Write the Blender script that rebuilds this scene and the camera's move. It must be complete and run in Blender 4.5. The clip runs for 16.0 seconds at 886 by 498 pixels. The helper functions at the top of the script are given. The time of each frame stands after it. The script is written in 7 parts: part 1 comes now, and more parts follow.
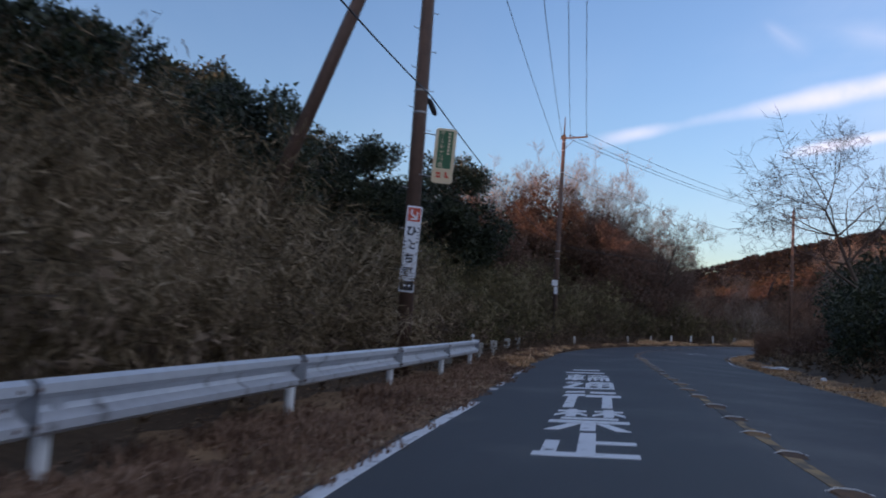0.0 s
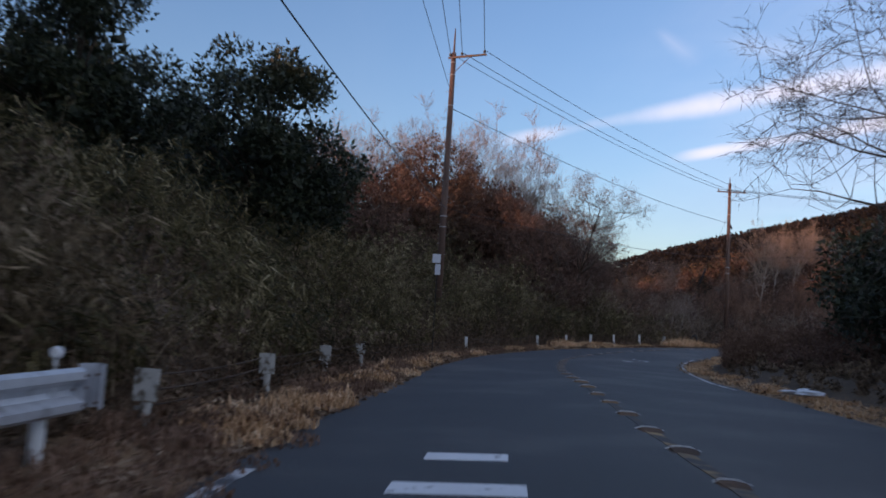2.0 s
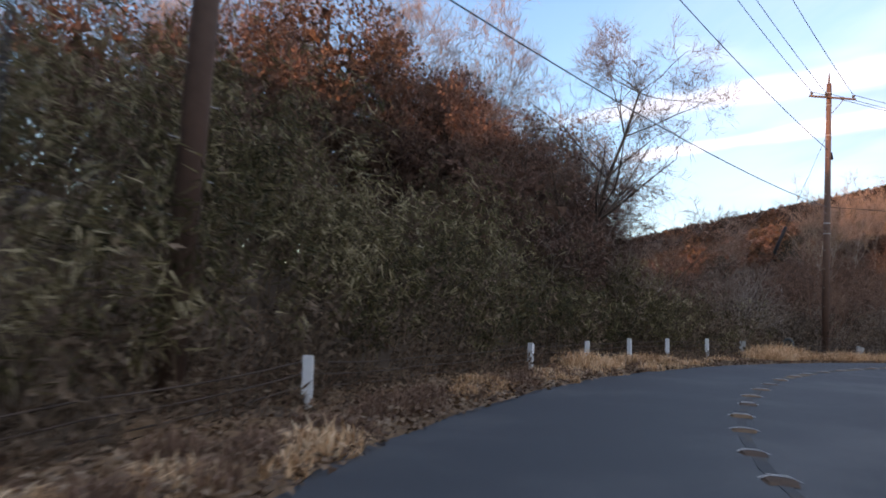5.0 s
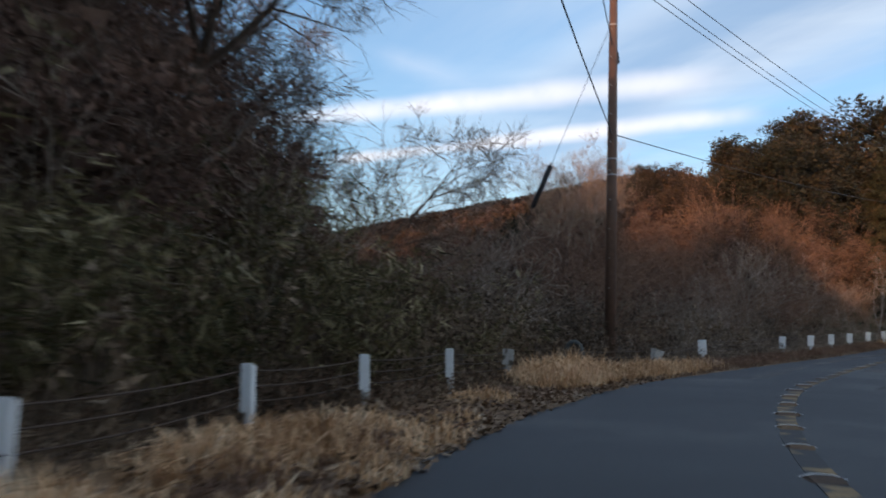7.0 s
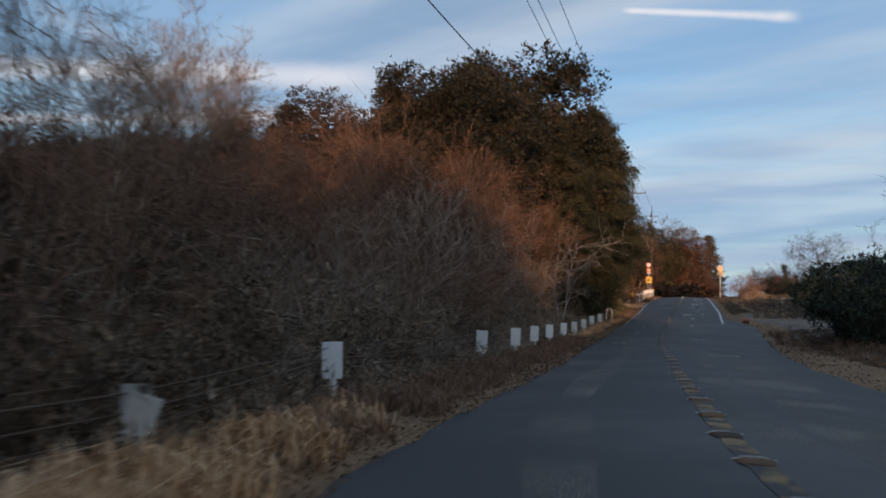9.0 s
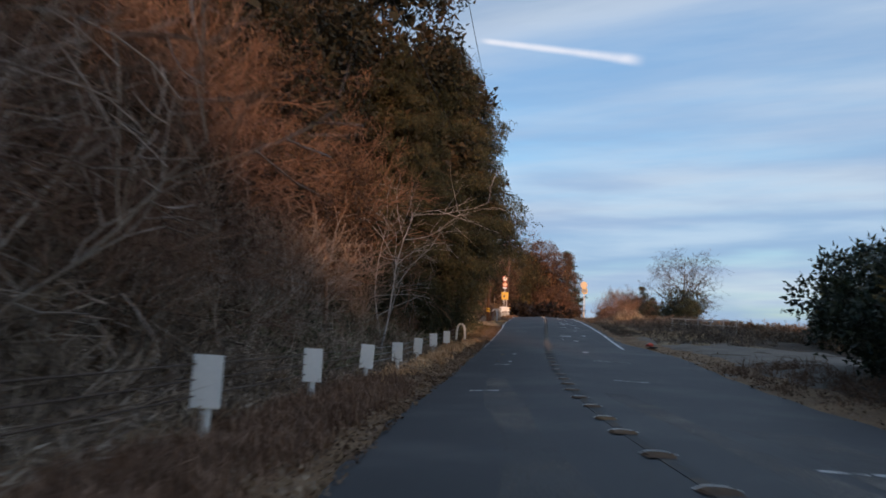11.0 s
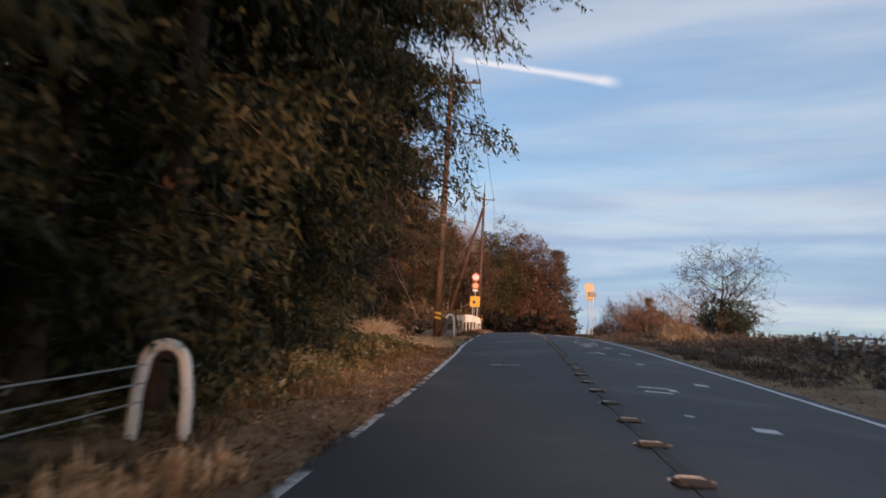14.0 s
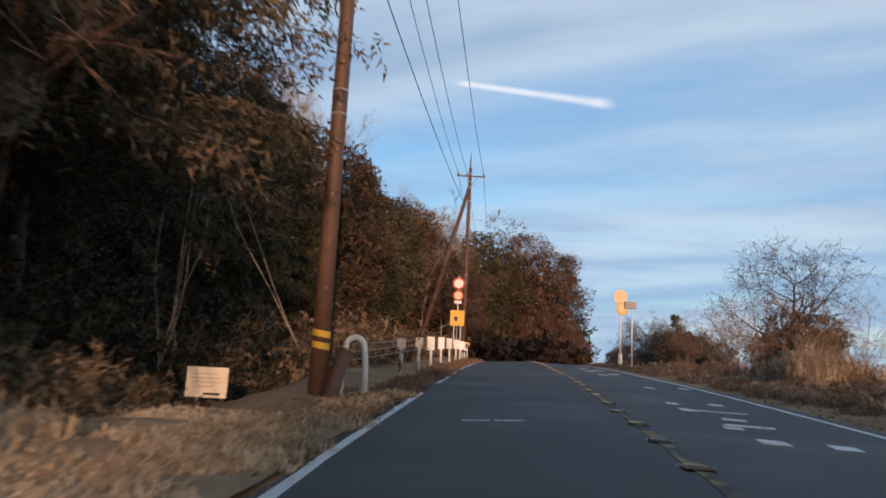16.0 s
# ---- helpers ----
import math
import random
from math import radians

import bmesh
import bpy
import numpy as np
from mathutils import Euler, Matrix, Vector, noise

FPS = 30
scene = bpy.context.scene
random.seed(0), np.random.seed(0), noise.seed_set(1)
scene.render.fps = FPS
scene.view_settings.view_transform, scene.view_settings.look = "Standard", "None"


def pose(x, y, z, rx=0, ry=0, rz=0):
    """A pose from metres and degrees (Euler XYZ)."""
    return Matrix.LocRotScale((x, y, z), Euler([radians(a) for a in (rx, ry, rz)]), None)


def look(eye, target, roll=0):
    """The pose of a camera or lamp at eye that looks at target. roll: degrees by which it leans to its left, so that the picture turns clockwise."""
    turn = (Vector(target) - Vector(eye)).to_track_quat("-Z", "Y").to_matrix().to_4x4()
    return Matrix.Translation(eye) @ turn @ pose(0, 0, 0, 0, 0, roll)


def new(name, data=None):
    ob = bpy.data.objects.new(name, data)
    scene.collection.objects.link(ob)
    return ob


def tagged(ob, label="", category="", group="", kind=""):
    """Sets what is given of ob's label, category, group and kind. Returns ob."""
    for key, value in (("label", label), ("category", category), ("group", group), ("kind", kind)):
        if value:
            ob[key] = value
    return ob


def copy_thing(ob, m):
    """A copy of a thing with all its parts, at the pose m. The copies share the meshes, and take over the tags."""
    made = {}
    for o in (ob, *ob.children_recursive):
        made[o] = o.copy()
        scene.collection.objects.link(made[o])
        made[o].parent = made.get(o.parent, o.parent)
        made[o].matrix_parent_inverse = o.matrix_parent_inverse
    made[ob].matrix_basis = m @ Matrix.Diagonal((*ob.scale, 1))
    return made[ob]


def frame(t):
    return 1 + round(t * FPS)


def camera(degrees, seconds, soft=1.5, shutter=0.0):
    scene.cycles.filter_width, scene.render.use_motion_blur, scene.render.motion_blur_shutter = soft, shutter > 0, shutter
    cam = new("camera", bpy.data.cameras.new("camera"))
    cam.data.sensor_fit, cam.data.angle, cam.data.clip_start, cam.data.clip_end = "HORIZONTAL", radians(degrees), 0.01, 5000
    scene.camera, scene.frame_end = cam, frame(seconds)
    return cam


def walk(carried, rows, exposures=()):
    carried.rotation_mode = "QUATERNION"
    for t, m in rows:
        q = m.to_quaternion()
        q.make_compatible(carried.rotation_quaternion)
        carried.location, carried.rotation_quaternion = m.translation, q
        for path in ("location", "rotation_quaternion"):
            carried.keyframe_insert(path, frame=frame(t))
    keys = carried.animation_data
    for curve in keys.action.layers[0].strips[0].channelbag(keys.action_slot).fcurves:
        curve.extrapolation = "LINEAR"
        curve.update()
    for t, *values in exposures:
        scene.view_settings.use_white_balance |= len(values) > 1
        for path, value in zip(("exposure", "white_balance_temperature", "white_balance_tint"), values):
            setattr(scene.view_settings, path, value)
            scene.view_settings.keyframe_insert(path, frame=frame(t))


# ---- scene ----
cam = camera(56.7, 16.0, soft=1.7, shutter=0.32)
METRES, EYE, TILT, LEAN, TURN = 165.0, 1.2, 5.5, -4.0, 0.0
ROWS = [
    (0.0, 0.0, 0.0, 0.0, -0.0, 0.0, 0.0),
    (0.5, 0.0038, 0.023, -0.0022, -3.87, -0.01, -0.04),
    (1.0, 0.0082, 0.0469, -0.0045, -5.7, -0.08, -0.01),
    (1.5, 0.0131, 0.0719, -0.0071, -6.51, -0.07, -0.09),
    (2.0, 0.0184, 0.0993, -0.0097, -6.84, -0.12, -0.37),
    (2.5, 0.024, 0.1273, -0.0124, -6.82, -0.2, -0.67),
    (3.0, 0.0299, 0.1563, -0.0153, -6.63, -0.4, -0.61),
    (5.5, 0.0601, 0.2945, -0.0295, -14.21, 0.09, -0.88),
    (6.0, 0.071, 0.3196, -0.032, -19.36, 0.22, -1.12),
    (6.5, 0.0843, 0.3433, -0.0343, -24.69, 0.24, -0.93),
    (7.0, 0.1, 0.366, -0.0367, -30.56, 0.19, -1.34),
    (7.5, 0.1196, 0.389, -0.0391, -36.89, 0.22, -1.73),
    (8.0, 0.1407, 0.4088, -0.0417, -42.87, 0.26, -2.29),
    (8.5, 0.1635, 0.4262, -0.044, -48.73, 0.15, -3.19),
    (9.0, 0.1888, 0.4424, -0.0465, -53.63, 0.4, -3.93),
    (9.5, 0.2169, 0.4576, -0.049, -57.49, 0.78, -4.93),
    (10.0, 0.2451, 0.4706, -0.0509, -60.39, 1.58, -5.16),
    (12.5, 0.4068, 0.537, -0.0604, -65.84, 3.31, -6.61),
    (13.0, 0.4424, 0.5497, -0.0613, -65.61, 3.77, -5.97),
    (13.5, 0.4759, 0.5619, -0.0619, -65.56, 3.95, -6.0),
    (14.0, 0.5117, 0.5748, -0.0625, -65.67, 4.02, -6.74),
    (14.5, 0.5453, 0.5868, -0.0628, -65.81, 4.4, -7.38),
    (15.0, 0.5815, 0.5997, -0.0629, -65.75, 4.53, -6.87),
    (15.5, 0.6168, 0.6124, -0.063, -65.77, 5.05, -6.54),
    (16.0, 0.6504, 0.6243, -0.0626, -65.84, 5.6, -6.26),
]
walk(cam, [(t, pose(0, 0, EYE, TILT, LEAN, TURN) @ pose(METRES * x, METRES * y, METRES * z, 90 + pitch, roll, yaw)) for t, x, y, z, yaw, pitch, roll in ROWS],
     [(0.0, 1.56, 6200, 24), (3.0, 1.50, 6250, 22), (5.5, 2.38, 6900, 20), (6.0, 2.3, 6850, 18), (6.5, 2.12, 6650, 14), (7.0, 1.68, 6450, 11), (9.0, 1.25, 6450, 10), (12.5, 1.38, 6050, 12), (13.5, 1.35, 6600, 14), (14.5, 1.35, 6600, 13), (16.0, 1.4, 6200, 8)])

# ---------------------------------------------------------------- world and sun
SUN_DIR = Vector((-0.852, -0.522, 0.048)).normalized()      # towards the low sun
SUN_EL = math.asin(SUN_DIR.z)
world = bpy.data.worlds.new("world")
scene.world = world
world.use_nodes = True
WT = world.node_tree
WT.nodes.clear()


def wn(kind, operation=""):
    node = WT.nodes.new(kind)
    if operation:
        node.operation = operation
    return node


def wmath(op, a, b=0.0, c=None, clamp=False):
    node = wn("ShaderNodeMath", op)
    node.use_clamp = clamp
    for i, v in enumerate((a, b) if c is None else (a, b, c)):
        if isinstance(v, (int, float)):
            node.inputs[i].default_value = v
        else:
            WT.links.new(v, node.inputs[i])
    return node.outputs[0]


def wvec(op, a, b, out=0):
    node = wn("ShaderNodeVectorMath", op)
    for i, v in enumerate((a, b)):
        if isinstance(v, (tuple, Vector)):
            node.inputs[i].default_value = v
        else:
            WT.links.new(v, node.inputs[i])
    return node.outputs[out]


def wramp(v, lo, hi):
    node = wn("ShaderNodeMapRange")
    node.interpolation_type = "SMOOTHSTEP"
    WT.links.new(v, node.inputs[0])
    node.inputs[1].default_value, node.inputs[2].default_value = lo, hi
    return node.outputs[0]


def wmix(fac, a, b):
    node = wn("ShaderNodeMix")
    node.data_type = "RGBA"
    for i, v in ((0, fac), (6, a), (7, b)):
        if isinstance(v, (int, float, tuple)):
            node.inputs[i].default_value = v
        else:
            WT.links.new(v, node.inputs[i])
    return node.outputs[2]


def build_sky():
    sky = wn("ShaderNodeTexSky")
    sky.sky_type = "NISHITA"
    sky.sun_disc = False
    sky.sun_elevation = SUN_EL
    sky.sun_rotation = math.atan2(SUN_DIR.x, SUN_DIR.y)
    sky.altitude, sky.air_density, sky.dust_density, sky.ozone_density = 100.0, 1.0, 0.6, 2.0
    way = wn("ShaderNodeTexCoord").outputs["Generated"]
    sep = wn("ShaderNodeSeparateXYZ")
    WT.links.new(way, sep.inputs[0])
    up = wmath("ADD", wmath("MAXIMUM", sep.outputs[2], 0.0), 0.10)
    com = wn("ShaderNodeCombineXYZ")
    WT.links.new(wmath("DIVIDE", sep.outputs[0], up), com.inputs[0])
    WT.links.new(wmath("DIVIDE", sep.outputs[1], up), com.inputs[1])
    # flat cloud sheets, drawn out along one wind direction
    turn = wn("ShaderNodeMapping")
    turn.inputs["Rotation"].default_value = (0, 0, radians(-24))
    turn.inputs["Scale"].default_value = (0.62, 0.16, 1.0)
    WT.links.new(com.outputs[0], turn.inputs[0])
    big = wn("ShaderNodeTexNoise")
    big.inputs["Scale"].default_value, big.inputs["Detail"].default_value = 1.5, 9.0
    big.inputs["Roughness"].default_value = 0.55
    WT.links.new(turn.outputs[0], big.inputs[0])
    fine = wn("ShaderNodeTexNoise")
    fine.inputs["Scale"].default_value, fine.inputs["Detail"].default_value = 9.0, 5.0
    WT.links.new(way, fine.inputs[0])
    # the sheets lie over the east; the north is clear
    side = wramp(wmath("SUBTRACT", wmath("MULTIPLY", sep.outputs[0], 0.9), wmath("MULTIPLY", sep.outputs[1], 0.45)), -0.25, 0.55)
    sheet = wmath("MULTIPLY", wramp(big.outputs[0], 0.38, 0.66), wmath("MULTIPLY_ADD", side, 0.90, 0.06), clamp=True)
    dark = wramp(big.outputs[0], 0.54, 0.74)
    # low layered bands towards the horizon
    flat = wn("ShaderNodeMapping")
    flat.inputs["Scale"].default_value = (1.1, 1.1, 9.0)
    WT.links.new(way, flat.inputs[0])
    bands = wn("ShaderNodeTexNoise")
    bands.inputs["Scale"].default_value, bands.inputs["Detail"].default_value = 1.6, 6.0
    WT.links.new(flat.outputs[0], bands.inputs[0])
    cloud = wmix(dark, (0.78, 0.86, 0.95, 1), (0.34, 0.49, 0.70, 1))

    def streak(a, b, width, soft):
        a, b = Vector(a).normalized(), Vector(b).normalized()
        d = b - a
        t = wmath("MULTIPLY", wvec("DOT_PRODUCT", wvec("SUBTRACT", way, a), d, 1), 1 / d.length_squared, clamp=True)
        spot = wn("ShaderNodeVectorMath", "SCALE")
        spot.inputs[0].default_value = d
        WT.links.new(t, spot.inputs["Scale"])
        on_arc = wn("ShaderNodeVectorMath", "NORMALIZE")
        WT.links.new(wvec("ADD", spot.outputs[0], a), on_arc.inputs[0])
        gap = wvec("DISTANCE", way, on_arc.outputs[0], 1)
        gap = wmath("ADD", gap, wmath("MULTIPLY", wmath("SUBTRACT", fine.outputs[0], 0.5), width * 1.3))
        wide = wmath("MULTIPLY", width, wmath("MULTIPLY_ADD", t, 0.95, 0.75))
        ends = wmath("MULTIPLY", wramp(t, 0.0, 0.10 if soft > 0 else 0.3), wmath("SUBTRACT", 1.0, wramp(t, 0.86 if soft > 0 else 0.4, 1.0)))
        return wmath("MULTIPLY", ends, wmath("SUBTRACT", 1.0, wramp(wmath("DIVIDE", gap, wide), soft, 1.25), clamp=True))

    trails = streak((0.150, 0.962, 0.229), (0.74, 0.60, 0.318), 0.0125, 0.1)
    for a, b, w, k in (((0.355, 0.909, 0.217), (0.76, 0.58, 0.275), 0.0085, 1.0), ((0.838, 0.382, 0.391), (0.910, 0.195, 0.367), 0.0046, 1.0), ((0.372, 0.858, 0.352), (0.55, 0.78, 0.298), 0.016, 0.28), ((0.325, 0.876, 0.362), (0.385, 0.866, 0.316), 0.010, 0.30)):
        trails = wmath("MAXIMUM", trails, wmath("MULTIPLY", streak(a, b, w, 0.1 if k == 1.0 else -0.9), k))
    torn = wn("ShaderNodeTexNoise")
    torn.inputs["Scale"].default_value, torn.inputs["Detail"].default_value = 17.0, 5.0
    WT.links.new(way, torn.inputs[0])
    trails = wmath("MULTIPLY", trails, wmath("MULTIPLY_ADD", wramp(torn.outputs[0], 0.26, 0.52), 0.35, 0.65))
    toned = wn("ShaderNodeVectorMath", "MULTIPLY")
    WT.links.new(sky.outputs[0], toned.inputs[0])
    toned.inputs[1].default_value = SKY_TINT
    shade = wn("ShaderNodeVectorMath", "SCALE")
    WT.links.new(cloud, shade.inputs[0])
    shade.inputs["Scale"].default_value = CLOUD_LIGHT
    haze = wn("ShaderNodeVectorMath", "SCALE")
    WT.links.new(wmix(wramp(bands.outputs[0], 0.50, 0.64), (0.37, 0.53, 0.78, 1), (0.64, 0.77, 0.93, 1)), haze.inputs[0])
    haze.inputs["Scale"].default_value = CLOUD_LIGHT
    low = wmath("SUBTRACT", 1.0, wramp(sep.outputs[2], 0.10, 0.48))
    layer = wmath("MULTIPLY", wmath("MULTIPLY", wramp(bands.outputs[0], 0.34, 0.52), side), wmath("MULTIPLY_ADD", low, 0.75, 0.1), clamp=True)
    trail = wn("ShaderNodeVectorMath", "SCALE")
    trail.inputs[0].default_value = (0.96, 0.95, 1.0)
    trail.inputs["Scale"].default_value = CLOUD_LIGHT * 1.1
    both = wmix(wmath("MULTIPLY", trails, 0.85), wmix(layer, wmix(sheet, toned.outputs[0], shade.outputs[0]), haze.outputs[0]), trail.outputs[0])
    ground = wn("ShaderNodeBackground")
    WT.links.new(both, ground.inputs[0])
    ground.inputs[1].default_value = SKY_POWER
    WT.links.new(ground.outputs[0], wn("ShaderNodeOutputWorld").inputs[0])


SKY_TINT, SKY_POWER, CLOUD_LIGHT = (0.94, 1.0, 1.13), 0.15, 2.2
build_sky()
lamp = bpy.data.lights.new("sun", "SUN")
lamp.energy, lamp.angle, lamp.color = 1.25, radians(0.6), (1.0, 0.56, 0.34)
sun = new("sun", lamp)
sun.matrix_world = look((0, 0, 60), Vector((0, 0, 60)) - SUN_DIR)


# ---------------------------------------------------------------- materials
def surface(name, colours, rough=0.85, metal=0.0, scales=(0.6, 7.0), bump=0.3, bump_scale=30.0, vary="", leaf=0.0, spots=None, gloss=0.3, coat=0.0):
    """A material whose colour wanders through `colours` by noise at two scales, and by piece where vary is 'island' or 'object'."""
    m = bpy.data.materials.new(name)
    m.use_nodes = True
    nt = m.node_tree
    nodes, link = nt.nodes, nt.links.new
    bsdf = nodes["Principled BSDF"]
    out = nodes["Material Output"]
    where = nodes.new("ShaderNodeNewGeometry")
    n1, n2 = nodes.new("ShaderNodeTexNoise"), nodes.new("ShaderNodeTexNoise")
    for n, s in ((n1, scales[0]), (n2, scales[1])):
        n.inputs["Scale"].default_value, n.inputs["Detail"].default_value = s, 5.0
        link(where.outputs["Position"], n.inputs["Vector"])
    mixf = nodes.new("ShaderNodeMath")
    mixf.operation = "MULTIPLY_ADD"
    link(n1.outputs[0], mixf.inputs[0])
    mixf.inputs[1].default_value = 0.9
    half = nodes.new("ShaderNodeMath")
    half.operation = "MULTIPLY_ADD"
    link(n2.outputs[0], half.inputs[0])
    half.inputs[1].default_value, half.inputs[2].default_value = 0.8, -0.35
    link(half.outputs[0], mixf.inputs[2])
    fac = mixf.outputs[0]
    if vary:
        rnd = where.outputs["Random Per Island"] if vary == "island" else nodes.new("ShaderNodeObjectInfo").outputs["Random"]
        add = nodes.new("ShaderNodeMath")
        add.operation = "MULTIPLY_ADD"
        link(rnd, add.inputs[0])
        add.inputs[1].default_value = 0.5
        sub = nodes.new("ShaderNodeMath")
        sub.operation = "MULTIPLY_ADD"
        link(fac, sub.inputs[0])
        sub.inputs[1].default_value, sub.inputs[2].default_value = 1.7, -0.60
        link(sub.outputs[0], add.inputs[2])
        fac = add.outputs[0]
    ramp = nodes.new("ShaderNodeValToRGB")
    el = ramp.color_ramp.elements
    while len(el) < len(colours):
        el.new(0.5)
    for i, c in enumerate(colours):
        el[i].position = 0.12 + 0.76 * i / max(1, len(colours) - 1)
        el[i].color = (*c, 1)
    link(fac, ramp.inputs[0])
    colour = ramp.outputs[0]
    if spots:
        col, lo, hi, scale = spots
        n3 = nodes.new("ShaderNodeTexNoise")
        n3.inputs["Scale"].default_value, n3.inputs["Detail"].default_value = scale, 6.0
        link(where.outputs["Position"], n3.inputs["Vector"])
        mr = nodes.new("ShaderNodeMapRange")
        mr.inputs[1].default_value, mr.inputs[2].default_value = lo, hi
        link(n3.outputs[0], mr.inputs[0])
        mx = nodes.new("ShaderNodeMix")
        mx.data_type = "RGBA"
        link(mr.outputs[0], mx.inputs[0])
        link(colour, mx.inputs[6])
        mx.inputs[7].default_value = (*col, 1)
        colour = mx.outputs[2]
    link(colour, bsdf.inputs["Base Color"])
    bsdf.inputs["Roughness"].default_value = rough
    bsdf.inputs["Metallic"].default_value = metal
    bsdf.inputs["Specular IOR Level"].default_value = gloss
    bsdf.inputs["Coat Weight"].default_value = coat
    if bump:
        nb = nodes.new("ShaderNodeTexNoise")
        nb.inputs["Scale"].default_value, nb.inputs["Detail"].default_value = bump_scale, 4.0
        link(where.outputs["Position"], nb.inputs["Vector"])
        bp = nodes.new("ShaderNodeBump")
        bp.inputs["Strength"].default_value, bp.inputs["Distance"].default_value = bump, 0.02
        link(nb.outputs[0], bp.inputs["Height"])
        link(bp.outputs[0], bsdf.inputs["Normal"])
    if leaf:
        tr = nodes.new("ShaderNodeBsdfTranslucent")
        link(colour, tr.inputs[0])
        sh = nodes.new("ShaderNodeMixShader")
        sh.inputs[0].default_value = leaf
        link(bsdf.outputs[0], sh.inputs[1])
        link(tr.outputs[0], sh.inputs[2])
        link(sh.outputs[0], out.inputs[0])
    return m


ASPHALT = surface("asphalt", [(0.042, 0.044, 0.048), (0.061, 0.063, 0.067), (0.086, 0.088, 0.091)], 0.68, scales=(0.35, 55.0), bump=0.5, bump_scale=140, spots=((0.115, 0.112, 0.108), 0.52, 0.80, 0.35), gloss=0.32)
SOIL = surface("soil", [(0.045, 0.032, 0.022), (0.09, 0.062, 0.040), (0.15, 0.105, 0.066)], 0.95, scales=(0.5, 9.0), bump=0.8, bump_scale=14)
VERGE = surface("verge_litter", [(0.13, 0.078, 0.042), (0.27, 0.165, 0.088), (0.40, 0.265, 0.15)], 0.95, scales=(0.9, 16.0), bump=0.9, bump_scale=26)
TRAMPLED = surface("trampled_straw", [(0.13, 0.09, 0.052), (0.27, 0.19, 0.11), (0.42, 0.31, 0.19)], 0.95, scales=(1.1, 18.0), bump=0.9, bump_scale=30)
GRAVEL = surface("pale_gravel", [(0.15, 0.122, 0.096), (0.235, 0.195, 0.155), (0.32, 0.27, 0.22)], 0.95, scales=(0.6, 22.0), bump=0.8, bump_scale=40)
PAINT = surface("road_paint_white", [(0.62, 0.63, 0.64), (0.76, 0.77, 0.78)], 0.6, scales=(1.2, 30.0), bump=0.2, bump_scale=120, spots=((0.10, 0.10, 0.105), 0.60, 0.72, 7.0))
WORN = surface("road_paint_worn", [(0.50, 0.50, 0.50), (0.68, 0.68, 0.68)], 0.7, scales=(1.2, 30.0), bump=0.2, bump_scale=120, spots=((0.08, 0.08, 0.085), 0.47, 0.60, 4.0))
YELLOW = surface("road_paint_yellow", [(0.17, 0.115, 0.062), (0.30, 0.20, 0.095), (0.44, 0.29, 0.12)], 0.75, scales=(1.0, 26.0), bump=0.2, bump_scale=120, spots=((0.055, 0.054, 0.054), 0.40, 0.54, 2.6), gloss=0.25)
FADED = surface("road_paint_yellow_faded", [(0.075, 0.062, 0.050), (0.13, 0.092, 0.058)], 0.75, scales=(1.0, 26.0), bump=0.2, bump_scale=120, spots=((0.055, 0.056, 0.057), 0.36, 0.50, 2.6), gloss=0.25)
RIB = surface("rib_yellow_brown", [(0.070, 0.044, 0.030), (0.125, 0.070, 0.038), (0.22, 0.125, 0.052)], 0.9, scales=(1.0, 20.0), bump=0.3, bump_scale=90, vary="object")
RIB_EDGE = surface("rib_worn_edge", [(0.74, 0.72, 0.69), (0.88, 0.86, 0.83)], 0.6, scales=(2.0, 30.0), bump=0.1)
GALV = surface("galvanised_white_steel", [(0.40, 0.42, 0.45), (0.54, 0.56, 0.59), (0.63, 0.65, 0.67)], 0.45, 0.35, scales=(0.8, 12.0), bump=0.06, bump_scale=60, spots=((0.17, 0.16, 0.16), 0.60, 0.72, 3.5), gloss=0.5)
POSTWHITE = surface("post_white_paint", [(0.62, 0.62, 0.60), (0.80, 0.80, 0.78)], 0.5, scales=(1.5, 14.0), bump=0.08, spots=((0.22, 0.19, 0.15), 0.63, 0.74, 9.0), gloss=0.4)
PLATE = surface("reflector_plate_white", [(0.78, 0.79, 0.77), (0.90, 0.90, 0.88)], 0.45, scales=(2.0, 16.0), bump=0.04, spots=((0.34, 0.30, 0.22), 0.66, 0.78, 8.0), gloss=0.4)
OLDPLATE = surface("grimy_plate_white", [(0.42, 0.41, 0.37), (0.62, 0.61, 0.57)], 0.6, scales=(2.0, 16.0), bump=0.06, spots=((0.13, 0.105, 0.075), 0.50, 0.62, 7.0), gloss=0.3)
OLDROPE = surface("rusty_rope", [(0.055, 0.038, 0.030), (0.12, 0.082, 0.060)], 0.7, 0.2, scales=(2.0, 40.0), bump=0.4, bump_scale=150)
ROPE = surface("steel_rope", [(0.20, 0.20, 0.19), (0.40, 0.40, 0.38)], 0.7, 0.1, scales=(2.0, 40.0), bump=0.4, bump_scale=150)
POLEMAT = surface("pole_steel_brown", [(0.074, 0.044, 0.032), (0.115, 0.066, 0.046), (0.155, 0.090, 0.063)], 0.6, scales=(0.5, 6.0), bump=0.15, bump_scale=25, gloss=0.4)
BAND = surface("steel_band", [(0.30, 0.29, 0.28), (0.45, 0.44, 0.42)], 0.5, 0.5, scales=(3.0, 20.0), bump=0.05)
CERAMIC = surface("insulator_ceramic", [(0.05, 0.045, 0.045), (0.13, 0.12, 0.12)], 0.3, scales=(3.0, 20.0), bump=0.0, gloss=0.6)
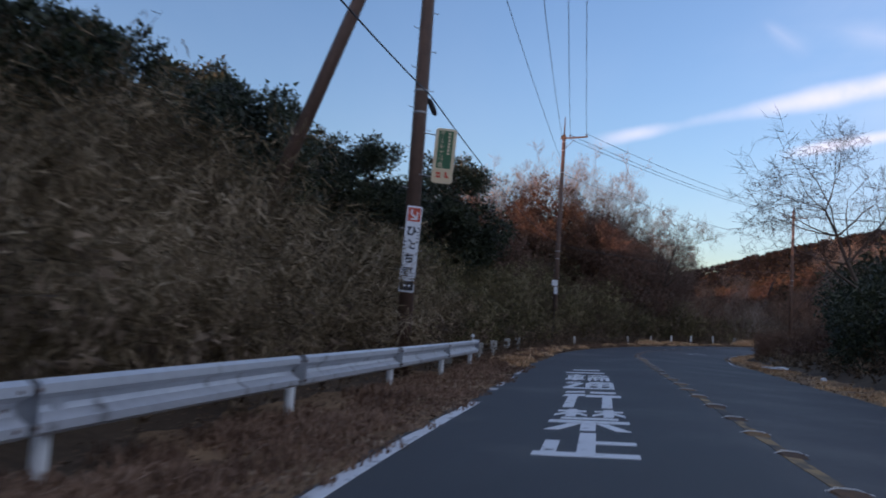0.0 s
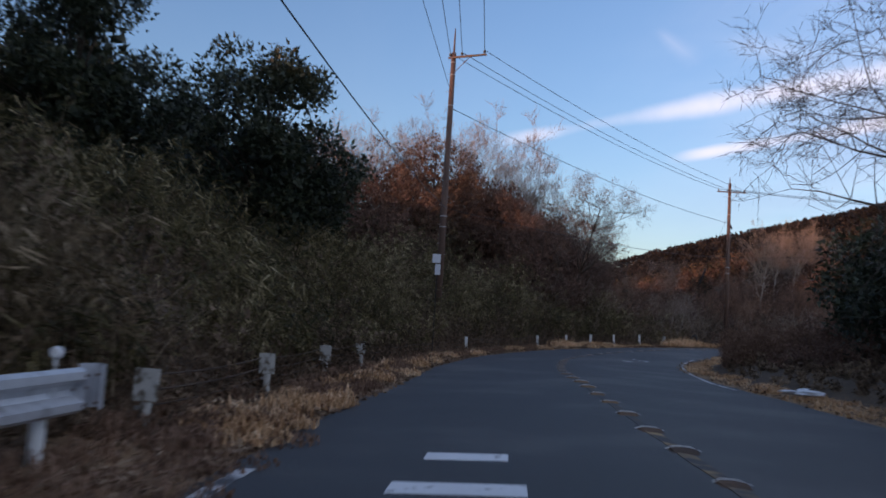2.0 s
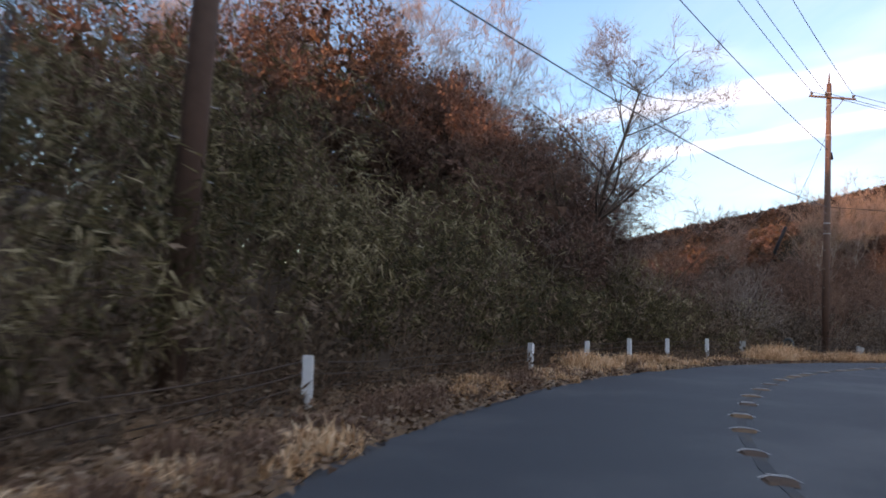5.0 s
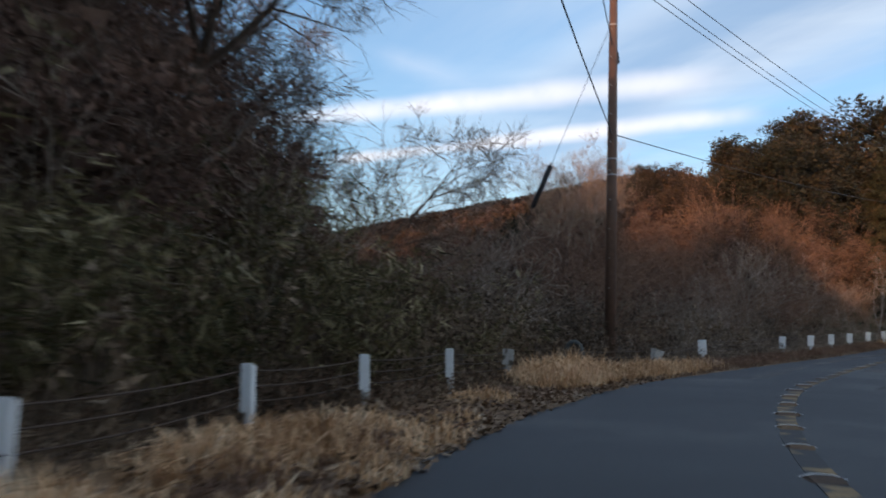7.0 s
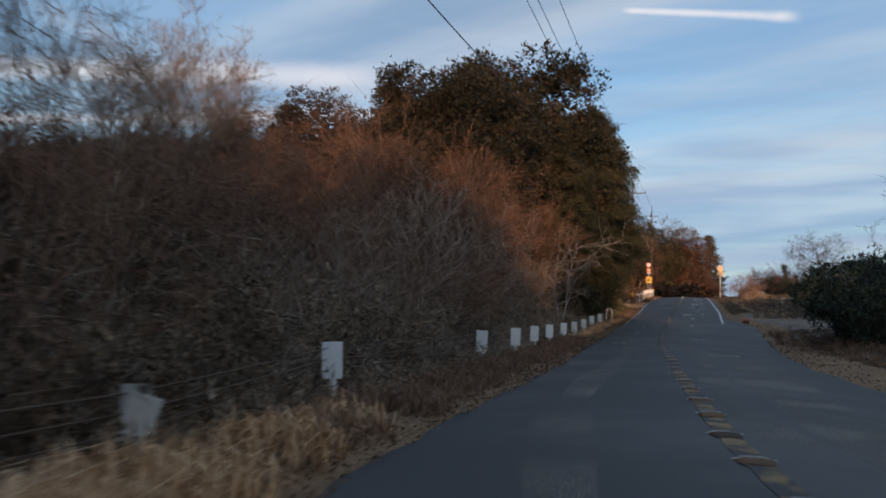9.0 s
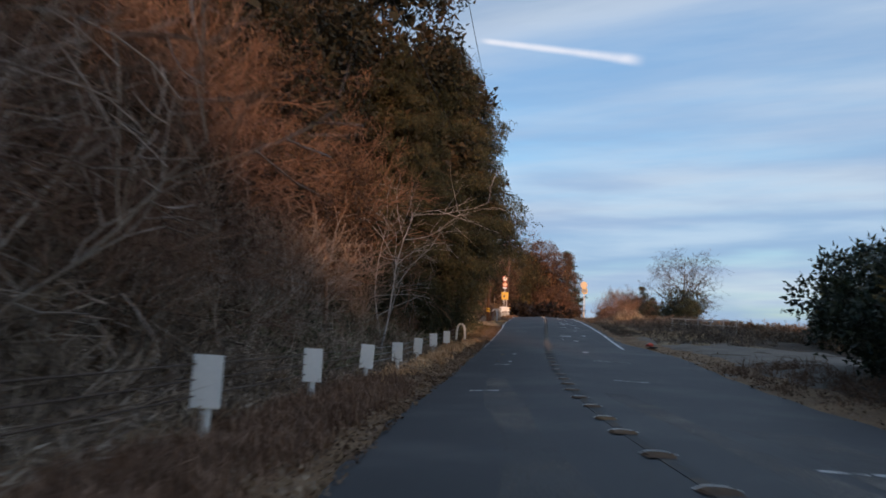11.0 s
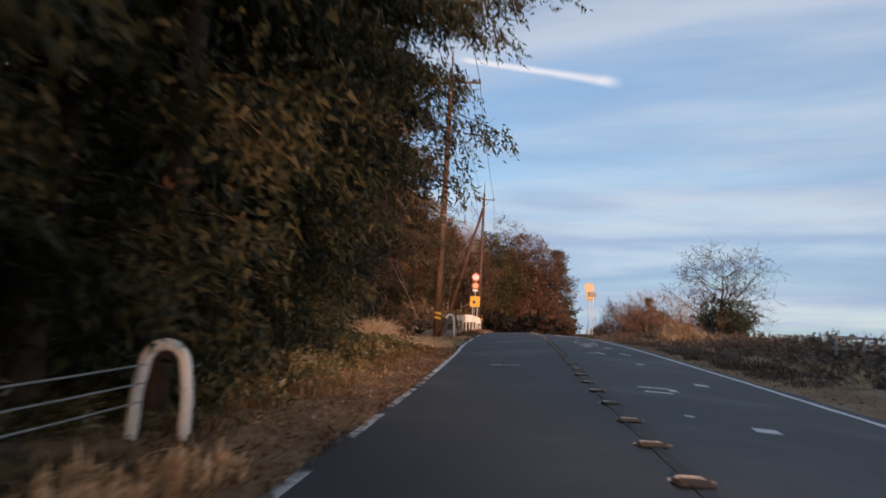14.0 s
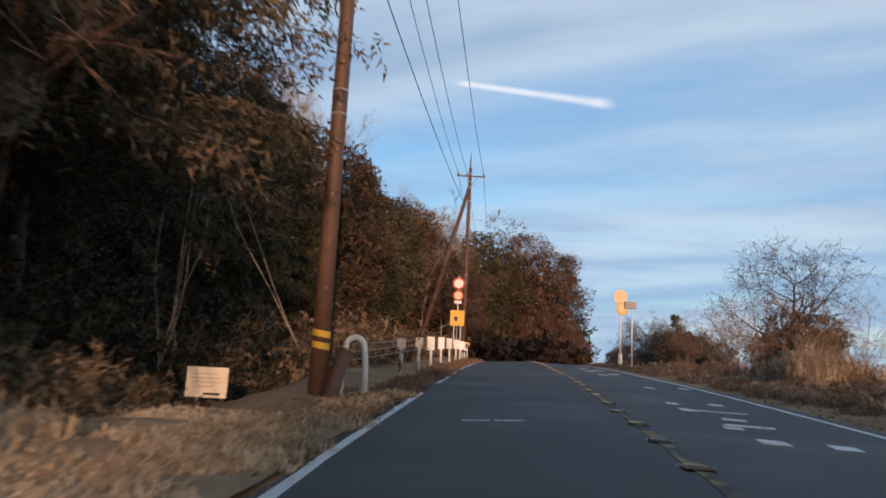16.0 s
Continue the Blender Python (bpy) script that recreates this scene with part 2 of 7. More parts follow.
CABLE = surface("black_cable", [(0.016, 0.016, 0.018), (0.032, 0.032, 0.035)], 0.6, scales=(1.0, 20.0), bump=0.0)
RUBBER = surface("black_plastic", [(0.018, 0.018, 0.020), (0.035, 0.035, 0.037)], 0.55, scales=(2.0, 20.0), bump=0.1)
SIGNWHITE = surface("sign_white", [(0.66, 0.67, 0.70), (0.78, 0.79, 0.80)], 0.4, scales=(1.5, 12.0), bump=0.02, gloss=0.45)
SIGNRED = surface("sign_red", [(0.52, 0.075, 0.045), (0.62, 0.11, 0.065)], 0.45, scales=(2.0, 12.0), bump=0.02)
SIGNBLACK = surface("sign_black", [(0.015, 0.016, 0.025), (0.03, 0.03, 0.04)], 0.45, scales=(2.0, 12.0), bump=0.0)
SIGNGREEN = surface("sign_green", [(0.030, 0.10, 0.045), (0.05, 0.15, 0.07)], 0.45, scales=(2.0, 12.0), bump=0.0)
SIGNCREAM = surface("sign_cream", [(0.62, 0.48, 0.30), (0.74, 0.60, 0.40)], 0.45, scales=(1.5, 9.0), bump=0.02)
BOARD = surface("board_cream", [(0.66, 0.58, 0.46), (0.80, 0.72, 0.59)], 0.5, scales=(1.5, 9.0), bump=0.05, spots=((0.36, 0.29, 0.21), 0.62, 0.78, 3.0))
SIGNYELLOW = surface("sign_yellow", [(0.62, 0.38, 0.03), (0.74, 0.47, 0.05)], 0.45, scales=(2.0, 12.0), bump=0.02)
CONCRETE = surface("weathered_concrete", [(0.20, 0.185, 0.165), (0.33, 0.31, 0.28), (0.42, 0.40, 0.37)], 0.9, scales=(0.8, 14.0), bump=0.4, bump_scale=35)
SNOW = surface("old_snow", [(0.74, 0.77, 0.82), (0.86, 0.88, 0.90)], 0.75, scales=(2.0, 14.0), bump=0.5, bump_scale=20)
BARK = surface("bark_brown", [(0.045, 0.033, 0.025), (0.09, 0.066, 0.05), (0.14, 0.105, 0.08)], 0.95, scales=(1.2, 11.0), bump=0.8, bump_scale=18)
PALEBARK = surface("bark_pale_grey", [(0.21, 0.165, 0.13), (0.34, 0.275, 0.22), (0.46, 0.385, 0.315)], 0.9, scales=(1.5, 12.0), bump=0.6, bump_scale=18)
PEELED = surface("bark_peeled", [(0.16, 0.095, 0.055), (0.30, 0.18, 0.10), (0.42, 0.27, 0.16)], 0.9, scales=(1.5, 12.0), bump=0.6, bump_scale=18)
PIPE = surface("pipe_grey_green", [(0.055, 0.062, 0.058), (0.10, 0.108, 0.10)], 0.7, scales=(1.5, 10.0), bump=0.1)
WEEDGREEN = surface("weed_green", [(0.042, 0.047, 0.025), (0.085, 0.092, 0.046), (0.15, 0.15, 0.085), (0.40, 0.36, 0.26)], 0.75, scales=(0.6, 3.0), bump=0.0, vary="island", leaf=0.2, gloss=0.2)
ASHBARK = surface("bark_ash_grey", [(0.24, 0.225, 0.21), (0.38, 0.365, 0.35), (0.52, 0.505, 0.49)], 0.9, scales=(1.5, 12.0), bump=0.6, bump_scale=18)
TWIG = surface("twig_brown", [(0.085, 0.055, 0.042), (0.15, 0.10, 0.075), (0.21, 0.145, 0.11)], 0.9, scales=(0.5, 6.0), bump=0.0, vary="island")
EVERGREEN = surface("leaf_evergreen", [(0.014, 0.020, 0.013), (0.028, 0.038, 0.021), (0.048, 0.058, 0.029), (0.085, 0.085, 0.042)], 0.5, scales=(0.35, 3.0), bump=0.0, vary="island", leaf=0.15, gloss=0.35)
CEDARLEAF = surface("leaf_cedar", [(0.020, 0.026, 0.015), (0.039, 0.046, 0.023), (0.066, 0.066, 0.032), (0.112, 0.097, 0.048)], 0.7, scales=(0.3, 1.6), bump=0.0, vary="island", leaf=0.28)
BROWNLEAF = surface("leaf_dry_brown", [(0.050, 0.029, 0.019), (0.098, 0.056, 0.035), (0.15, 0.086, 0.052), (0.21, 0.13, 0.08)], 0.85, scales=(0.35, 2.4), bump=0.0, vary="island", leaf=0.2)
RUSTLEAF = surface("leaf_rusty_oak", [(0.028, 0.021, 0.014), (0.054, 0.037, 0.022), (0.092, 0.055, 0.032), (0.14, 0.083, 0.047)], 0.8, scales=(0.25, 1.6), bump=0.0, vary="island", leaf=0.15)
HILLLEAF = surface("leaf_dark_oak", [(0.013, 0.016, 0.010), (0.025, 0.027, 0.016), (0.044, 0.037, 0.021), (0.072, 0.051, 0.029)], 0.7, scales=(0.25, 1.6), bump=0.0, vary="island", leaf=0.15)
# dark tone carries the shade on the distant hill
FARWOOD = surface("leaf_far_wood_shaded", [(0.012, 0.010, 0.009), (0.021, 0.016, 0.014), (0.033, 0.024, 0.020), (0.048, 0.034, 0.027)], 0.8, scales=(0.03, 0.4), bump=0.0, vary="island", leaf=0.1)
BROWNTWIG = surface("leaf_grey_brown", [(0.062, 0.034, 0.025), (0.110, 0.061, 0.043), (0.165, 0.094, 0.066), (0.22, 0.135, 0.096)], 0.85, scales=(0.3, 2.4), bump=0.0, vary="island", leaf=0.15)
GREYTWIG = surface("twig_grey", [(0.17, 0.122, 0.092), (0.27, 0.20, 0.155), (0.37, 0.28, 0.225)], 0.9, scales=(0.5, 6.0), bump=0.0, vary="island")
REDTWIG = surface("twig_reddish", [(0.13, 0.070, 0.045), (0.21, 0.12, 0.078), (0.29, 0.175, 0.115)], 0.9, scales=(0.5, 6.0), bump=0.0, vary="island")
DARKTWIG = surface("twig_dark", [(0.040, 0.032, 0.030), (0.07, 0.055, 0.05), (0.105, 0.085, 0.075)], 0.9, scales=(0.5, 6.0), bump=0.0, vary="island")
STALK = surface("stalk_straw", [(0.20, 0.145, 0.085), (0.31, 0.235, 0.145), (0.42, 0.33, 0.22)], 0.8, scales=(0.6, 6.0), bump=0.0, vary="island")
BAMBOO = surface("leaf_dwarf_bamboo", [(0.038, 0.028, 0.015), (0.078, 0.056, 0.029), (0.135, 0.095, 0.050), (0.22, 0.157, 0.088), (0.42, 0.315, 0.20)], 0.65, gloss=0.16, scales=(0.28, 2.2), bump=0.0, vary="island", leaf=0.2)
GREENBAMBOO = surface("leaf_green_bamboo", [(0.027, 0.026, 0.011), (0.062, 0.056, 0.023), (0.115, 0.096, 0.040), (0.20, 0.155, 0.072), (0.44, 0.36, 0.21)], 0.6, gloss=0.16, scales=(0.28, 2.2), bump=0.0, vary="island", leaf=0.2)
TANGLE = surface("stem_pale_vine", [(0.075, 0.056, 0.042), (0.17, 0.13, 0.10), (0.32, 0.25, 0.195), (0.52, 0.43, 0.34)], 0.9, gloss=0.12, scales=(0.35, 2.6), bump=0.0, vary="island", leaf=0.1)
VINE = surface("leaf_dry_vine", [(0.052, 0.037, 0.026), (0.118, 0.083, 0.056), (0.20, 0.140, 0.094), (0.31, 0.225, 0.15)], 0.9, gloss=0.12, scales=(0.35, 2.6), bump=0.0, vary="island", leaf=0.15)
STRAW = surface("grass_straw", [(0.34, 0.185, 0.09), (0.60, 0.36, 0.185), (0.76, 0.50, 0.285), (0.86, 0.64, 0.41)], 0.85, scales=(0.7, 4.0), bump=0.0, vary="island", leaf=0.2)
PALESTRAW = surface("grass_pale_straw", [(0.30, 0.225, 0.14), (0.47, 0.36, 0.235), (0.61, 0.48, 0.325), (0.71, 0.59, 0.43)], 0.85, scales=(0.7, 4.0), bump=0.0, vary="island", leaf=0.2)
BANKWEED = surface("weed_grey_brown", [(0.068, 0.053, 0.041), (0.13, 0.102, 0.078), (0.20, 0.158, 0.122), (0.31, 0.25, 0.195)], 0.9, scales=(0.5, 3.0), bump=0.0, vary="island", leaf=0.15)
# brown sprays, lightened to stand in for light the dense wood blocks
CEDARBROWN = surface("leaf_cedar_brown_lit", [(0.045, 0.040, 0.027), (0.090, 0.074, 0.046), (0.15, 0.112, 0.070), (0.23, 0.165, 0.105)], 0.75, scales=(0.3, 1.4), bump=0.0, vary="island", leaf=0.2)
# golden sun on the upper slope is mixed into this leaf colour
OLIVELEAF = surface("leaf_olive_sunlit", [(0.026, 0.027, 0.013), (0.054, 0.050, 0.024), (0.098, 0.080, 0.038), (0.155, 0.112, 0.055)], 0.7, scales=(0.25, 1.4), bump=0.0, vary="island", leaf=0.15)
DRYWEED = surface("weed_reddish_brown", [(0.13, 0.074, 0.048), (0.23, 0.136, 0.088), (0.34, 0.215, 0.145)], 0.9, scales=(0.7, 4.0), bump=0.0, vary="island", leaf=0.15)
LITTER = surface("fallen_leaf", [(0.085, 0.050, 0.031), (0.165, 0.100, 0.060), (0.26, 0.17, 0.105), (0.37, 0.27, 0.18)], 0.9, scales=(0.8, 5.0), bump=0.0, vary="island")


def dusty(name, colour):
    """A broken film of dust: patchy cover over what lies below."""
    m = bpy.data.materials.new(name)
    m.use_nodes = True
    t = m.node_tree
    p = t.nodes["Principled BSDF"]
    p.inputs["Base Color"].default_value, p.inputs["Roughness"].default_value = (*colour, 1), 0.95
    place = t.nodes.new("ShaderNodeNewGeometry")
    wide, fine = t.nodes.new("ShaderNodeTexNoise"), t.nodes.new("ShaderNodeTexNoise")
    for node, scale in ((wide, 0.55), (fine, 34.0)):
        node.inputs["Scale"].default_value, node.inputs["Detail"].default_value = scale, 6.0
        t.links.new(place.outputs["Position"], node.inputs["Vector"])
    mul = t.nodes.new("ShaderNodeMath")
    mul.operation = "MULTIPLY"
    t.links.new(wide.outputs[0], mul.inputs[0])
    t.links.new(fine.outputs[0], mul.inputs[1])
    ramp = t.nodes.new("ShaderNodeMapRange")
    ramp.interpolation_type = "SMOOTHSTEP"
    ramp.inputs[1].default_value, ramp.inputs[2].default_value, ramp.inputs[4].default_value = 0.17, 0.34, 0.75
    t.links.new(mul.outputs[0], ramp.inputs[0])
    t.links.new(ramp.outputs[0], p.inputs["Alpha"])
    return m


DUST = dusty("dust_film", (0.24, 0.215, 0.19))


# ---------------------------------------------------------------- the plan: the middle of the left lane, every 9.2 m
LANE = [
    (-4.9, -29.6, -0.36), (-3.4, -20.7, -0.25), (-1.9, -11.3, -0.14), (-0.4, -2.5, -0.03), (1.2, 6.9, 0.08), (2.9, 15.7, 0.18),
    (4.6, 24.6, 0.29), (6.6, 33.9, 0.37), (8.5, 42.7, 0.44), (11.1, 51.7, 0.58), (15.6, 59.5, 0.87), (21.5, 66.3, 1.18),
    (29.0, 72.1, 1.47), (36.9, 76.5, 1.74), (45.6, 80.3, 2.16), (53.9, 83.7, 2.57), (62.2, 87.2, 3.00), (71.1, 90.6, 3.57),
    (79.5, 93.7, 4.30), (88.5, 96.9, 5.11), (96.9, 99.9, 5.97), (105.4, 102.9, 6.88), (114.4, 106.1, 7.86), (122.8, 109.1, 8.73),
    (131.8, 112.3, 9.61), (140.3, 115.4, 10.40), (148.8, 118.4, 11.15), (157.7, 121.6, 11.90), (166.2, 124.6, 12.56), (175.1, 127.8, 13.22),
    (183.6, 130.8, 13.80), (192.1, 133.8, 14.34),
]
START = -30.0


def spline(points, n):
    p = np.array(points)
    p = np.vstack([2 * p[0] - p[1], p, 2 * p[-1] - p[-2]])
    rows = []
    for i in range(1, len(p) - 2):
        for u in np.arange(n) / n:
            a, b, c, d = p[i - 1:i + 3]
            rows.append(0.5 * (2 * b + (c - a) * u + (2 * a - 5 * b + 4 * c - d) * u * u + (3 * b - a - 3 * c + d) * u ** 3))
    rows.append(p[-2])
    return np.array(rows)


LINE = spline(LANE, 20)
ARC = np.concatenate([[0], np.cumsum(np.linalg.norm(np.diff(LINE[:, :2], axis=0), axis=1))]) + START
AHEAD = np.gradient(LINE[:, :2], axis=0)
AHEAD /= np.linalg.norm(AHEAD, axis=1)[:, None]


def spot(s, l, h=0.0):
    """World places of the distance s along the lane and l to its left, h over the road."""
    s, l = np.asarray(s, float), np.asarray(l, float)
    x, y, z = (np.interp(s, ARC, LINE[:, k]) for k in range(3))
    dx, dy = np.interp(s, ARC, AHEAD[:, 0]), np.interp(s, ARC, AHEAD[:, 1])
    return np.stack(np.broadcast_arrays(x - dy * l, y + dx * l, z + h), -1)


def heading(s):
    """The turn about z that lays a thing's y axis along the road."""
    return math.degrees(math.atan2(-np.interp(s, ARC, AHEAD[:, 0]), np.interp(s, ARC, AHEAD[:, 1])))


def plan(x, y):
    """The distance along the lane, the place left of it and the road's height there, for world places."""
    x, y = np.asarray(x, float).ravel(), np.asarray(y, float).ravel()
    near = np.zeros(len(x), int)
    thin = LINE[::4, :2]
    for i in range(0, len(x), 20000):
        d = (x[i:i + 20000, None] - thin[None, :, 0]) ** 2 + (y[i:i + 20000, None] - thin[None, :, 1]) ** 2
        near[i:i + 20000] = d.argmin(1) * 4
    ex, ey = x - LINE[near, 0], y - LINE[near, 1]
    ax, ay = AHEAD[near, 0], AHEAD[near, 1]
    return ARC[near] + np.clip(ex * ax + ey * ay, -4, 4), ax * ey - ay * ex, LINE[near, 2]


def smooth(v, lo, hi):
    t = np.clip((np.asarray(v, float) - lo) / (hi - lo), 0, 1)
    return t * t * (3 - 2 * t)


def left_edge(s):
    return np.interp(s, [-30, 0, 13, 20, 26, 43, 50, 57, 64, 69, 76, 83, 90, 101, 107, 122, 135, 145, 155, 166, 173, 194, 300],
                     [1.9, 1.9, 1.98, 2.05, 2.3, 2.35, 2.0, 1.75, 1.70, 1.5, 1.52, 1.64, 1.64, 1.42, 1.43, 1.55, 1.56, 1.66, 1.66, 1.78, 1.92, 1.98, 2.0])


def right_edge(s):
    return np.interp(s, [-30, 15, 26, 38, 47, 57, 75, 100, 107, 114, 127, 141, 147, 152, 300], [-6.4, -6.3, -6.15, -6.4, -6.5, -6.2, -5.8, -5.2, -5.18, -5.75, -6.6, -7.2, -6.6, -5.7, -5.75])


def centre(s):
    return np.interp(s, [-30, 9, 20, 30, 38, 44, 50, 60, 90, 102, 131, 150, 174, 185, 300], [-2.05, -2.05, -1.93, -1.75, -1.6, -1.56, -1.72, -1.75, -1.68, -1.55, -1.4, -1.46, -1.72, -1.85, -2.0])


def lumps(x, y, size, seed=0.0):
    """Smooth wandering between -1 and 1."""
    a, b = x / size + seed, y / size - seed * 1.7
    return (np.sin(1.3 * a + 0.7 * b) + np.sin(2.1 * b - 0.6 * a + 1.1) + 0.6 * np.sin(3.7 * a + 2.9 * b + 0.4) + 0.5 * np.sin(5.3 * a - 4.1 * b + 2.0)) / 3.1


def ground_z(x, y):
    shape = np.shape(x)
    x, y = np.asarray(x, float).ravel(), np.asarray(y, float).ravel()
    s, l, z = plan(x, y)
    far = np.hypot(x - 60, y - 70)
    rough = lumps(x, y, 5.0) * 0.35 + lumps(x, y, 17.0, 3.0) * 0.9
    # west hill, on the left of the first straight
    west = (1 - smooth(s, 52, 76)) * (1.7 * smooth(l, 4.2, 7.0) + np.clip(l - 6.5, 0, 34) * 0.30)
    # outer side of the bend: low scrub, then a knoll behind
    bend = smooth(s, 50, 74) * (1 - smooth(s, 96, 112)) * 0.9 * smooth(l, 4.6, 8.0)
    ridge = np.clip((x - 34) / 58, 0, 1)
    away = (x - (34 + 58 * ridge)) ** 2 + (y - (121 - 3 * ridge)) ** 2
    knoll = np.exp(-away / (2 * 17.0 ** 2)) * (3.0 + 3.6 * ridge) * smooth(l, 4.5, 16)
    # wooded slope along the second straight
    slope = (1 - smooth(s, 150, 162)) * (smooth(s, 98, 112) * 0.8 * smooth(l, 4.4, 6.5) + smooth(s, 108, 134) * np.clip(l - 6, 0, 26) * 0.22)
    upper = smooth(s, 186, 204) * (0.5 * smooth(l, 3.5, 5.0) + np.clip(l - 6, 0, 60) * 0.36)
    back = smooth(s, 158, 170) * (1 - smooth(s, 190, 204)) * np.clip(l - 15, 0, 50) * 0.30
    flat = smooth(s, 164, 169) * (1 - smooth(s, 186, 192)) * smooth(l, 0, 1) * (1 - smooth(l, 8, 13))
    dip = -1.0 * smooth(s, 175.9, 177.2) * (1 - smooth(s, 186, 190)) * smooth(l, 2.9, 4.0) * (1 - smooth(l, 9, 14))
    left = np.where(l > 0, dip + west + bend + knoll + slope + upper + back, 0)
    # right side: a low bank inside the bend, open rough ground further on
    inner = (1 - smooth(s, 92, 128)) * (0.5 * smooth(-l, 7.0, 9.5) + 2.6 * smooth(-l, 9, 24))
    fall = -smooth(s, 140, 180) * np.clip(-l - 9, 0, 60) * 0.035
    right = np.where(l < 0, inner + fall, 0)
    free = smooth(np.abs(l + 1.9), 5.8, 9.0)
    drop = np.where((l < left_edge(s) + 1.5) & (l > right_edge(s) - 1.5), -0.22, -0.03)
    out = z + drop + left + right + rough * free * (1 - flat) * 0.6
    far_z = np.interp(far, [150, 320, 900, 3000], [0.0, -6.0, -22.0, -60.0])
    # long wooded hill in the distance beyond the bend
    along = (x - 70 - 2 * np.clip(x - 172, 0, None)) / 50
    off = (y - 280 + 0.6 * (x - 70)) / 1.166
    hill = smooth(off, -85, 0) * (1 - 0.5 * smooth(off, 10, 150))
    hill = (23.8 + 15.2 * along - 0.43 * along ** 2 - HILL_WOOD) * hill - 12 * (1 - hill) + lumps(x, y, 23.0, 5.0) * 0.7
    return np.maximum(out + far_z - 45 * smooth(off, -92, -66) * smooth(y, 140, 165), hill).reshape(shape)


HILL_WOOD = 4.0


# ---------------------------------------------------------------- mesh helpers
def to_mesh(name, verts, faces, mats, index=None, shade=False):
    """A mesh from arrays; faces: one array, or a list of arrays of three-cornered and four-cornered faces."""
    me = bpy.data.meshes.new(name)
    verts = np.asarray(verts, np.float32)
    groups = [np.asarray(f, np.int32) for f in (faces if isinstance(faces, list) and np.ndim(faces[0]) == 2 else [faces])]
    corners = np.concatenate([f.ravel() for f in groups])
    total = np.concatenate([np.full(len(f), f.shape[1], np.int32) for f in groups])
    n = len(total)
    me.vertices.add(len(verts))
    me.vertices.foreach_set("co", verts.ravel())
    me.loops.add(len(corners))
    me.loops.foreach_set("vertex_index", corners)
    me.polygons.add(n)
    me.polygons.foreach_set("loop_start", np.concatenate([[0], np.cumsum(total)[:-1]]).astype(np.int32))
    me.polygons.foreach_set("loop_total", total)
    if index is not None:
        me.polygons.foreach_set("material_index", np.asarray(index, np.int32))
    me.polygons.foreach_set("use_smooth", np.full(n, shade))
    for m in mats if isinstance(mats, (list, tuple)) else [mats]:
        me.materials.append(m)
    me.update(calc_edges=True)
    me.validate()
    return me


def part(name, data, material, parent=None, label="", m=None, shade=False):
    """Links a bmesh or mesh as one object, under a thing or part where one is given."""
    if isinstance(data, bmesh.types.BMesh):
        me = bpy.data.meshes.new(name)
        bmesh.ops.recalc_face_normals(data, faces=data.faces)
        for f in data.faces:
            f.smooth = shade
        data.to_mesh(me)
        data.free()
        me.materials.append(material)
        data = me
    ob = new(name, data)
    if parent is not None:
        ob.parent = parent
    if m is not None:
        ob.matrix_basis = m
    if label:
        tagged(ob, label)
    return ob


def thing(name, m, label, category, group="", kind=""):
    ob = new(name)
    ob.empty_display_size = 0.2
    ob.matrix_basis = m
    return tagged(ob, label, category, group, kind)


def box(bm, x0, x1, y0, y1, z0, z1, bevel=0.0):
    made = bmesh.ops.create_cube(bm, size=1.0)["verts"]
    for v in made:
        v.co = Vector((x0 + (v.co.x + 0.5) * (x1 - x0), y0 + (v.co.y + 0.5) * (y1 - y0), z0 + (v.co.z + 0.5) * (z1 - z0)))
    if bevel:
        edges = list({e for v in made for e in v.link_edges})
        bmesh.ops.bevel(bm, geom=edges, offset=bevel, segments=2, affect="EDGES", profile=0.5)
    return bm


def tube(bm, points, radii, sides=8, caps=True):
    """A tapered tube through points."""
    pts = [Vector(p) for p in points]
    if isinstance(radii, (int, float)):
        radii = [radii] * len(pts)
    rings, side = [], None
    for i, p in enumerate(pts):
        d = (pts[min(i + 1, len(pts) - 1)] - pts[max(i - 1, 0)]).normalized()
        if side is None:
            side = d.orthogonal().normalized()
        else:
            side = (side - d * side.dot(d)).normalized()
        other = d.cross(side)
        rings.append([bm.verts.new(p + (side * math.cos(a) + other * math.sin(a)) * radii[i]) for a in (2 * math.pi * k / sides for k in range(sides))])
    for a, b in zip(rings, rings[1:]):
        for k in range(sides):
            bm.faces.new((a[k], a[(k + 1) % sides], b[(k + 1) % sides], b[k]))
    if caps:
        bm.faces.new(rings[0][::-1])
        bm.faces.new(rings[-1])
    return bm


def ribbon(s, lefts, heights):
    """Vertices and faces of a sheet along the road: rows by s, columns by the arrays of l and h (rows x columns)."""
    rows, cols = lefts.shape
    v = spot(np.repeat(s, cols), lefts.ravel(), heights.ravel())
    i = np.arange((rows - 1) * cols).reshape(rows - 1, cols)[:, :-1].ravel()
    return v, np.stack([i, i + 1, i + cols + 1, i + cols], 1)[:, ::-1]


# ---------------------------------------------------------------- ground, road, verges
def axis(lo, hi, step, reach):
    inner = np.arange(lo, hi + step, step)
    grow = [step]
    while sum(grow) < reach:
        grow.append(grow[-1] * 1.25)
    out = np.cumsum(grow)
    return np.concatenate([lo - out[::-1], inner, hi + out])


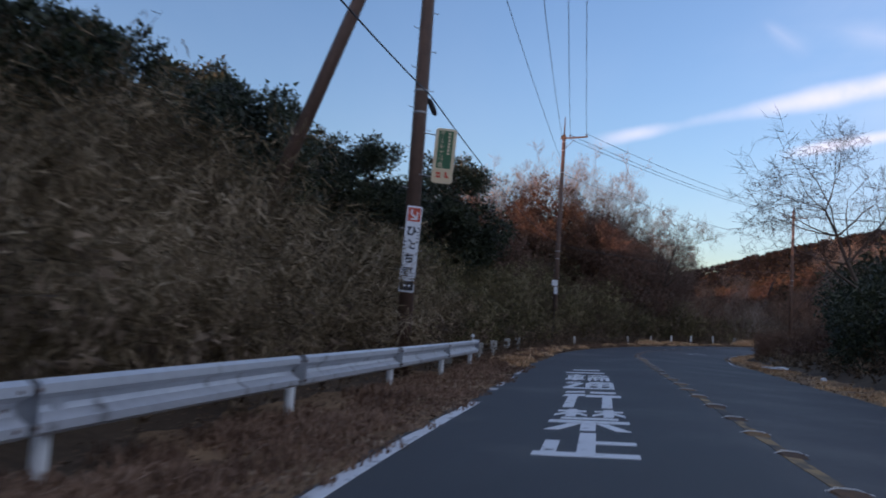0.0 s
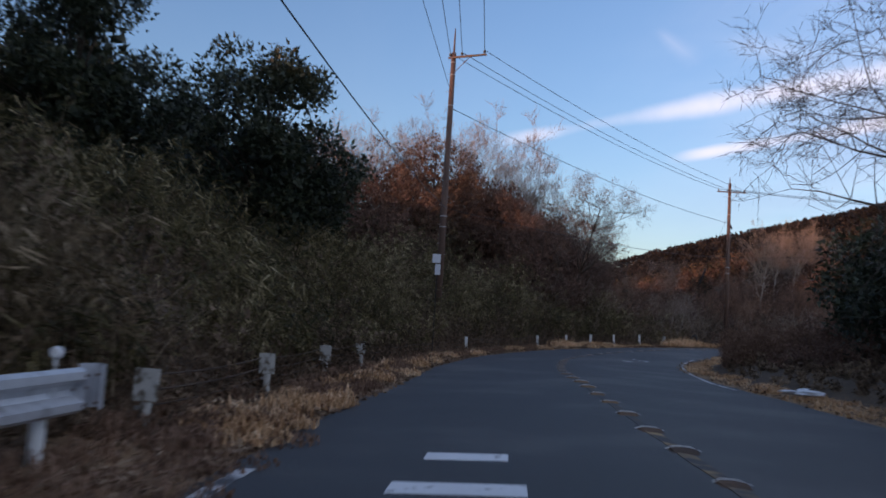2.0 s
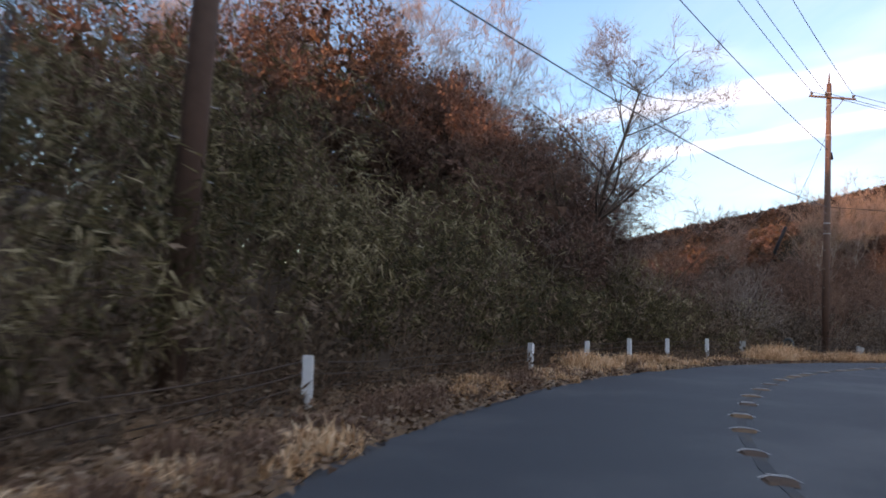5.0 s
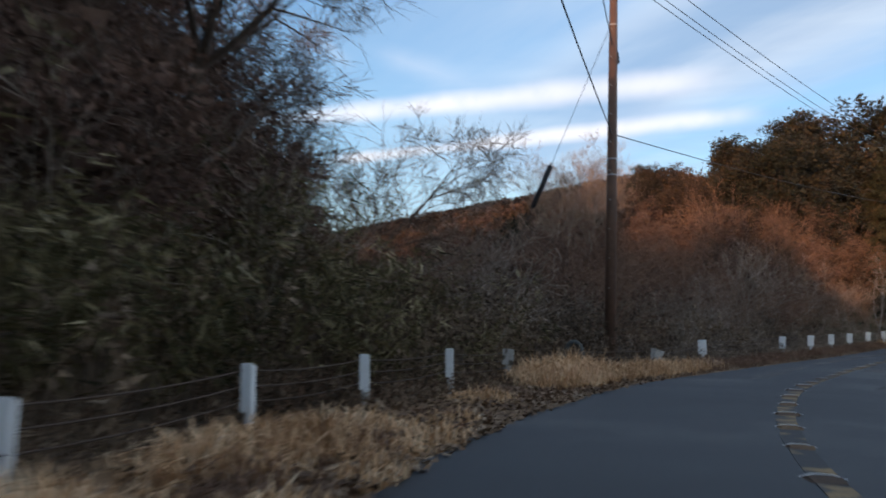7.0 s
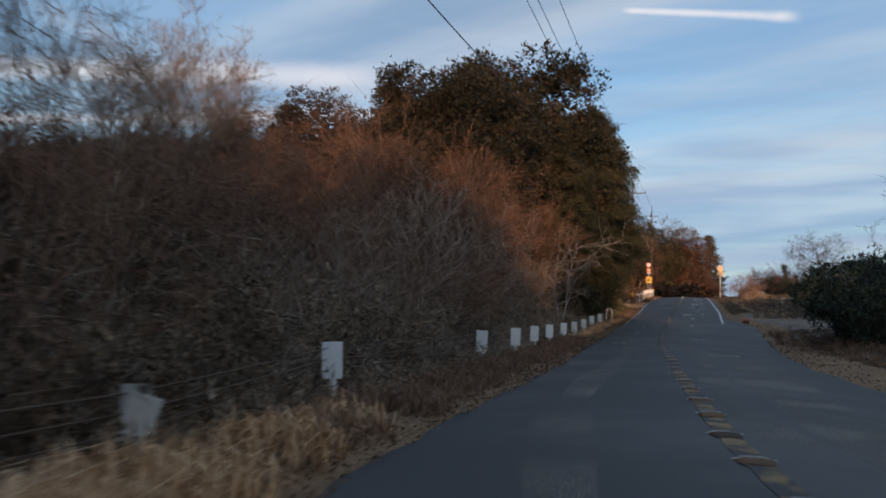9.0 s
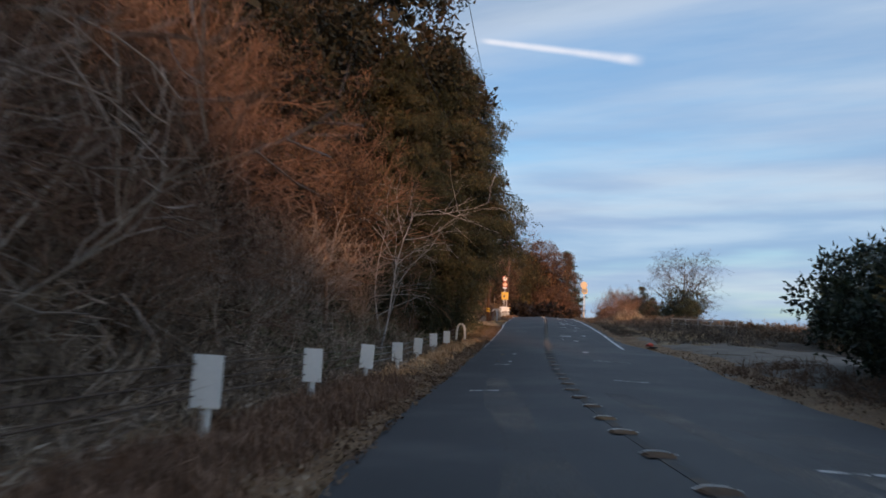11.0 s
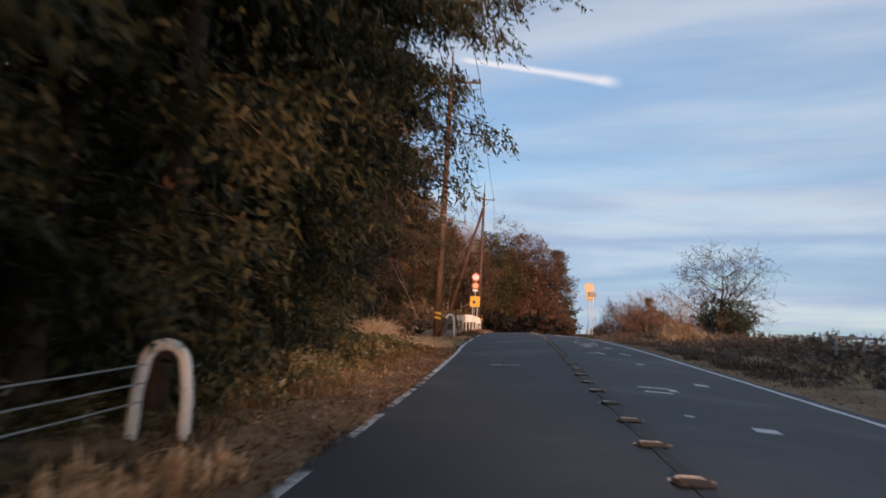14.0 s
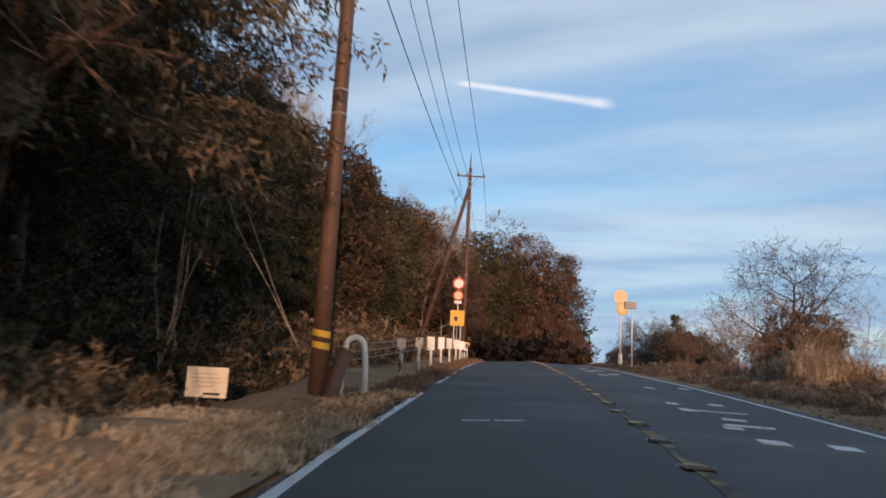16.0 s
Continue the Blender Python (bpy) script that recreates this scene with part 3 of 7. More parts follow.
def build_ground():
    gx, gy = axis(-60, 250, 1.4, 2600), axis(-45, 200, 1.4, 2600)
    X, Y = np.meshgrid(gx, gy)
    Z = ground_z(X, Y)
    n, m = X.shape
    i = np.arange((n - 1) * m).reshape(n - 1, m)[:, :-1].ravel()
    me = to_mesh("ground", np.stack([X.ravel(), Y.ravel(), Z.ravel()], 1), np.stack([i, i + 1, i + m + 1, i + m], 1), SOIL, shade=True)
    tagged(new("ground", me), "brown soil and leaf mould of the wooded hills", "ground", kind="structure")


build_ground()


def camber(s, l):
    """Height of the crowned road over the middle of the left lane."""
    k = np.interp(s, [-30, 35, 60, 85, 105, 300], [0.05, 0.05, 0.02, 0.02, 0.045, 0.045])
    return np.where(np.asarray(l) > -1.65, -k * np.asarray(l), k * 1.65 + 0.03 * (1.65 + np.asarray(l)))


def build_road():
    s = np.arange(-30, 252, 0.75)
    le, re = left_edge(s) + 0.05 * np.sin(s * 1.7) + 0.04 * np.sin(s * 4.3), right_edge(s) + 0.06 * np.sin(s * 1.3 + 1)
    u, crown = np.linspace(0, 1, 7), np.full(len(s), -1.65)
    l = np.hstack([re[:, None] + (crown - re)[:, None] * u[None], crown[:, None] + (le - crown)[:, None] * u[None, 1:]])
    h = camber(s[:, None], l)
    l = np.hstack([l[:, :1] - 0.05, l, l[:, -1:] + 0.05])
    h = np.hstack([h[:, :1] - 0.20, h, h[:, -1:] - 0.20])
    v, f = ribbon(s, l, h)
    tagged(new("road", to_mesh("road", v, f, ASPHALT, shade=False)), "dark grey two-lane asphalt road with worn wheel tracks", "road", kind="structure")


build_road()


def build_verges():
    s = np.arange(-30, 252, 0.5)
    u = np.linspace(0, 1, 9)
    for name, edge, reach, label in (("verge_left", left_edge(s), 2.9, "roadside verge of brown leaf litter and soil"), ("verge_right", right_edge(s), -2.2, "roadside verge of brown soil and dead grass")):
        l = edge[:, None] - math.copysign(0.12, reach) + reach * u[None]
        p = spot(np.repeat(s, 9), l.ravel())
        h = camber(s, edge)[:, None] - 0.035 + 0.10 * smooth(u, 0.05, 1)[None] + (lumps(p[:, 0], p[:, 1], 0.9) * 0.05).reshape(l.shape) * smooth(u, 0, 0.3)[None]
        h = h - 0.35 * smooth(u, 0.93, 1.0)[None]
        if reach > 0:
            h += (smooth(s, 178, 186) * 0.22)[:, None] * smooth(u, 0.1, 0.6)[None]
            l = l + 0.0
        v, f = ribbon(s, l, h)
        me = to_mesh(name, v, f if reach < 0 else f[:, ::-1], VERGE, shade=True)
        tagged(new(name, me), label, "verge", kind="structure")


build_verges()


def build_entrance():
    """Trampled straw where a field track meets the road."""
    s, u = np.arange(168.7, 176.5, 0.4), np.linspace(0, 1, 15)
    l = 1.95 + 0.25 * np.sin(s * 0.9)[:, None] * u[None] + 6.2 * u[None]
    p = spot(np.repeat(s, 15), l.ravel())
    side = smooth(s, 168.7, 170.5) * (1 - smooth(s, 175.3, 176.3))
    h = (ground_z(p[:, 0], p[:, 1]) - p[:, 2] * 1.0).reshape(l.shape)
    h = np.clip(h, -0.12, 0.0) + (0.07 + lumps(p[:, 0], p[:, 1], 0.7).reshape(l.shape) * 0.03) * side[:, None] * (1 - smooth(u, 0.85, 1.0))[None] - 0.05 * (1 - side)[:, None]
    v, f = ribbon(s, l, h)
    tagged(new("field_entrance", to_mesh("field_entrance", v, f[:, ::-1], TRAMPLED, shade=True)), "trampled pale straw and soil at a field entrance", "track", kind="structure")


build_entrance()


def strip(name, s0, s1, l, width, material, label, gaps=(), step=0.6, h=0.006):
    """A painted line, a thin slab along the road, broken at gaps."""
    vs, fs, n = [], [], 0
    runs, a = [], s0
    for g0, g1 in gaps:
        runs.append((a, g0))
        a = g1
    runs.append((a, s1))
    for a, b in runs:
        s = np.linspace(a, b, max(2, int((b - a) / step) + 1))
        lc = np.interp(s, *l) if isinstance(l, tuple) else np.full(len(s), l)
        wob = 0.012 * np.sin(s * 3.1) + 0.008 * np.sin(s * 7.7)
        ll = np.stack([lc - width / 2, lc - width / 2, lc + width / 2 + wob, lc + width / 2 + wob], 1)
        hh = camber(s[:, None], ll) + np.array([-0.01, h, h, -0.01])[None]
        v, f = ribbon(s, ll, hh)
        vs.append(v)
        fs.append(f + n)
        n += len(v)
    return tagged(new(name, to_mesh(name, np.vstack(vs), np.vstack(fs), material)), label, "road marking", kind="structure")


strip("edge_line_left", -28, 13.2, 1.80, 0.16, PAINT, "solid white edge line painted on asphalt")
strip("edge_line_left", 15.8, 23.5, ([15, 24], [1.88, 2.02]), 0.15, WORN, "worn remains of a white edge line", gaps=((16.4, 17.0), (18.6, 19.1), (20.2, 21.3)))
strip("edge_line_left", 143, 158, ([141, 155, 166], [1.56, 1.55, 1.66]), 0.11, WORN, "flaking remains of a white edge line", gaps=((144.6, 145.4), (147.2, 149.0), (151.0, 151.8), (154.5, 155.0)))
strip("edge_line_left", 158.2, 236, ([155, 166, 173, 194, 240], [1.55, 1.66, 1.80, 1.86, 1.88]), 0.12, PAINT, "flaking white edge line beside the verge", gaps=((182.4, 186.4), (196, 198)))
strip("edge_line_right", 145.5, 245, ([145, 160, 180, 250], [-5.15, -5.4, -5.35, -5.4]), 0.14, PAINT, "white edge line on the far side of the road")
strip("edge_line_right", 40, 63, ([40, 43.6, 47, 51.3, 56, 63], [-6.15, -6.15, -6.4, -6.6, -6.3, -5.75]), 0.10, WORN, "faint pale edge line on the inside of the bend")
CENTRE = (list(range(-30, 260, 6)), [float(centre(q)) for q in range(-30, 260, 6)])
for a, b, w, m in ((-28, 27, 0.15, YELLOW), (68, 103, 0.24, YELLOW), (157, 250, 0.15, YELLOW), (27.2, 67.8, 0.12, FADED), (103.2, 156.8, 0.12, FADED)):
    strip("centre_line", a, b, CENTRE, w, m, "worn yellow centre line" if m is YELLOW else "faint traces of a yellow centre line")


def build_ribs():
    """The raised ribs that sit across the centre line."""
    root = thing("centre_line_ribs", pose(*spot(0, -1.72)), "yellow-brown raised ribs with worn pale edges along the centre line", "road ribs")
    inv = root.matrix_basis.inverted()
    # six-sided mat: a low ramp towards the traffic, its far edge turned down at both ends
    low = [(-0.13, -0.20), (0.13, -0.20), (0.165, 0.07), (0.085, 0.155), (-0.085, 0.155), (-0.165, 0.07)]
    high = [(-0.10, -0.12), (0.10, -0.12), (0.135, 0.055), (0.070, 0.125), (-0.070, 0.125), (-0.135, 0.055)]
    bm = bmesh.new()
    foot = [bm.verts.new((x, y, 0.0)) for x, y in low]
    top = [bm.verts.new((x, y, 0.010 if y < 0 else 0.028)) for x, y in high]
    for k in range(6):
        bm.faces.new((foot[k], foot[(k + 1) % 6], top[(k + 1) % 6], top[k]))
    bm.faces.new(top)
    body = bpy.data.meshes.new("rib")
    bm.to_mesh(body)
    bm.free()
    body.materials.append(RIB)
    bm = bmesh.new()
    line = [(0.182, 0.055), (0.150, 0.085), (0.080, 0.150), (0.0, 0.158), (-0.080, 0.150), (-0.150, 0.085), (-0.182, 0.055)]
    tube(bm, [(x, y, 0.014 + 0.022 * (abs(x) < 0.1)) for x, y in line], [0.004, 0.006, 0.0065, 0.0065, 0.0065, 0.006, 0.004], 4)
    edge = bpy.data.meshes.new("worn_edge")
    bm.to_mesh(edge)
    bm.free()
    edge.materials.append(RIB_EDGE)
    rng = random.Random(4)
    for k, s in enumerate(np.arange(-7.6, 236, 1.82)):
        s += rng.uniform(-0.12, 0.12)
        m = inv @ pose(*spot(s, centre(s) + rng.uniform(-0.03, 0.03), float(camber(s, centre(s))) + 0.001), rz=heading(s) + rng.uniform(-4, 4)) @ Matrix.Diagonal((rng.uniform(0.85, 1.1), rng.uniform(0.8, 1.15), rng.uniform(0.7, 1.1), 1))
        rib = part("rib", body, None, root, m=m)
        part("worn_edge", edge, None, rib)


build_ribs()


def bars(name, quads, s0, s1, lc, width, root, inv, material=PAINT):
    """One painted character from four-cornered strokes: u across (right is +), v along."""
    for q in quads:
        bm = bmesh.new()
        if len(q) == 4 and not isinstance(q[0], tuple):
            u0, u1, v0, v1 = q
            q = ((u0, v0), (u1, v0), (u1, v1), (u0, v1))
        top = []
        low = []
        for u, v in q:
            l = lc - u * width
            p = Vector(spot(s0 + v * (s1 - s0), l, float(camber(s0 + v * (s1 - s0), l)) + 0.007))
            top.append(bm.verts.new(inv @ p))
            low.append(bm.verts.new(inv @ (p - Vector((0, 0, 0.012)))))
        bm.faces.new(top)
        for k in range(len(q)):
            bm.faces.new((low[k], low[(k + 1) % len(q)], top[(k + 1) % len(q)], top[k]))
        part(name, bm, material, root)


def build_lettering():
    root = thing("road_lettering", pose(*spot(16, 0)), "white characters painted on the near lane forbidding motorcycles", "road marking")
    inv = root.matrix_basis.inverted()
    stop = [(-0.09, 0.09, 0.14, 1.0), (0.09, 0.5, 0.50, 0.62), (-0.43, -0.28, 0.14, 0.60), (-0.5, 0.5, 0.0, 0.14)]
    tree = [(-0.20, 0.20, 0.86, 0.93), (-0.07, 0.07, 0.60, 1.0), ((-0.07, 0.84), (-0.07, 0.74), (-0.22, 0.62), (-0.22, 0.70)), ((0.07, 0.84), (0.22, 0.70), (0.22, 0.62), (0.07, 0.74))]
    shift = lambda q, d: tuple((u + d, v) for u, v in q) if isinstance(q[0], tuple) else (q[0] + d, q[1] + d, q[2], q[3])
    forbid = [shift(q, -0.26) for q in tree] + [shift(q, 0.25) for q in tree] + [(-0.37, 0.37, 0.47, 0.55), (-0.5, 0.5, 0.30, 0.41), (-0.09, 0.09, 0.0, 0.30),
              ((-0.24, 0.27), (-0.10, 0.27), (-0.33, 0.0), (-0.5, 0.0)), ((0.10, 0.27), (0.24, 0.27), (0.5, 0.0), (0.33, 0.0))]
    go = [((-0.5, 0.86), (-0.14, 0.90), (-0.14, 1.0), (-0.47, 0.96)), ((-0.5, 0.62), (-0.12, 0.66), (-0.12, 0.78), (-0.47, 0.74)), (-0.40, -0.24, 0.0, 0.66),
          (-0.04, 0.42, 0.86, 0.97), (-0.10, 0.5, 0.60, 0.73), (0.18, 0.34, 0.0, 0.60)]
    passing = [(-0.46, -0.20, 0.90, 0.97), ((-0.5, 0.70), (-0.14, 0.70), (-0.14, 0.81), (-0.5, 0.81)), ((-0.28, 0.70), (-0.14, 0.70), (-0.34, 0.14), (-0.5, 0.14)), (-0.5, 0.5, 0.0, 0.13),
               (-0.02, 0.48, 0.90, 1.0), (-0.08, 0.5, 0.74, 0.84), (-0.08, 0.02, 0.20, 0.74), (0.40, 0.5, 0.20, 0.74), (0.16, 0.26, 0.20, 0.74), (0.02, 0.16, 0.56, 0.64), (0.26, 0.40, 0.56, 0.64), (0.02, 0.16, 0.38, 0.46), (0.26, 0.40, 0.38, 0.46)]
    wheel = [(-0.5, -0.05, 0.80, 0.90), (-0.46, -0.38, 0.30, 0.70), (-0.17, -0.09, 0.30, 0.70), (-0.38, -0.17, 0.63, 0.70), (-0.38, -0.17, 0.47, 0.53), (-0.38, -0.17, 0.30, 0.37), (-0.5, -0.04, 0.12, 0.23), (-0.32, -0.22, 0.0, 1.0),
             ((0.26, 1.0), (0.26, 0.90), (0.04, 0.70), (0.0, 0.78)), ((0.26, 1.0), (0.52, 0.78), (0.48, 0.70), (0.26, 0.90)), (0.11, 0.42, 0.62, 0.70), (0.02, 0.52, 0.44, 0.54), (0.02, 0.10, 0.0, 0.44), (0.43, 0.52, 0.0, 0.44), (0.17, 0.23, 0.0, 0.44), (0.31, 0.37, 0.0, 0.44), (0.10, 0.43, 0.22, 0.29)]
    two = [(-0.37, 0.37, 0.80, 1.0), (-0.5, 0.5, 0.0, 0.22)]
    for quads, s0, s1, lc in ((stop, 7.95, 9.75, -0.04), (forbid, 10.0, 12.6, -0.03), (go, 12.9, 16.3, 0.0), (passing, 17.0, 19.1, 0.08), (wheel, 19.6, 22.0, 0.16), (two, 22.7, 24.6, 0.25)):
        bars("stroke", quads, s0, s1, lc, 1.02, root, inv)


build_lettering()


def build_layby():
    """Pale gravel ground beside the far lane."""
    s, u = np.arange(124, 164.1, 0.8), np.linspace(0, 1, 21)
    wide = 1.5 + 9.5 * smooth(s, 126, 140) * (1 - 0.9 * smooth(s, 148, 160))
    l = (right_edge(s) - 0.2)[:, None] - wide[:, None] * u[None]
    p = spot(np.repeat(s, 21), l.ravel())
    h = (ground_z(p[:, 0], p[:, 1]) - p[:, 2]).reshape(l.shape)
    h = np.maximum(h, camber(s, right_edge(s))[:, None] - 0.10) + 0.05 + (lumps(p[:, 0], p[:, 1], 0.8) * 0.03).reshape(l.shape)
    h = h - 0.25 * smooth(u, 0.9, 1.0)[None] - (0.3 * (1 - smooth(s, 124, 127)) + 0.3 * smooth(s, 161, 164))[:, None]
    v, f = ribbon(s, l, h)
    tagged(new("gravel_layby", to_mesh("gravel_layby", v, f, GRAVEL, shade=True)), "pale grey-brown gravel lay-by beside the far lane", "gravel", kind="structure")


build_layby()


def build_dust():
    """Thin dusty films left by washed-down soil in the oncoming lane."""
    for s0, s1, lc, width in ((84.0, 116.0, -3.5, 1.25), (92.0, 122.0, -2.35, 0.5), (86.0, 126.0, 0.0, 0.6)):
        s, u = np.arange(s0, s1, 0.6), np.linspace(-0.5, 0.5, 7)
        l = lc + 0.25 * np.sin(s * 0.21)[:, None] + width * u[None] * (1 + 0.2 * np.sin(s * 0.7))[:, None]
        v, f = ribbon(s, l, camber(s[:, None], l) + 0.004)
        tagged(new("road_dust", to_mesh("road_dust", v, f, DUST)), "thin pale dust dried on the asphalt", "dust", kind="structure")


build_dust()


def build_scuffs():
    """Broken remains of lettering in the other lane and short thin marks."""
    root = thing("faded_lettering", pose(*spot(181, -3.9)), "flaked remains of white lettering in the oncoming lane", "road marking")
    inv = root.matrix_basis.inverted()
    rng = random.Random(9)
    for s, l, w, d in ((187.0, -3.76, 0.20, 0.6), (188.0, -4.86, 0.22, 0.6), (181.0, -3.18, 0.18, 0.5), (179.5, -3.15, 0.2, 0.5), (181.5, -4.13, 0.22, 0.5), (179.7, -3.7, 0.8, 0.14), (178.1, -3.56, 0.3, 0.3), (177.1, -3.5, 0.62, 0.28), (176.6, -3.15, 0.22, 0.3),
                       (175.0, -3.22, 0.28, 0.5), (175.0, -4.05, 0.28, 0.5), (168.7, -2.73, 0.22, 0.12), (169.4, -3.06, 0.12, 0.5), (168.9, -3.16, 0.14, 0.4), (170.1, -3.98, 0.14, 0.4), (169.8, -4.15, 0.16, 0.3), (196, -3.6, 0.3, 0.7), (198, -4.3, 0.35, 0.8), (200, -3.5, 0.3, 0.6), (203, -4.2, 0.4, 0.7), (205, -3.7, 0.35, 0.7),
                       (157.6, -3.93, 0.2, 0.5), (150.6, -3.1, 0.24, 0.4), (151.6, -2.4, 0.10, 0.2), (155.6, -2.98, 0.12, 0.5), (156.0, -2.66, 0.45, 0.2), (155.1, -2.62, 0.40, 0.2), (164.1, -3.67, 0.2, 0.3), (140.0, -3.0, 0.24, 0.4)):
        k = rng.uniform(-0.1, 0.1)
        bars("flake", [((-0.5, 0.1 + k), (0.42, 0.0), (0.5, 0.85), (-0.38, 1.0 + k))], s, s + d, l, w * 1.3, root, inv, PAINT)
    root = thing("road_scuff", pose(*spot(104, -3.2)), "thin pale scratch marks across the asphalt", "road marking")
    inv = root.matrix_basis.inverted()
    for s, l, w in ((112.2, -3.4, 1.0), (126.0, -3.2, 0.9), (121.5, 0.4, 0.6), (134.5, -3.6, 1.3), (176.5, 0.2, 0.9), (161, 0.1, 0.8), (131.2, 0.2, 0.6)):
        bars("scratch", [(-0.5, -0.05, 0, 0.8), (0.02, 0.5, 0.1, 1)], s, s + 0.12, l, w, root, inv, WORN)
    root = thing("survey_mark", pose(*spot(134, 0.2)), "short yellowish bars painted on the lane", "road marking")
    inv = root.matrix_basis.inverted()
    for s, l in ((136.8, 0.42), (137.1, -0.02), (132.6, 0.46), (132.6, 0.04)):
        bars("bar", [(-0.5, 0.5, 0, 1)], s, s + 0.4, l, 0.14, root, inv, YELLOW if l > 0.3 else WORN)
    root = thing("faded_lettering", pose(*spot(56, -4)), "a few flakes of old white lettering on the bend", "road marking")
    inv = root.matrix_basis.inverted()
    for s, l, w, d in ((55.6, -3.9, 0.5, 0.4), (57.2, -4.4, 0.55, 0.35), (57.8, -3.9, 0.2, 0.3)):
        bars("flake", [((-0.5, 0.2), (0.4, 0.0), (0.5, 0.8), (-0.3, 1.0))], s, s + d, l, w, root, inv, WORN)


build_scuffs()


# ---------------------------------------------------------------- guardrail, fences, poles, signs
def build_guardrail():
    root = thing("guardrail", pose(*spot(8, 3.35), rz=0), "pale galvanised W-beam guardrail on round steel posts", "guardrail")
    inv = root.matrix_basis.inverted()
    # wave profile of the beam: (towards the road, height)
    prof = [(0.005, 0.655), (0.06, 0.665), (0.100, 0.635), (0.105, 0.575), (0.02, 0.525), (0.0, 0.485), (0.02, 0.445), (0.105, 0.395), (0.100, 0.335), (0.06, 0.305), (0.005, 0.315)]

    def beam(s0, s1, lift):
        s = np.arange(s0, s1 + 0.01, 0.5)
        bm = bmesh.new()
        rings = []
        for a in s:
            out = [bm.verts.new(inv @ Vector(spot(a, 3.35 - d - lift, h))) for d, h in prof]
            back = [bm.verts.new(inv @ Vector(spot(a, 3.355 - d - lift, h))) for d, h in prof[::-1]]
            rings.append(out + back)
        n = len(rings[0])
        for a, b in zip(rings, rings[1:]):
            for k in range(n):
                bm.faces.new((a[k], a[(k + 1) % n], b[(k + 1) % n], b[k]))
        bm.faces.new(rings[0][::-1])
        bm.faces.new(rings[-1])
        return bm

    for k, (a, b) in enumerate(((-22.2, -17.7), (-17.8, -13.3), (-13.4, -8.9), (-9.0, -4.4), (-4.5, 0.1), (0.0, 4.7), (4.6, 9.4), (9.3, 14.1), (14.0, 18.7), (18.6, 23.4))):
        b_ob = part("beam", beam(a, b, 0.004 * (k % 2)), GALV, root, shade=False)
        # joint bolts near the far end of each length
        for ds in (-0.30, -0.12):
            for h in (0.60, 0.485, 0.37):
                bm = bmesh.new()
                bmesh.ops.create_cone(bm, cap_ends=True, segments=6, radius1=0.016, radius2=0.014, depth=0.02)
                d = 0.095 if h != 0.485 else 0.0
                part("bolt", bm, POLEMAT, b_ob, m=inv @ pose(*spot(b + ds, 3.35 - d - 0.012, h), rx=0, ry=90, rz=heading(b) + 0))
    for s in (-21.8, -17.2, -12.7, -8.2, -3.7, 0.8, 4.9, 9.3, 13.9, 18.6, 22.8):
        bm = bmesh.new()
        tube(bm, [(0, 0, -0.6), (0, 0, 0.60), (0, 0, 0.605)], [0.058, 0.058, 0.03], 14)
        part("post", bm, POSTWHITE, root, m=inv @ pose(*spot(s, 3.43, -0.05)), shade=True)
        bm = bmesh.new()
        box(bm, -0.04, 0.05, -0.06, 0.06, 0.40, 0.56, 0.006)
        part("bracket", bm, GALV, root, m=inv @ pose(*spot(s, 3.375, 0.0), rz=heading(s)))
    # folded end shoe
    bm = bmesh.new()
    pts = []
    for k in range(9):
        a = math.pi * k / 8
        pts.append((23.4 + 0.17 * math.sin(a), 3.27 + 0.10 * (1 - math.cos(a))))
    rows = [[bm.verts.new(inv @ Vector(spot(s, l, h))) for s, l in pts] for h in (0.30, 0.67)]
    rows += [[bm.verts.new(inv @ Vector(spot(s - 0.006, l, h))) for s, l in pts] for h in (0.67, 0.30)]
    for a, b in zip(rows, rows[1:] + rows[:1]):
        for k in range(8):
            bm.faces.new((a[k], a[k + 1], b[k + 1], b[k]))
    part("end_shoe", bm, GALV, root, shade=False)


build_guardrail()


def delineator(s, l, base, h):
    root = thing("delineator", pose(*spot(s, l, base), rz=heading(s)), "round white reflector on a short white stem", "reflector")
    bm = bmesh.new()
    tube(bm, [(0, 0, 0), (0, 0, h)], 0.014, 8)
    part("stem", bm, POSTWHITE, root, shade=True)
    bm = bmesh.new()
    bmesh.ops.create_cone(bm, cap_ends=True, segments=24, radius1=0.05, radius2=0.045, depth=0.035)
    disc = part("disc", bm, SIGNWHITE, root, m=pose(0, 0, h + 0.04, 90))
    bm = bmesh.new()
    bmesh.ops.create_cone(bm, cap_ends=True, segments=24, radius1=0.038, radius2=0.036, depth=0.012)
    part("lens", bm, PLATE, disc, m=pose(0, 0, 0.022))


delineator(22.9, 3.40, 0.62, 0.12)
bm = bmesh.new()
box(bm, -0.16, 0.16, -0.05, 0.05, 0, 0.13, 0.02)
cap = thing("concrete_block", pose(*spot(20.6, 3.7, 0.08), 0, 0, heading(20.6) + 20), "small pale concrete block lying under the guardrail", "block")
part("block", bm, CONCRETE, cap)


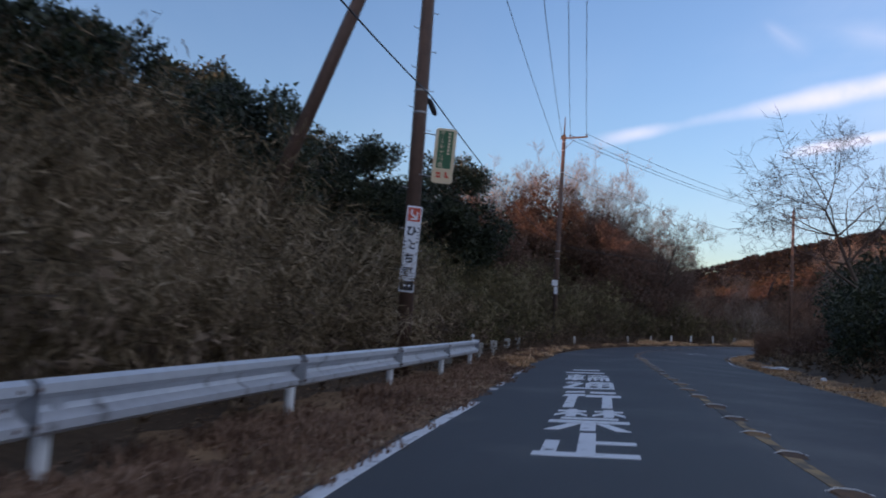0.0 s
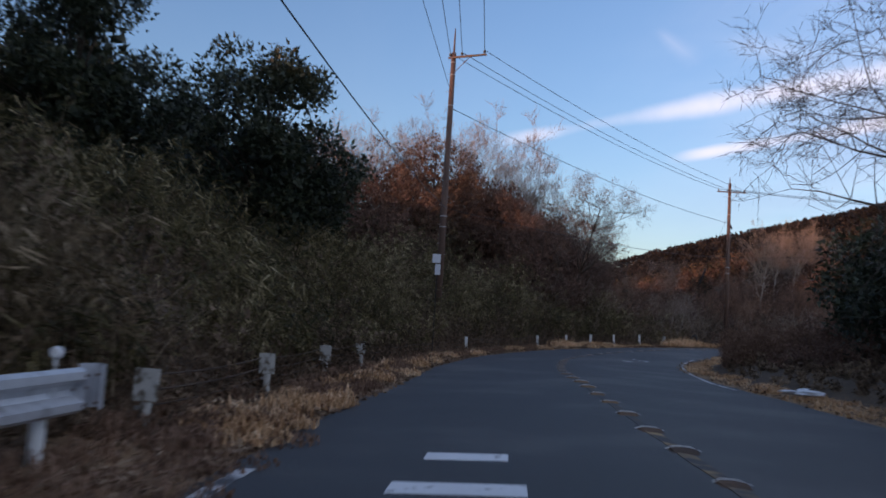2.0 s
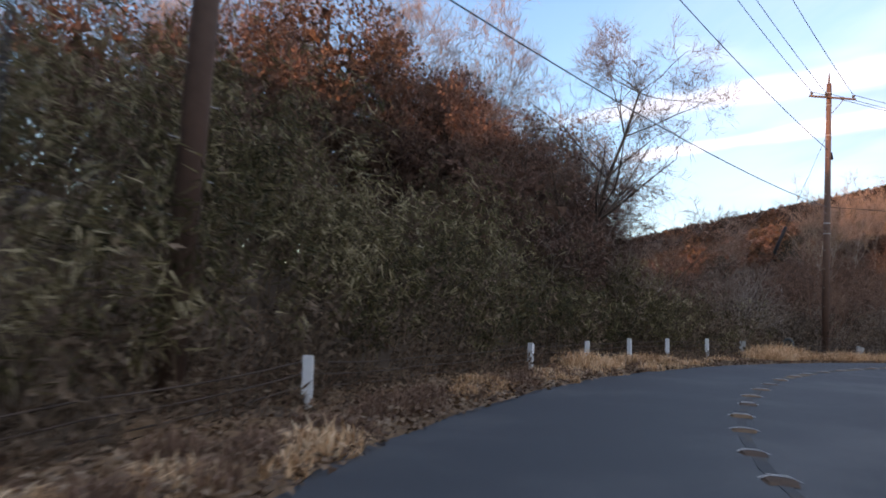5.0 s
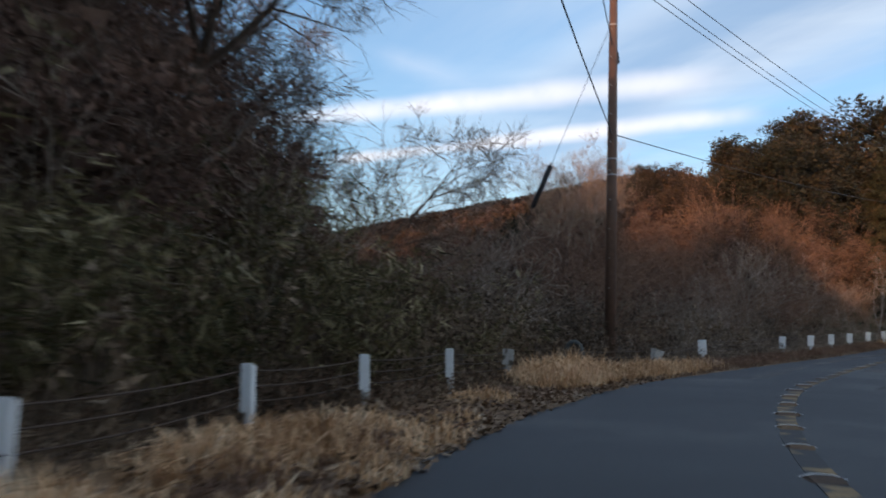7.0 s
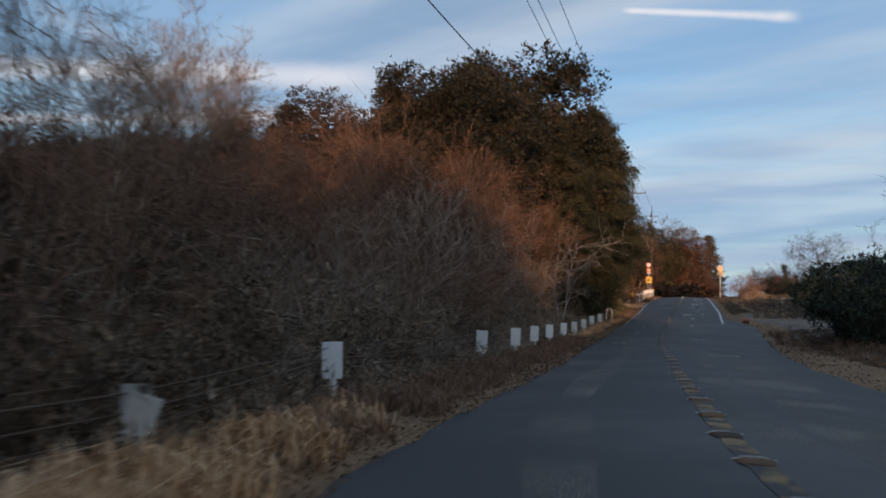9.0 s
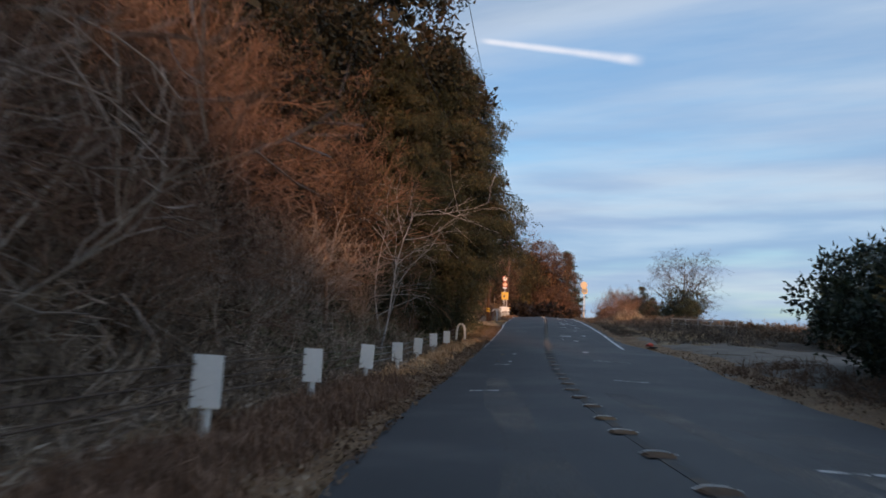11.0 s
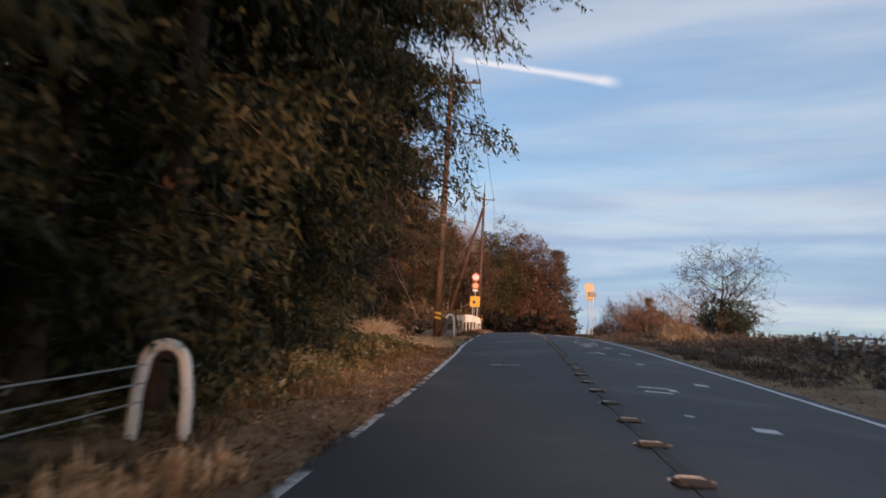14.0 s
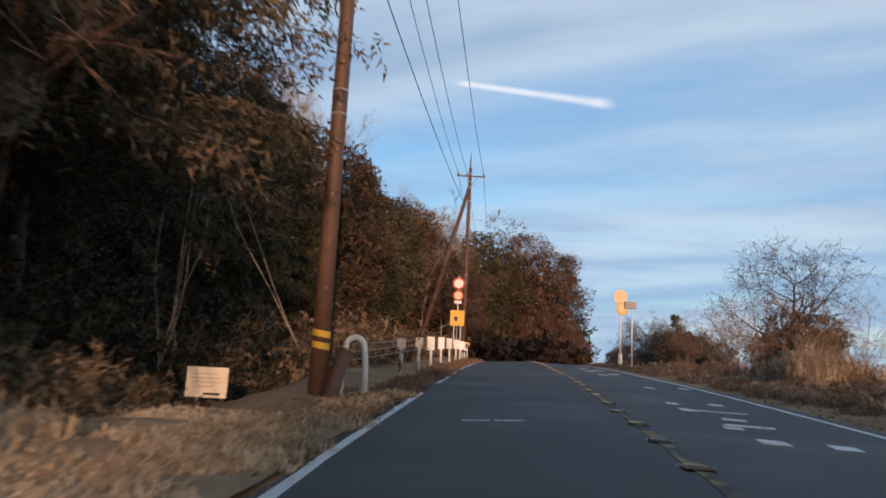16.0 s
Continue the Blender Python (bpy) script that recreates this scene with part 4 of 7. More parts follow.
def fence_post(m, plate, tall, wrap=False):
    root = thing("fence_post", m, "white rope-fence post with a white plate" if plate else "white rope-fence post with a narrow plate beside dry brush", "fence post", "rope fence posts")
    bm = bmesh.new()
    tube(bm, [(0, 0, -0.5), (0, 0, tall - 0.015), (0, 0, tall)], [0.055, 0.055, 0.035], 14)
    part("shaft", bm, POSTWHITE if plate or wrap else OLDPLATE, root, shade=True)
    if wrap:
        bm = bmesh.new()
        box(bm, -0.068, 0.068, -0.070, -0.057, tall - 0.48, tall + 0.02, 0.012)
        part("plate", bm, PLATE, root, "narrow white reflective plate")
    elif plate:
        bm = bmesh.new()
        box(bm, -0.15, 0.15, -0.072, -0.058, tall - 0.50, tall + 0.03, 0.012)
        part("plate", bm, PLATE, root, "white reflective plate")
    else:
        bm = bmesh.new()
        box(bm, -0.125, 0.125, -0.070, -0.057, tall - 0.31, tall + 0.02, 0.012)
        part("plate", bm, OLDPLATE, root, "grimy white reflective plate")
    for h in (0.06, 0.22, 0.38):
        bm = bmesh.new()
        box(bm, -0.112, -0.048, -0.022, 0.022, tall - h - 0.02, tall - h + 0.02, 0.004)
        part("rope_clamp", bm, BAND, root)


def ropes(stations, name, label, material=ROPE, slack=0.012):
    """Three steel ropes past the posts, a little slack between them."""
    for h in (0.06, 0.22, 0.38):
        pts = []
        for (a, la, ta), (b, lb, tb) in zip(stations, stations[1:]):
            for u in np.arange(0, 1, 0.2):
                sag = slack * 4 * u * (1 - u)
                pts.append(spot(a + (b - a) * u, la + (lb - la) * u + 0.10, ta + (tb - ta) * u - h - sag))
        a, la, ta = stations[-1]
        pts.append(spot(a, la + 0.10, ta - h))
        bm = bmesh.new()
        tube(bm, pts, 0.010, 6)
        tagged(part(name, bm, material, shade=True), label, "rope", "fence ropes")


def end_loop(s, l, tall, turn, material=POSTWHITE, label="white bent-pipe end loop of a rope fence"):
    root = thing("fence_end_loop", pose(*spot(s, l, -0.05), rz=heading(s) + turn), label, "fence end")
    bm = bmesh.new()
    pts = [(0, -0.26, -0.4), (0, -0.24, tall * 0.5)] + [(0, 0.18 * -math.cos(a) - 0.02, tall - 0.20 + 0.20 * math.sin(a)) for a in np.linspace(0.15, math.pi - 0.15, 11)] + [(0, 0.20, tall * 0.5), (0, 0.22, -0.4)]
    tube(bm, pts, 0.057, 14)
    part("pipe", bm, material, root, shade=True)


def build_fences():
    rng = random.Random(21)
    first = [(24.8, 3.5, 0.54), (29.6, 3.75, 0.54), (34.1, 3.9, 0.58), (38.6, 3.95, 0.60), (43.2, 3.9, 0.45), (47.7, 3.8, 0.45), (51.4, 3.7, 0.45), (55.0, 3.5, 0.62), (59.4, 3.7, 0.5), (64.2, 3.45, 0.62), (68.0, 3.55, 0.63), (71.1, 3.6, 0.70), (73.8, 3.6, 0.72), (76.8, 3.6, 0.75), (79.9, 3.75, 0.69)]
    second = [(83.2, 3.42, 0.66), (89.2, 3.35, 0.62), (94.3, 3.55, 0.80), (98.6, 3.3, 0.80), (103.3, 3.15, 0.82), (107.9, 3.05, 0.82), (112.4, 3.0, 0.82), (117.2, 3.0, 0.8), (122.2, 3.05, 0.78), (127.3, 3.1, 0.70), (132.0, 3.15, 0.66), (136.7, 3.15, 0.67), (141.5, 3.15, 0.64)]
    third = [(187.2, 2.95, 1.04), (191.8, 2.95, 1.08), (196.7, 2.95, 1.14), (201.7, 2.95, 1.18), (206.8, 2.95, 1.2), (211.8, 2.95, 1.2), (216.8, 2.95, 1.18), (221.6, 2.95, 1.15)]
    for run, plate in ((first, False), (second, True), (third, True)):
        for k, (s, l, t) in enumerate(run):
            if (run is second and k in (0, 3)) or (run is first and t <= 0.5):
                continue
            tilt = (rng.uniform(-3, 3), rng.uniform(-3, 3))
            base = 0.22 if run is third else 0.0
            m = pose(*spot(s, l, base), tilt[0], tilt[1], heading(s) + rng.uniform(-14, 14))
            fence_post(m, plate and k > 1, t - base, run is first and 40 < s < 78)
    # one post knocked over
    m = pose(*spot(88.9, 3.3, 0.0), 6, 16, heading(88.9) + 25)
    fence_post(m, False, 0.6)
    ropes(first, "fence_rope", "slack dark steel rope between white fence posts", OLDROPE, 0.05)
    ropes(second[:9], "fence_rope", "taut rusty steel rope of the roadside fence", OLDROPE)
    ropes(second[8:] + [(147.6, 3.05, 0.72)], "fence_rope", "taut pale steel rope of the roadside fence")
    ropes([(180.6, 2.95, 0.98)] + third, "fence_rope", "steel rope of the upper roadside fence")
    end_loop(83.0, 3.42, 0.90, 100, PIPE, "dark grey-green bent-pipe end loop of a rope fence")
    end_loop(147.9, 3.12, 0.88, 104)
    end_loop(180.3, 2.95, 1.10, 90)


build_fences()


def insulator(parent, m, inv=None):
    bm = bmesh.new()
    tube(bm, [(0, 0, 0), (0, 0, 0.05), (0, 0, 0.06), (0, 0, 0.10), (0, 0, 0.11), (0, 0, 0.17), (0, 0, 0.19)], [0.025, 0.03, 0.07, 0.05, 0.075, 0.045, 0.02], 10)
    part("insulator", bm, CERAMIC, parent, m=m, shade=True)


def utility_pole(x, y, base, top, arm_z, arm, arm_turn, label, rod=1.2, steps=True, lean=(0, 0), bands=False):
    """Brown steel pole with a cross arm from arm[0] to arm[1] metres along its turned x axis."""
    root = thing("utility_pole", pose(x, y, base, lean[0], lean[1], 0), label, "utility pole", "roadside utility poles")
    H = top - base
    bm = bmesh.new()
    tube(bm, [(0, 0, -0.8), (0, 0, H * 0.5), (0, 0, H - 0.02), (0, 0, H)], [0.175, 0.15, 0.115, 0.09], 20)
    part("shaft", bm, POLEMAT, root, shade=True)
    if rod:
        bm = bmesh.new()
        tube(bm, [(0, 0, H - 0.1), (0, 0, H + rod * 0.6), (0, 0, H + rod)], [0.05, 0.04, 0.02], 8)
        part("top_rod", bm, POLEMAT, root, shade=True)
    if arm:
        az = arm_z - base
        bm = bmesh.new()
        box(bm, arm[0], arm[1], -0.19, -0.11, az - 0.04, az + 0.05, 0.008)
        a_ob = part("cross_arm", bm, POLEMAT, root, "weathered steel cross arm", m=pose(0, 0, 0, 0, 0, arm_turn))
        bm = bmesh.new()
        far = arm[1] * 0.55
        tube(bm, [(far, -0.15, az), (0.1, -0.13, az - 0.75)], 0.018, 6)
        part("brace", bm, POLEMAT, a_ob)
        for u in (0.05, 0.36, 0.95):
            insulator(a_ob, pose(arm[0] + (arm[1] - arm[0]) * u, -0.15, az + 0.05))
    rng = random.Random(int(x))
    for h in (H - 0.5, H - 1.1, H - 2.6, 6.2, 5.7):
        if h < H:
            bm = bmesh.new()
            r = 0.175 - 0.06 * h / H + 0.012
            tube(bm, [(0, 0, h - 0.025), (0, 0, h + 0.025)], r, 20)
            part("steel_band", bm, BAND, root, shade=True)
    if steps:
        for k, h in enumerate(np.arange(2.2, H - 0.6, 0.45)):
            bm = bmesh.new()
            d = 1 if k % 2 else -1
            tube(bm, [(d * 0.10, 0, h), (d * 0.30, 0, h), (d * 0.30, 0, h + 0.03)], 0.009, 5)
            part("step_bolt", bm, BAND, root, m=pose(0, 0, 0, 0, 0, 35))
    if bands:
        for h in (1.10, 1.32):
            bm = bmesh.new()
            ring = []
            for k in range(25):
                a = 2 * math.pi * k / 24
                ring.append((0.172 * math.cos(a), 0.172 * math.sin(a), h + 0.03 * math.sin(a)))
            lo = [bm.verts.new((px, py, pz)) for px, py, pz in ring]
            hi = [bm.verts.new((px, py, pz + 0.12)) for px, py, pz in ring]
            for k in range(24):
                bm.faces.new((lo[k], lo[k + 1], hi[k + 1], hi[k]))
            part("warning_band", bm, SIGNYELLOW, root, "yellow warning band")
    return root


PA, PB, PC, PD, PE = Vector((7.25, 54.3, 0.6)), Vector((33.4, 79.5, 1.9)), Vector((91.0, 101.7, 5.4)), Vector((120.2, 111.9, 8.3)), Vector((161.6, 126.4, 12.2))
P0 = Vector((*spot(17.4, 4.08)[:2], 0.2))
utility_pole(P0.x, P0.y, P0.z, 14.2, 13.6, (-0.3, 3.5), 0, "brown steel utility pole with advertising plates on the bank", bands=False)
utility_pole(PA.x, PA.y, PA.z, 14.7, 14.40, (-0.20, 1.75), -32, "brown utility pole with a one-sided cross arm")
utility_pole(PB.x, PB.y, PB.z, 15.0, 14.25, (-1.05, 1.25), -8, "red-brown utility pole on the outside of the bend", rod=0.5)
utility_pole(PC.x, PC.y, PC.z, 20.6, 19.90, (-0.5, 1.3), -60, "brown utility pole half hidden by tall cedars")
utility_pole(PD.x, PD.y, PD.z, 21.9, 21.4, (-0.3, 1.5), -65, "brown utility pole with two yellow warning bands", bands=True)
utility_pole(PE.x, PE.y, PE.z, 26.6, 25.9, (-1.0, 1.1), -65, "red-brown utility pole with a strut on the crest")
utility_pole(212, 145, 15, 30, 29.2, (-1, 1), -65, "distant utility pole beyond the crest", steps=False)


def strut(top, foot, label):
    root = thing("strut_pole", Matrix.Translation(foot), label, "strut pole")
    bm = bmesh.new()
    d = Vector(top) - Vector(foot)
    tube(bm, [-d.normalized() * 0.8, d * 0.5, d], [0.17, 0.155, 0.13], 18)
    part("shaft", bm, POLEMAT, root, shade=True)
    bm = bmesh.new()
    tube(bm, [d * 0.985, d * 0.995], 0.16, 18)
    part("collar", bm, BAND, root, shade=True)


strut((P0.x - 0.1, P0.y - 0.1, 12.6), tuple(spot(17.0, 7.6, 2.6)), "slanting brown strut pole propping a utility pole")
strut((PE.x, PE.y, 25.2), (PE.x - 1.2, PE.y + 2.6, 14.2), "slanting strut pole behind the crest pole")
strut((PD.x + 0.20, PD.y - 0.42, 9.42), (PD.x - 0.12, PD.y - 0.18, 8.0), "short red-brown stub slanting up beside a utility pole")


def wire(a, b, sag, r=0.015, label="thin black overhead power wire"):
    a, b = Vector(a), Vector(b)
    pts = [a.lerp(b, u) - Vector((0, 0, sag * 4 * u * (1 - u))) for u in np.linspace(0, 1, 17)]
    bm = bmesh.new()
    tube(bm, pts, r, 5)
    tagged(part("overhead_wire", bm, CABLE, shade=True), label, "cable", "overhead wires")


def arm_ends(p, z, arm, turn):
    c, s = math.cos(radians(turn)), math.sin(radians(turn))
    return [Vector((p.x + c * (arm[0] + (arm[1] - arm[0]) * u) + s * 0.15, p.y + s * (arm[0] + (arm[1] - arm[0]) * u) - c * 0.15, z + 0.22)) for u in (0.05, 0.36, 0.95)]


def build_wires():
    e0 = [Vector((P0.x + d, P0.y, 13.82)) for d in (1.75, 2.84, 3.34)]
    ea = arm_ends(PA, 14.40, (-0.20, 1.75), -32)
    eb = arm_ends(PB, 14.25, (-1.05, 1.25), -8)
    ec = arm_ends(PC, 19.90, (-0.5, 1.3), -60)
    ed = arm_ends(PD, 21.4, (-0.3, 1.5), -65)
    ee = arm_ends(PE, 25.9, (-1.0, 1.1), -65)
    ef = arm_ends(Vector((212, 145, 15)), 29.2, (-1, 1), -65)
    eback = [v + Vector((-6.5, -38, -1.0)) for v in e0]
    for one, two in ((eback, e0), (e0, ea), (ea, eb), (eb, ec), (ec, ed), (ed, ee), (ee, ef)):
        for a, b in zip(one, two):
            wire(a, b, 0.2 + (a - b).length * 0.008)
    low = [Vector((P0.x + 0.2, P0.y + 0.1, 6.35)), Vector((PA.x + 0.1, PA.y, 7.2)), Vector((PB.x, PB.y, 8.9)), Vector((PC.x, PC.y, 16.4)), Vector((PD.x, PD.y, 18.6)), Vector((PE.x, PE.y, 23.2))]
    for a, b in zip(low, low[1:]):
        wire(a, b, 0.45, 0.016, "thick black overhead telephone cable")
    wire(low[0] + Vector((-6.4, -38, -0.6)), low[0], 0.9, 0.016, "thick black overhead telephone cable")
    wire(Vector((PA.x, PA.y, 12.7)), Vector((P0.x + 0.25, P0.y, 12.7)), 0.3, 0.012)
    wire(Vector((PA.x, PA.y, 12.0)), Vector((PB.x, PB.y, 11.7)), 0.5, 0.016, "thick black overhead telephone cable")
    # stay wire of the bend pole with its black guard
    foot = Vector((31.0, 83.1, 2.6))
    top = Vector((PB.x, PB.y, 12.6))
    wire(top, foot, 0.0, 0.009, "steel stay wire of a utility pole")
    d = (foot - top)
    at = lambda z: top + d * ((top.z - z) / (top.z - foot.z))
    bm = bmesh.new()
    tube(bm, [at(8.05), at(8.0), at(6.75), at(6.7)], [0.05, 0.085, 0.085, 0.05], 12)
    tagged(part("stay_guard", bm, RUBBER, shade=True), "black plastic guard tube on a stay wire", "stay guard")
    # splice boxes on the cables
    for p, z in ((P0, 6.25), (PB, 11.6)):
        bm = bmesh.new()
        tube(bm, [(0, 0, 0), (0.03, 0.03, -0.04), (0.16, 0.12, -0.28), (0.19, 0.14, -0.33)], [0.03, 0.065, 0.065, 0.03], 10)
        tagged(part("cable_clamp", bm, RUBBER, m=pose(p.x + 0.16, p.y + 0.02, z, 0, 0, 0), shade=True), "black cable anchor clamp on a pole", "cable clamp")


build_wires()


def lettering(text, size, m, material, parent, name="lettering", label="", bold=0.0):
    cu = bpy.data.curves.new(name, "FONT")
    cu.body, cu.size, cu.align_x, cu.align_y, cu.extrude, cu.offset = text, size, "CENTER", "CENTER", 0.002, bold
    ob = bpy.data.objects.new(name, cu)
    me = bpy.data.meshes.new_from_object(ob)
    bpy.data.objects.remove(ob)
    me.materials.clear()
    me.materials.append(material)
    return part(name, me, None, parent, label, m=m)


def plate(bm, w, h, d, corner):
    """A flat panel in x and z with cut corners, d thick towards -y."""
    pts = [(-w / 2 + corner, -h / 2), (w / 2 - corner, -h / 2), (w / 2, -h / 2 + corner), (w / 2, h / 2 - corner), (w / 2 - corner, h / 2), (-w / 2 + corner, h / 2), (-w / 2, h / 2 - corner), (-w / 2, -h / 2 + corner)]
    f = [bm.verts.new((x, -d, z)) for x, z in pts]
    b = [bm.verts.new((x, 0, z)) for x, z in pts]
    bm.faces.new(f)
    bm.faces.new(b[::-1])
    for k in range(8):
        bm.faces.new((f[k], f[(k + 1) % 8], b[(k + 1) % 8], b[k]))
    return bm


def slab(parent, name, material, x, z, w, h, y, d=0.003, label="", corner=0.004):
    bm = bmesh.new()
    plate(bm, w, h, d, corner)
    return part(name, bm, material, parent, label, m=pose(x, y, z))


def build_pole_signs():
    # tall white plate wrapped on the pole, facing the traffic
    turn = 4
    root = thing("pole_sign", pose(P0.x + 0.02, P0.y - 0.19, 2.85, 0, 2.2, turn), "white vertical sign plate with red arrow panel on a pole", "sign")
    slab(root, "backing", SIGNWHITE, 0, 0, 0.33, 1.88, 0.0, 0.012, corner=0.02)
    slab(root, "red_panel", SIGNRED, 0, 0.75, 0.27, 0.30, -0.013, label="red panel with a white arrow")
    slab(root, "black_panel", SIGNBLACK, 0, -0.80, 0.29, 0.20, -0.013, label="black panel")
    for x, z, w in ((-0.04, -0.80, 0.05), (0.06, -0.80, 0.05)):
        slab(root, "bar", SIGNWHITE, x, z, w, 0.05, -0.017)
    bm = bmesh.new()
    for q in (((-0.075, 0.11), (-0.035, 0.11), (-0.035, 0.0), (-0.075, -0.005)), ((-0.075, 0.0), (-0.04, 0.02), (0.085, -0.075), (0.055, -0.105)), ((0.05, 0.06), (0.085, 0.06), (0.085, -0.115), (0.05, -0.115)), ((-0.06, -0.115), (0.085, -0.115), (0.085, -0.08), (-0.06, -0.08))):
        vs = [bm.verts.new((x, 0, z)) for x, z in q]
        ws = [bm.verts.new((x, 0.003, z)) for x, z in q]
        bm.faces.new(vs)
        for k in range(4):
            bm.faces.new((vs[k], vs[(k + 1) % 4], ws[(k + 1) % 4], ws[k]))
    part("arrow", bm, SIGNWHITE, root, m=pose(0, -0.020, 0.75))
    for k, ch in enumerate("ひたち野"):
        lettering(ch, 0.235, pose(-0.02 + 0.004 * k, -0.016, 0.38 - 0.30 * k, 90), SIGNBLACK, root, "lettering", bold=0.0035 if ch == "野" else 0.008)
    for k in range(5):
        slab(root, "bar", SIGNBLACK, 0.125, 0.46 - 0.075 * k, 0.028, 0.045, -0.013)
    for k in range(9):
        slab(root, "bar", SIGNBLACK, -0.135, 0.15 - 0.085 * k, 0.024, 0.055, -0.013)
    # box sign on brackets
    root = thing("projecting_sign", pose(P0.x + 0.60, P0.y - 0.05, 4.95, 0, 2.0, 4), "cream projecting sign with green panel bracketed to a pole", "sign")
    bm = bmesh.new()
    plate(bm, 0.46, 1.22, 0.09, 0.05)
    part("panel", bm, SIGNCREAM, root)
    slab(root, "green_panel", SIGNGREEN, 0.0, 0.14, 0.32, 0.84, -0.092, label="green panel with pale writing")
    for k, ch in enumerate("オートキャンプ場"):
        lettering(ch if ch != "ー" else "|", 0.115, pose(-0.075, -0.098, 0.50 - 0.104 * k, 90), SIGNCREAM, root, "lettering")
    for k in range(7):
        slab(root, "bar", SIGNCREAM, 0.08, 0.50 - 0.075 * k, 0.055, 0.045, -0.096)
    for x, z, w, h in ((-0.09, -0.40, 0.10, 0.05), (-0.09, -0.47, 0.10, 0.05), (0.07, -0.42, 0.05, 0.12), (0.11, -0.46, 0.05, 0.06)):
        slab(root, "bar", SIGNRED, x, z, w, h, -0.093)
    for z in (0.45, -0.48):
        bm = bmesh.new()
        tube(bm, [(-0.50, -0.04, z + 0.02), (-0.22, -0.04, z)], 0.012, 6)
        part("bracket", bm, BAND, root)


build_pole_signs()


def build_small_signs():
    # white plate standing in the brush before the bend
    root = thing("marker_plate", pose(6.65, 49.9, 1.2, 0, 0, heading(50) + 4), "white marker plate on a post hidden in dark brush", "marker")
    bm = bmesh.new()
    tube(bm, [(0, 0, -1.0), (0, 0, 3.5)], 0.018, 8)
    part("post", bm, RUBBER, root)
    slab(root, "plate", SIGNWHITE, -0.05, 3.2, 0.34, 0.36, -0.035, 0.01, corner=0.02)
    slab(root, "plate", SIGNWHITE, 0.02, 2.75, 0.22, 0.44, -0.035, 0.01, corner=0.02)
    # low notice board by the field entrance
    root = thing("notice_board", pose(120.5, 114.7, 8.14, 0, 0, -66) @ Matrix.Diagonal((0.88, 1, 0.92, 1)), "pale low notice board at the edge of dark woods", "notice board")
    slab(root, "board", BOARD, 0, 0.62, 0.95, 0.66, -0.03, 0.02, corner=0.01)
    for k, (z, w) in enumerate(((0.80, 0.55), (0.71, 0.70), (0.62, 0.66), (0.53, 0.40))):
        slab(root, "bar", BAND, -0.03, z, w, 0.018, -0.051)
    slab(root, "bar", SIGNBLACK, 0.13, 0.37, 0.38, 0.05, -0.051)
    for x in (-0.38, 0.38):
        bm = bmesh.new()
        box(bm, x - 0.03, x + 0.03, -0.03, 0.03, -1.5, 0.9, 0.005)
        part("leg", bm, BARK, root)

    def round_sign(parent, x, z, r, rim, face, y=-0.06, turn=0):
        bm = bmesh.new()
        bmesh.ops.create_cone(bm, cap_ends=True, segments=32, radius1=r, radius2=r, depth=0.025)
        d = part("disc", bm, rim, parent, m=pose(x, y, z, 90, 0, turn))
        bm = bmesh.new()
        bmesh.ops.create_cone(bm, cap_ends=True, segments=32, radius1=r * 0.74, radius2=r * 0.74, depth=0.008)
        part("face", bm, face, d, m=pose(0, 0, 0.016))

    # red-ringed signs beside the crest pole
    x, y, z = spot(221.5, 3.55, 0.2)
    root = thing("traffic_sign", pose(x, y, z, 0, 0, -68), "two stacked red-ringed round traffic signs on a post", "traffic sign")
    bm = bmesh.new()
    tube(bm, [(0, 0, -0.5), (0, 0, 5.6)], 0.04, 10)
    part("post", bm, POSTWHITE, root, shade=True)
    round_sign(root, 0, 5.1, 0.42, SIGNRED, SIGNWHITE)
    round_sign(root, 0, 4.25, 0.36, SIGNRED, SIGNCREAM)
    slab(root, "sub_plate", SIGNWHITE, 0, 3.78, 0.5, 0.2, -0.04, 0.01)
    x, y, z = spot(220.0, 3.45, 0.2)
    root = thing("yellow_sign", pose(x, y, z, 0, 0, -68), "square yellow warning board on two posts", "warning sign")
    slab(root, "board", SIGNYELLOW, 0, 2.6, 0.95, 1.05, -0.04, 0.02, corner=0.03)
    slab(root, "mark", SIGNBLACK, -0.1, 2.55, 0.24, 0.3, -0.062)
    for dx in (-0.2, 0.25):
        bm = bmesh.new()
        tube(bm, [(dx, 0, -0.5), (dx, 0, 2.2)], 0.04, 8)
        part("post", bm, POSTWHITE, root, shade=True)
    # curve mirrors on the other side, discs coloured cream for the sun on them
    x, y, z = spot(221.3, -7.6, 0.0)
    root = thing("curve_mirror", pose(x, y, z, 0, 0, -60), "two orange-rimmed round traffic mirrors with sun-coloured cream faces on a white post", "traffic mirror")
    bm = bmesh.new()
    tube(bm, [(0, 0, -0.5), (0, 0, 5.0)], 0.05, 10)
    part("post", bm, POSTWHITE, root, shade=True)
    round_sign(root, -0.02, 4.75, 0.50, SIGNCREAM, SIGNCREAM)
    round_sign(root, 0.10, 3.95, 0.46, SIGNYELLOW, SIGNCREAM, turn=12)
    bm = bmesh.new()
    tube(bm, [(0, 0, 0), (0, 0, 0.9), (0, 0, 0.92)], [0.16, 0.14, 0.05], 12)
    part("sleeve", bm, POSTWHITE, root, shade=True)
    x, y, z = spot(214.0, -7.3, 0.0)
    root = thing("traffic_sign", pose(x, y, z, 0, 0, -60), "small boxy sign seen from behind on a post", "traffic sign")
    bm = bmesh.new()
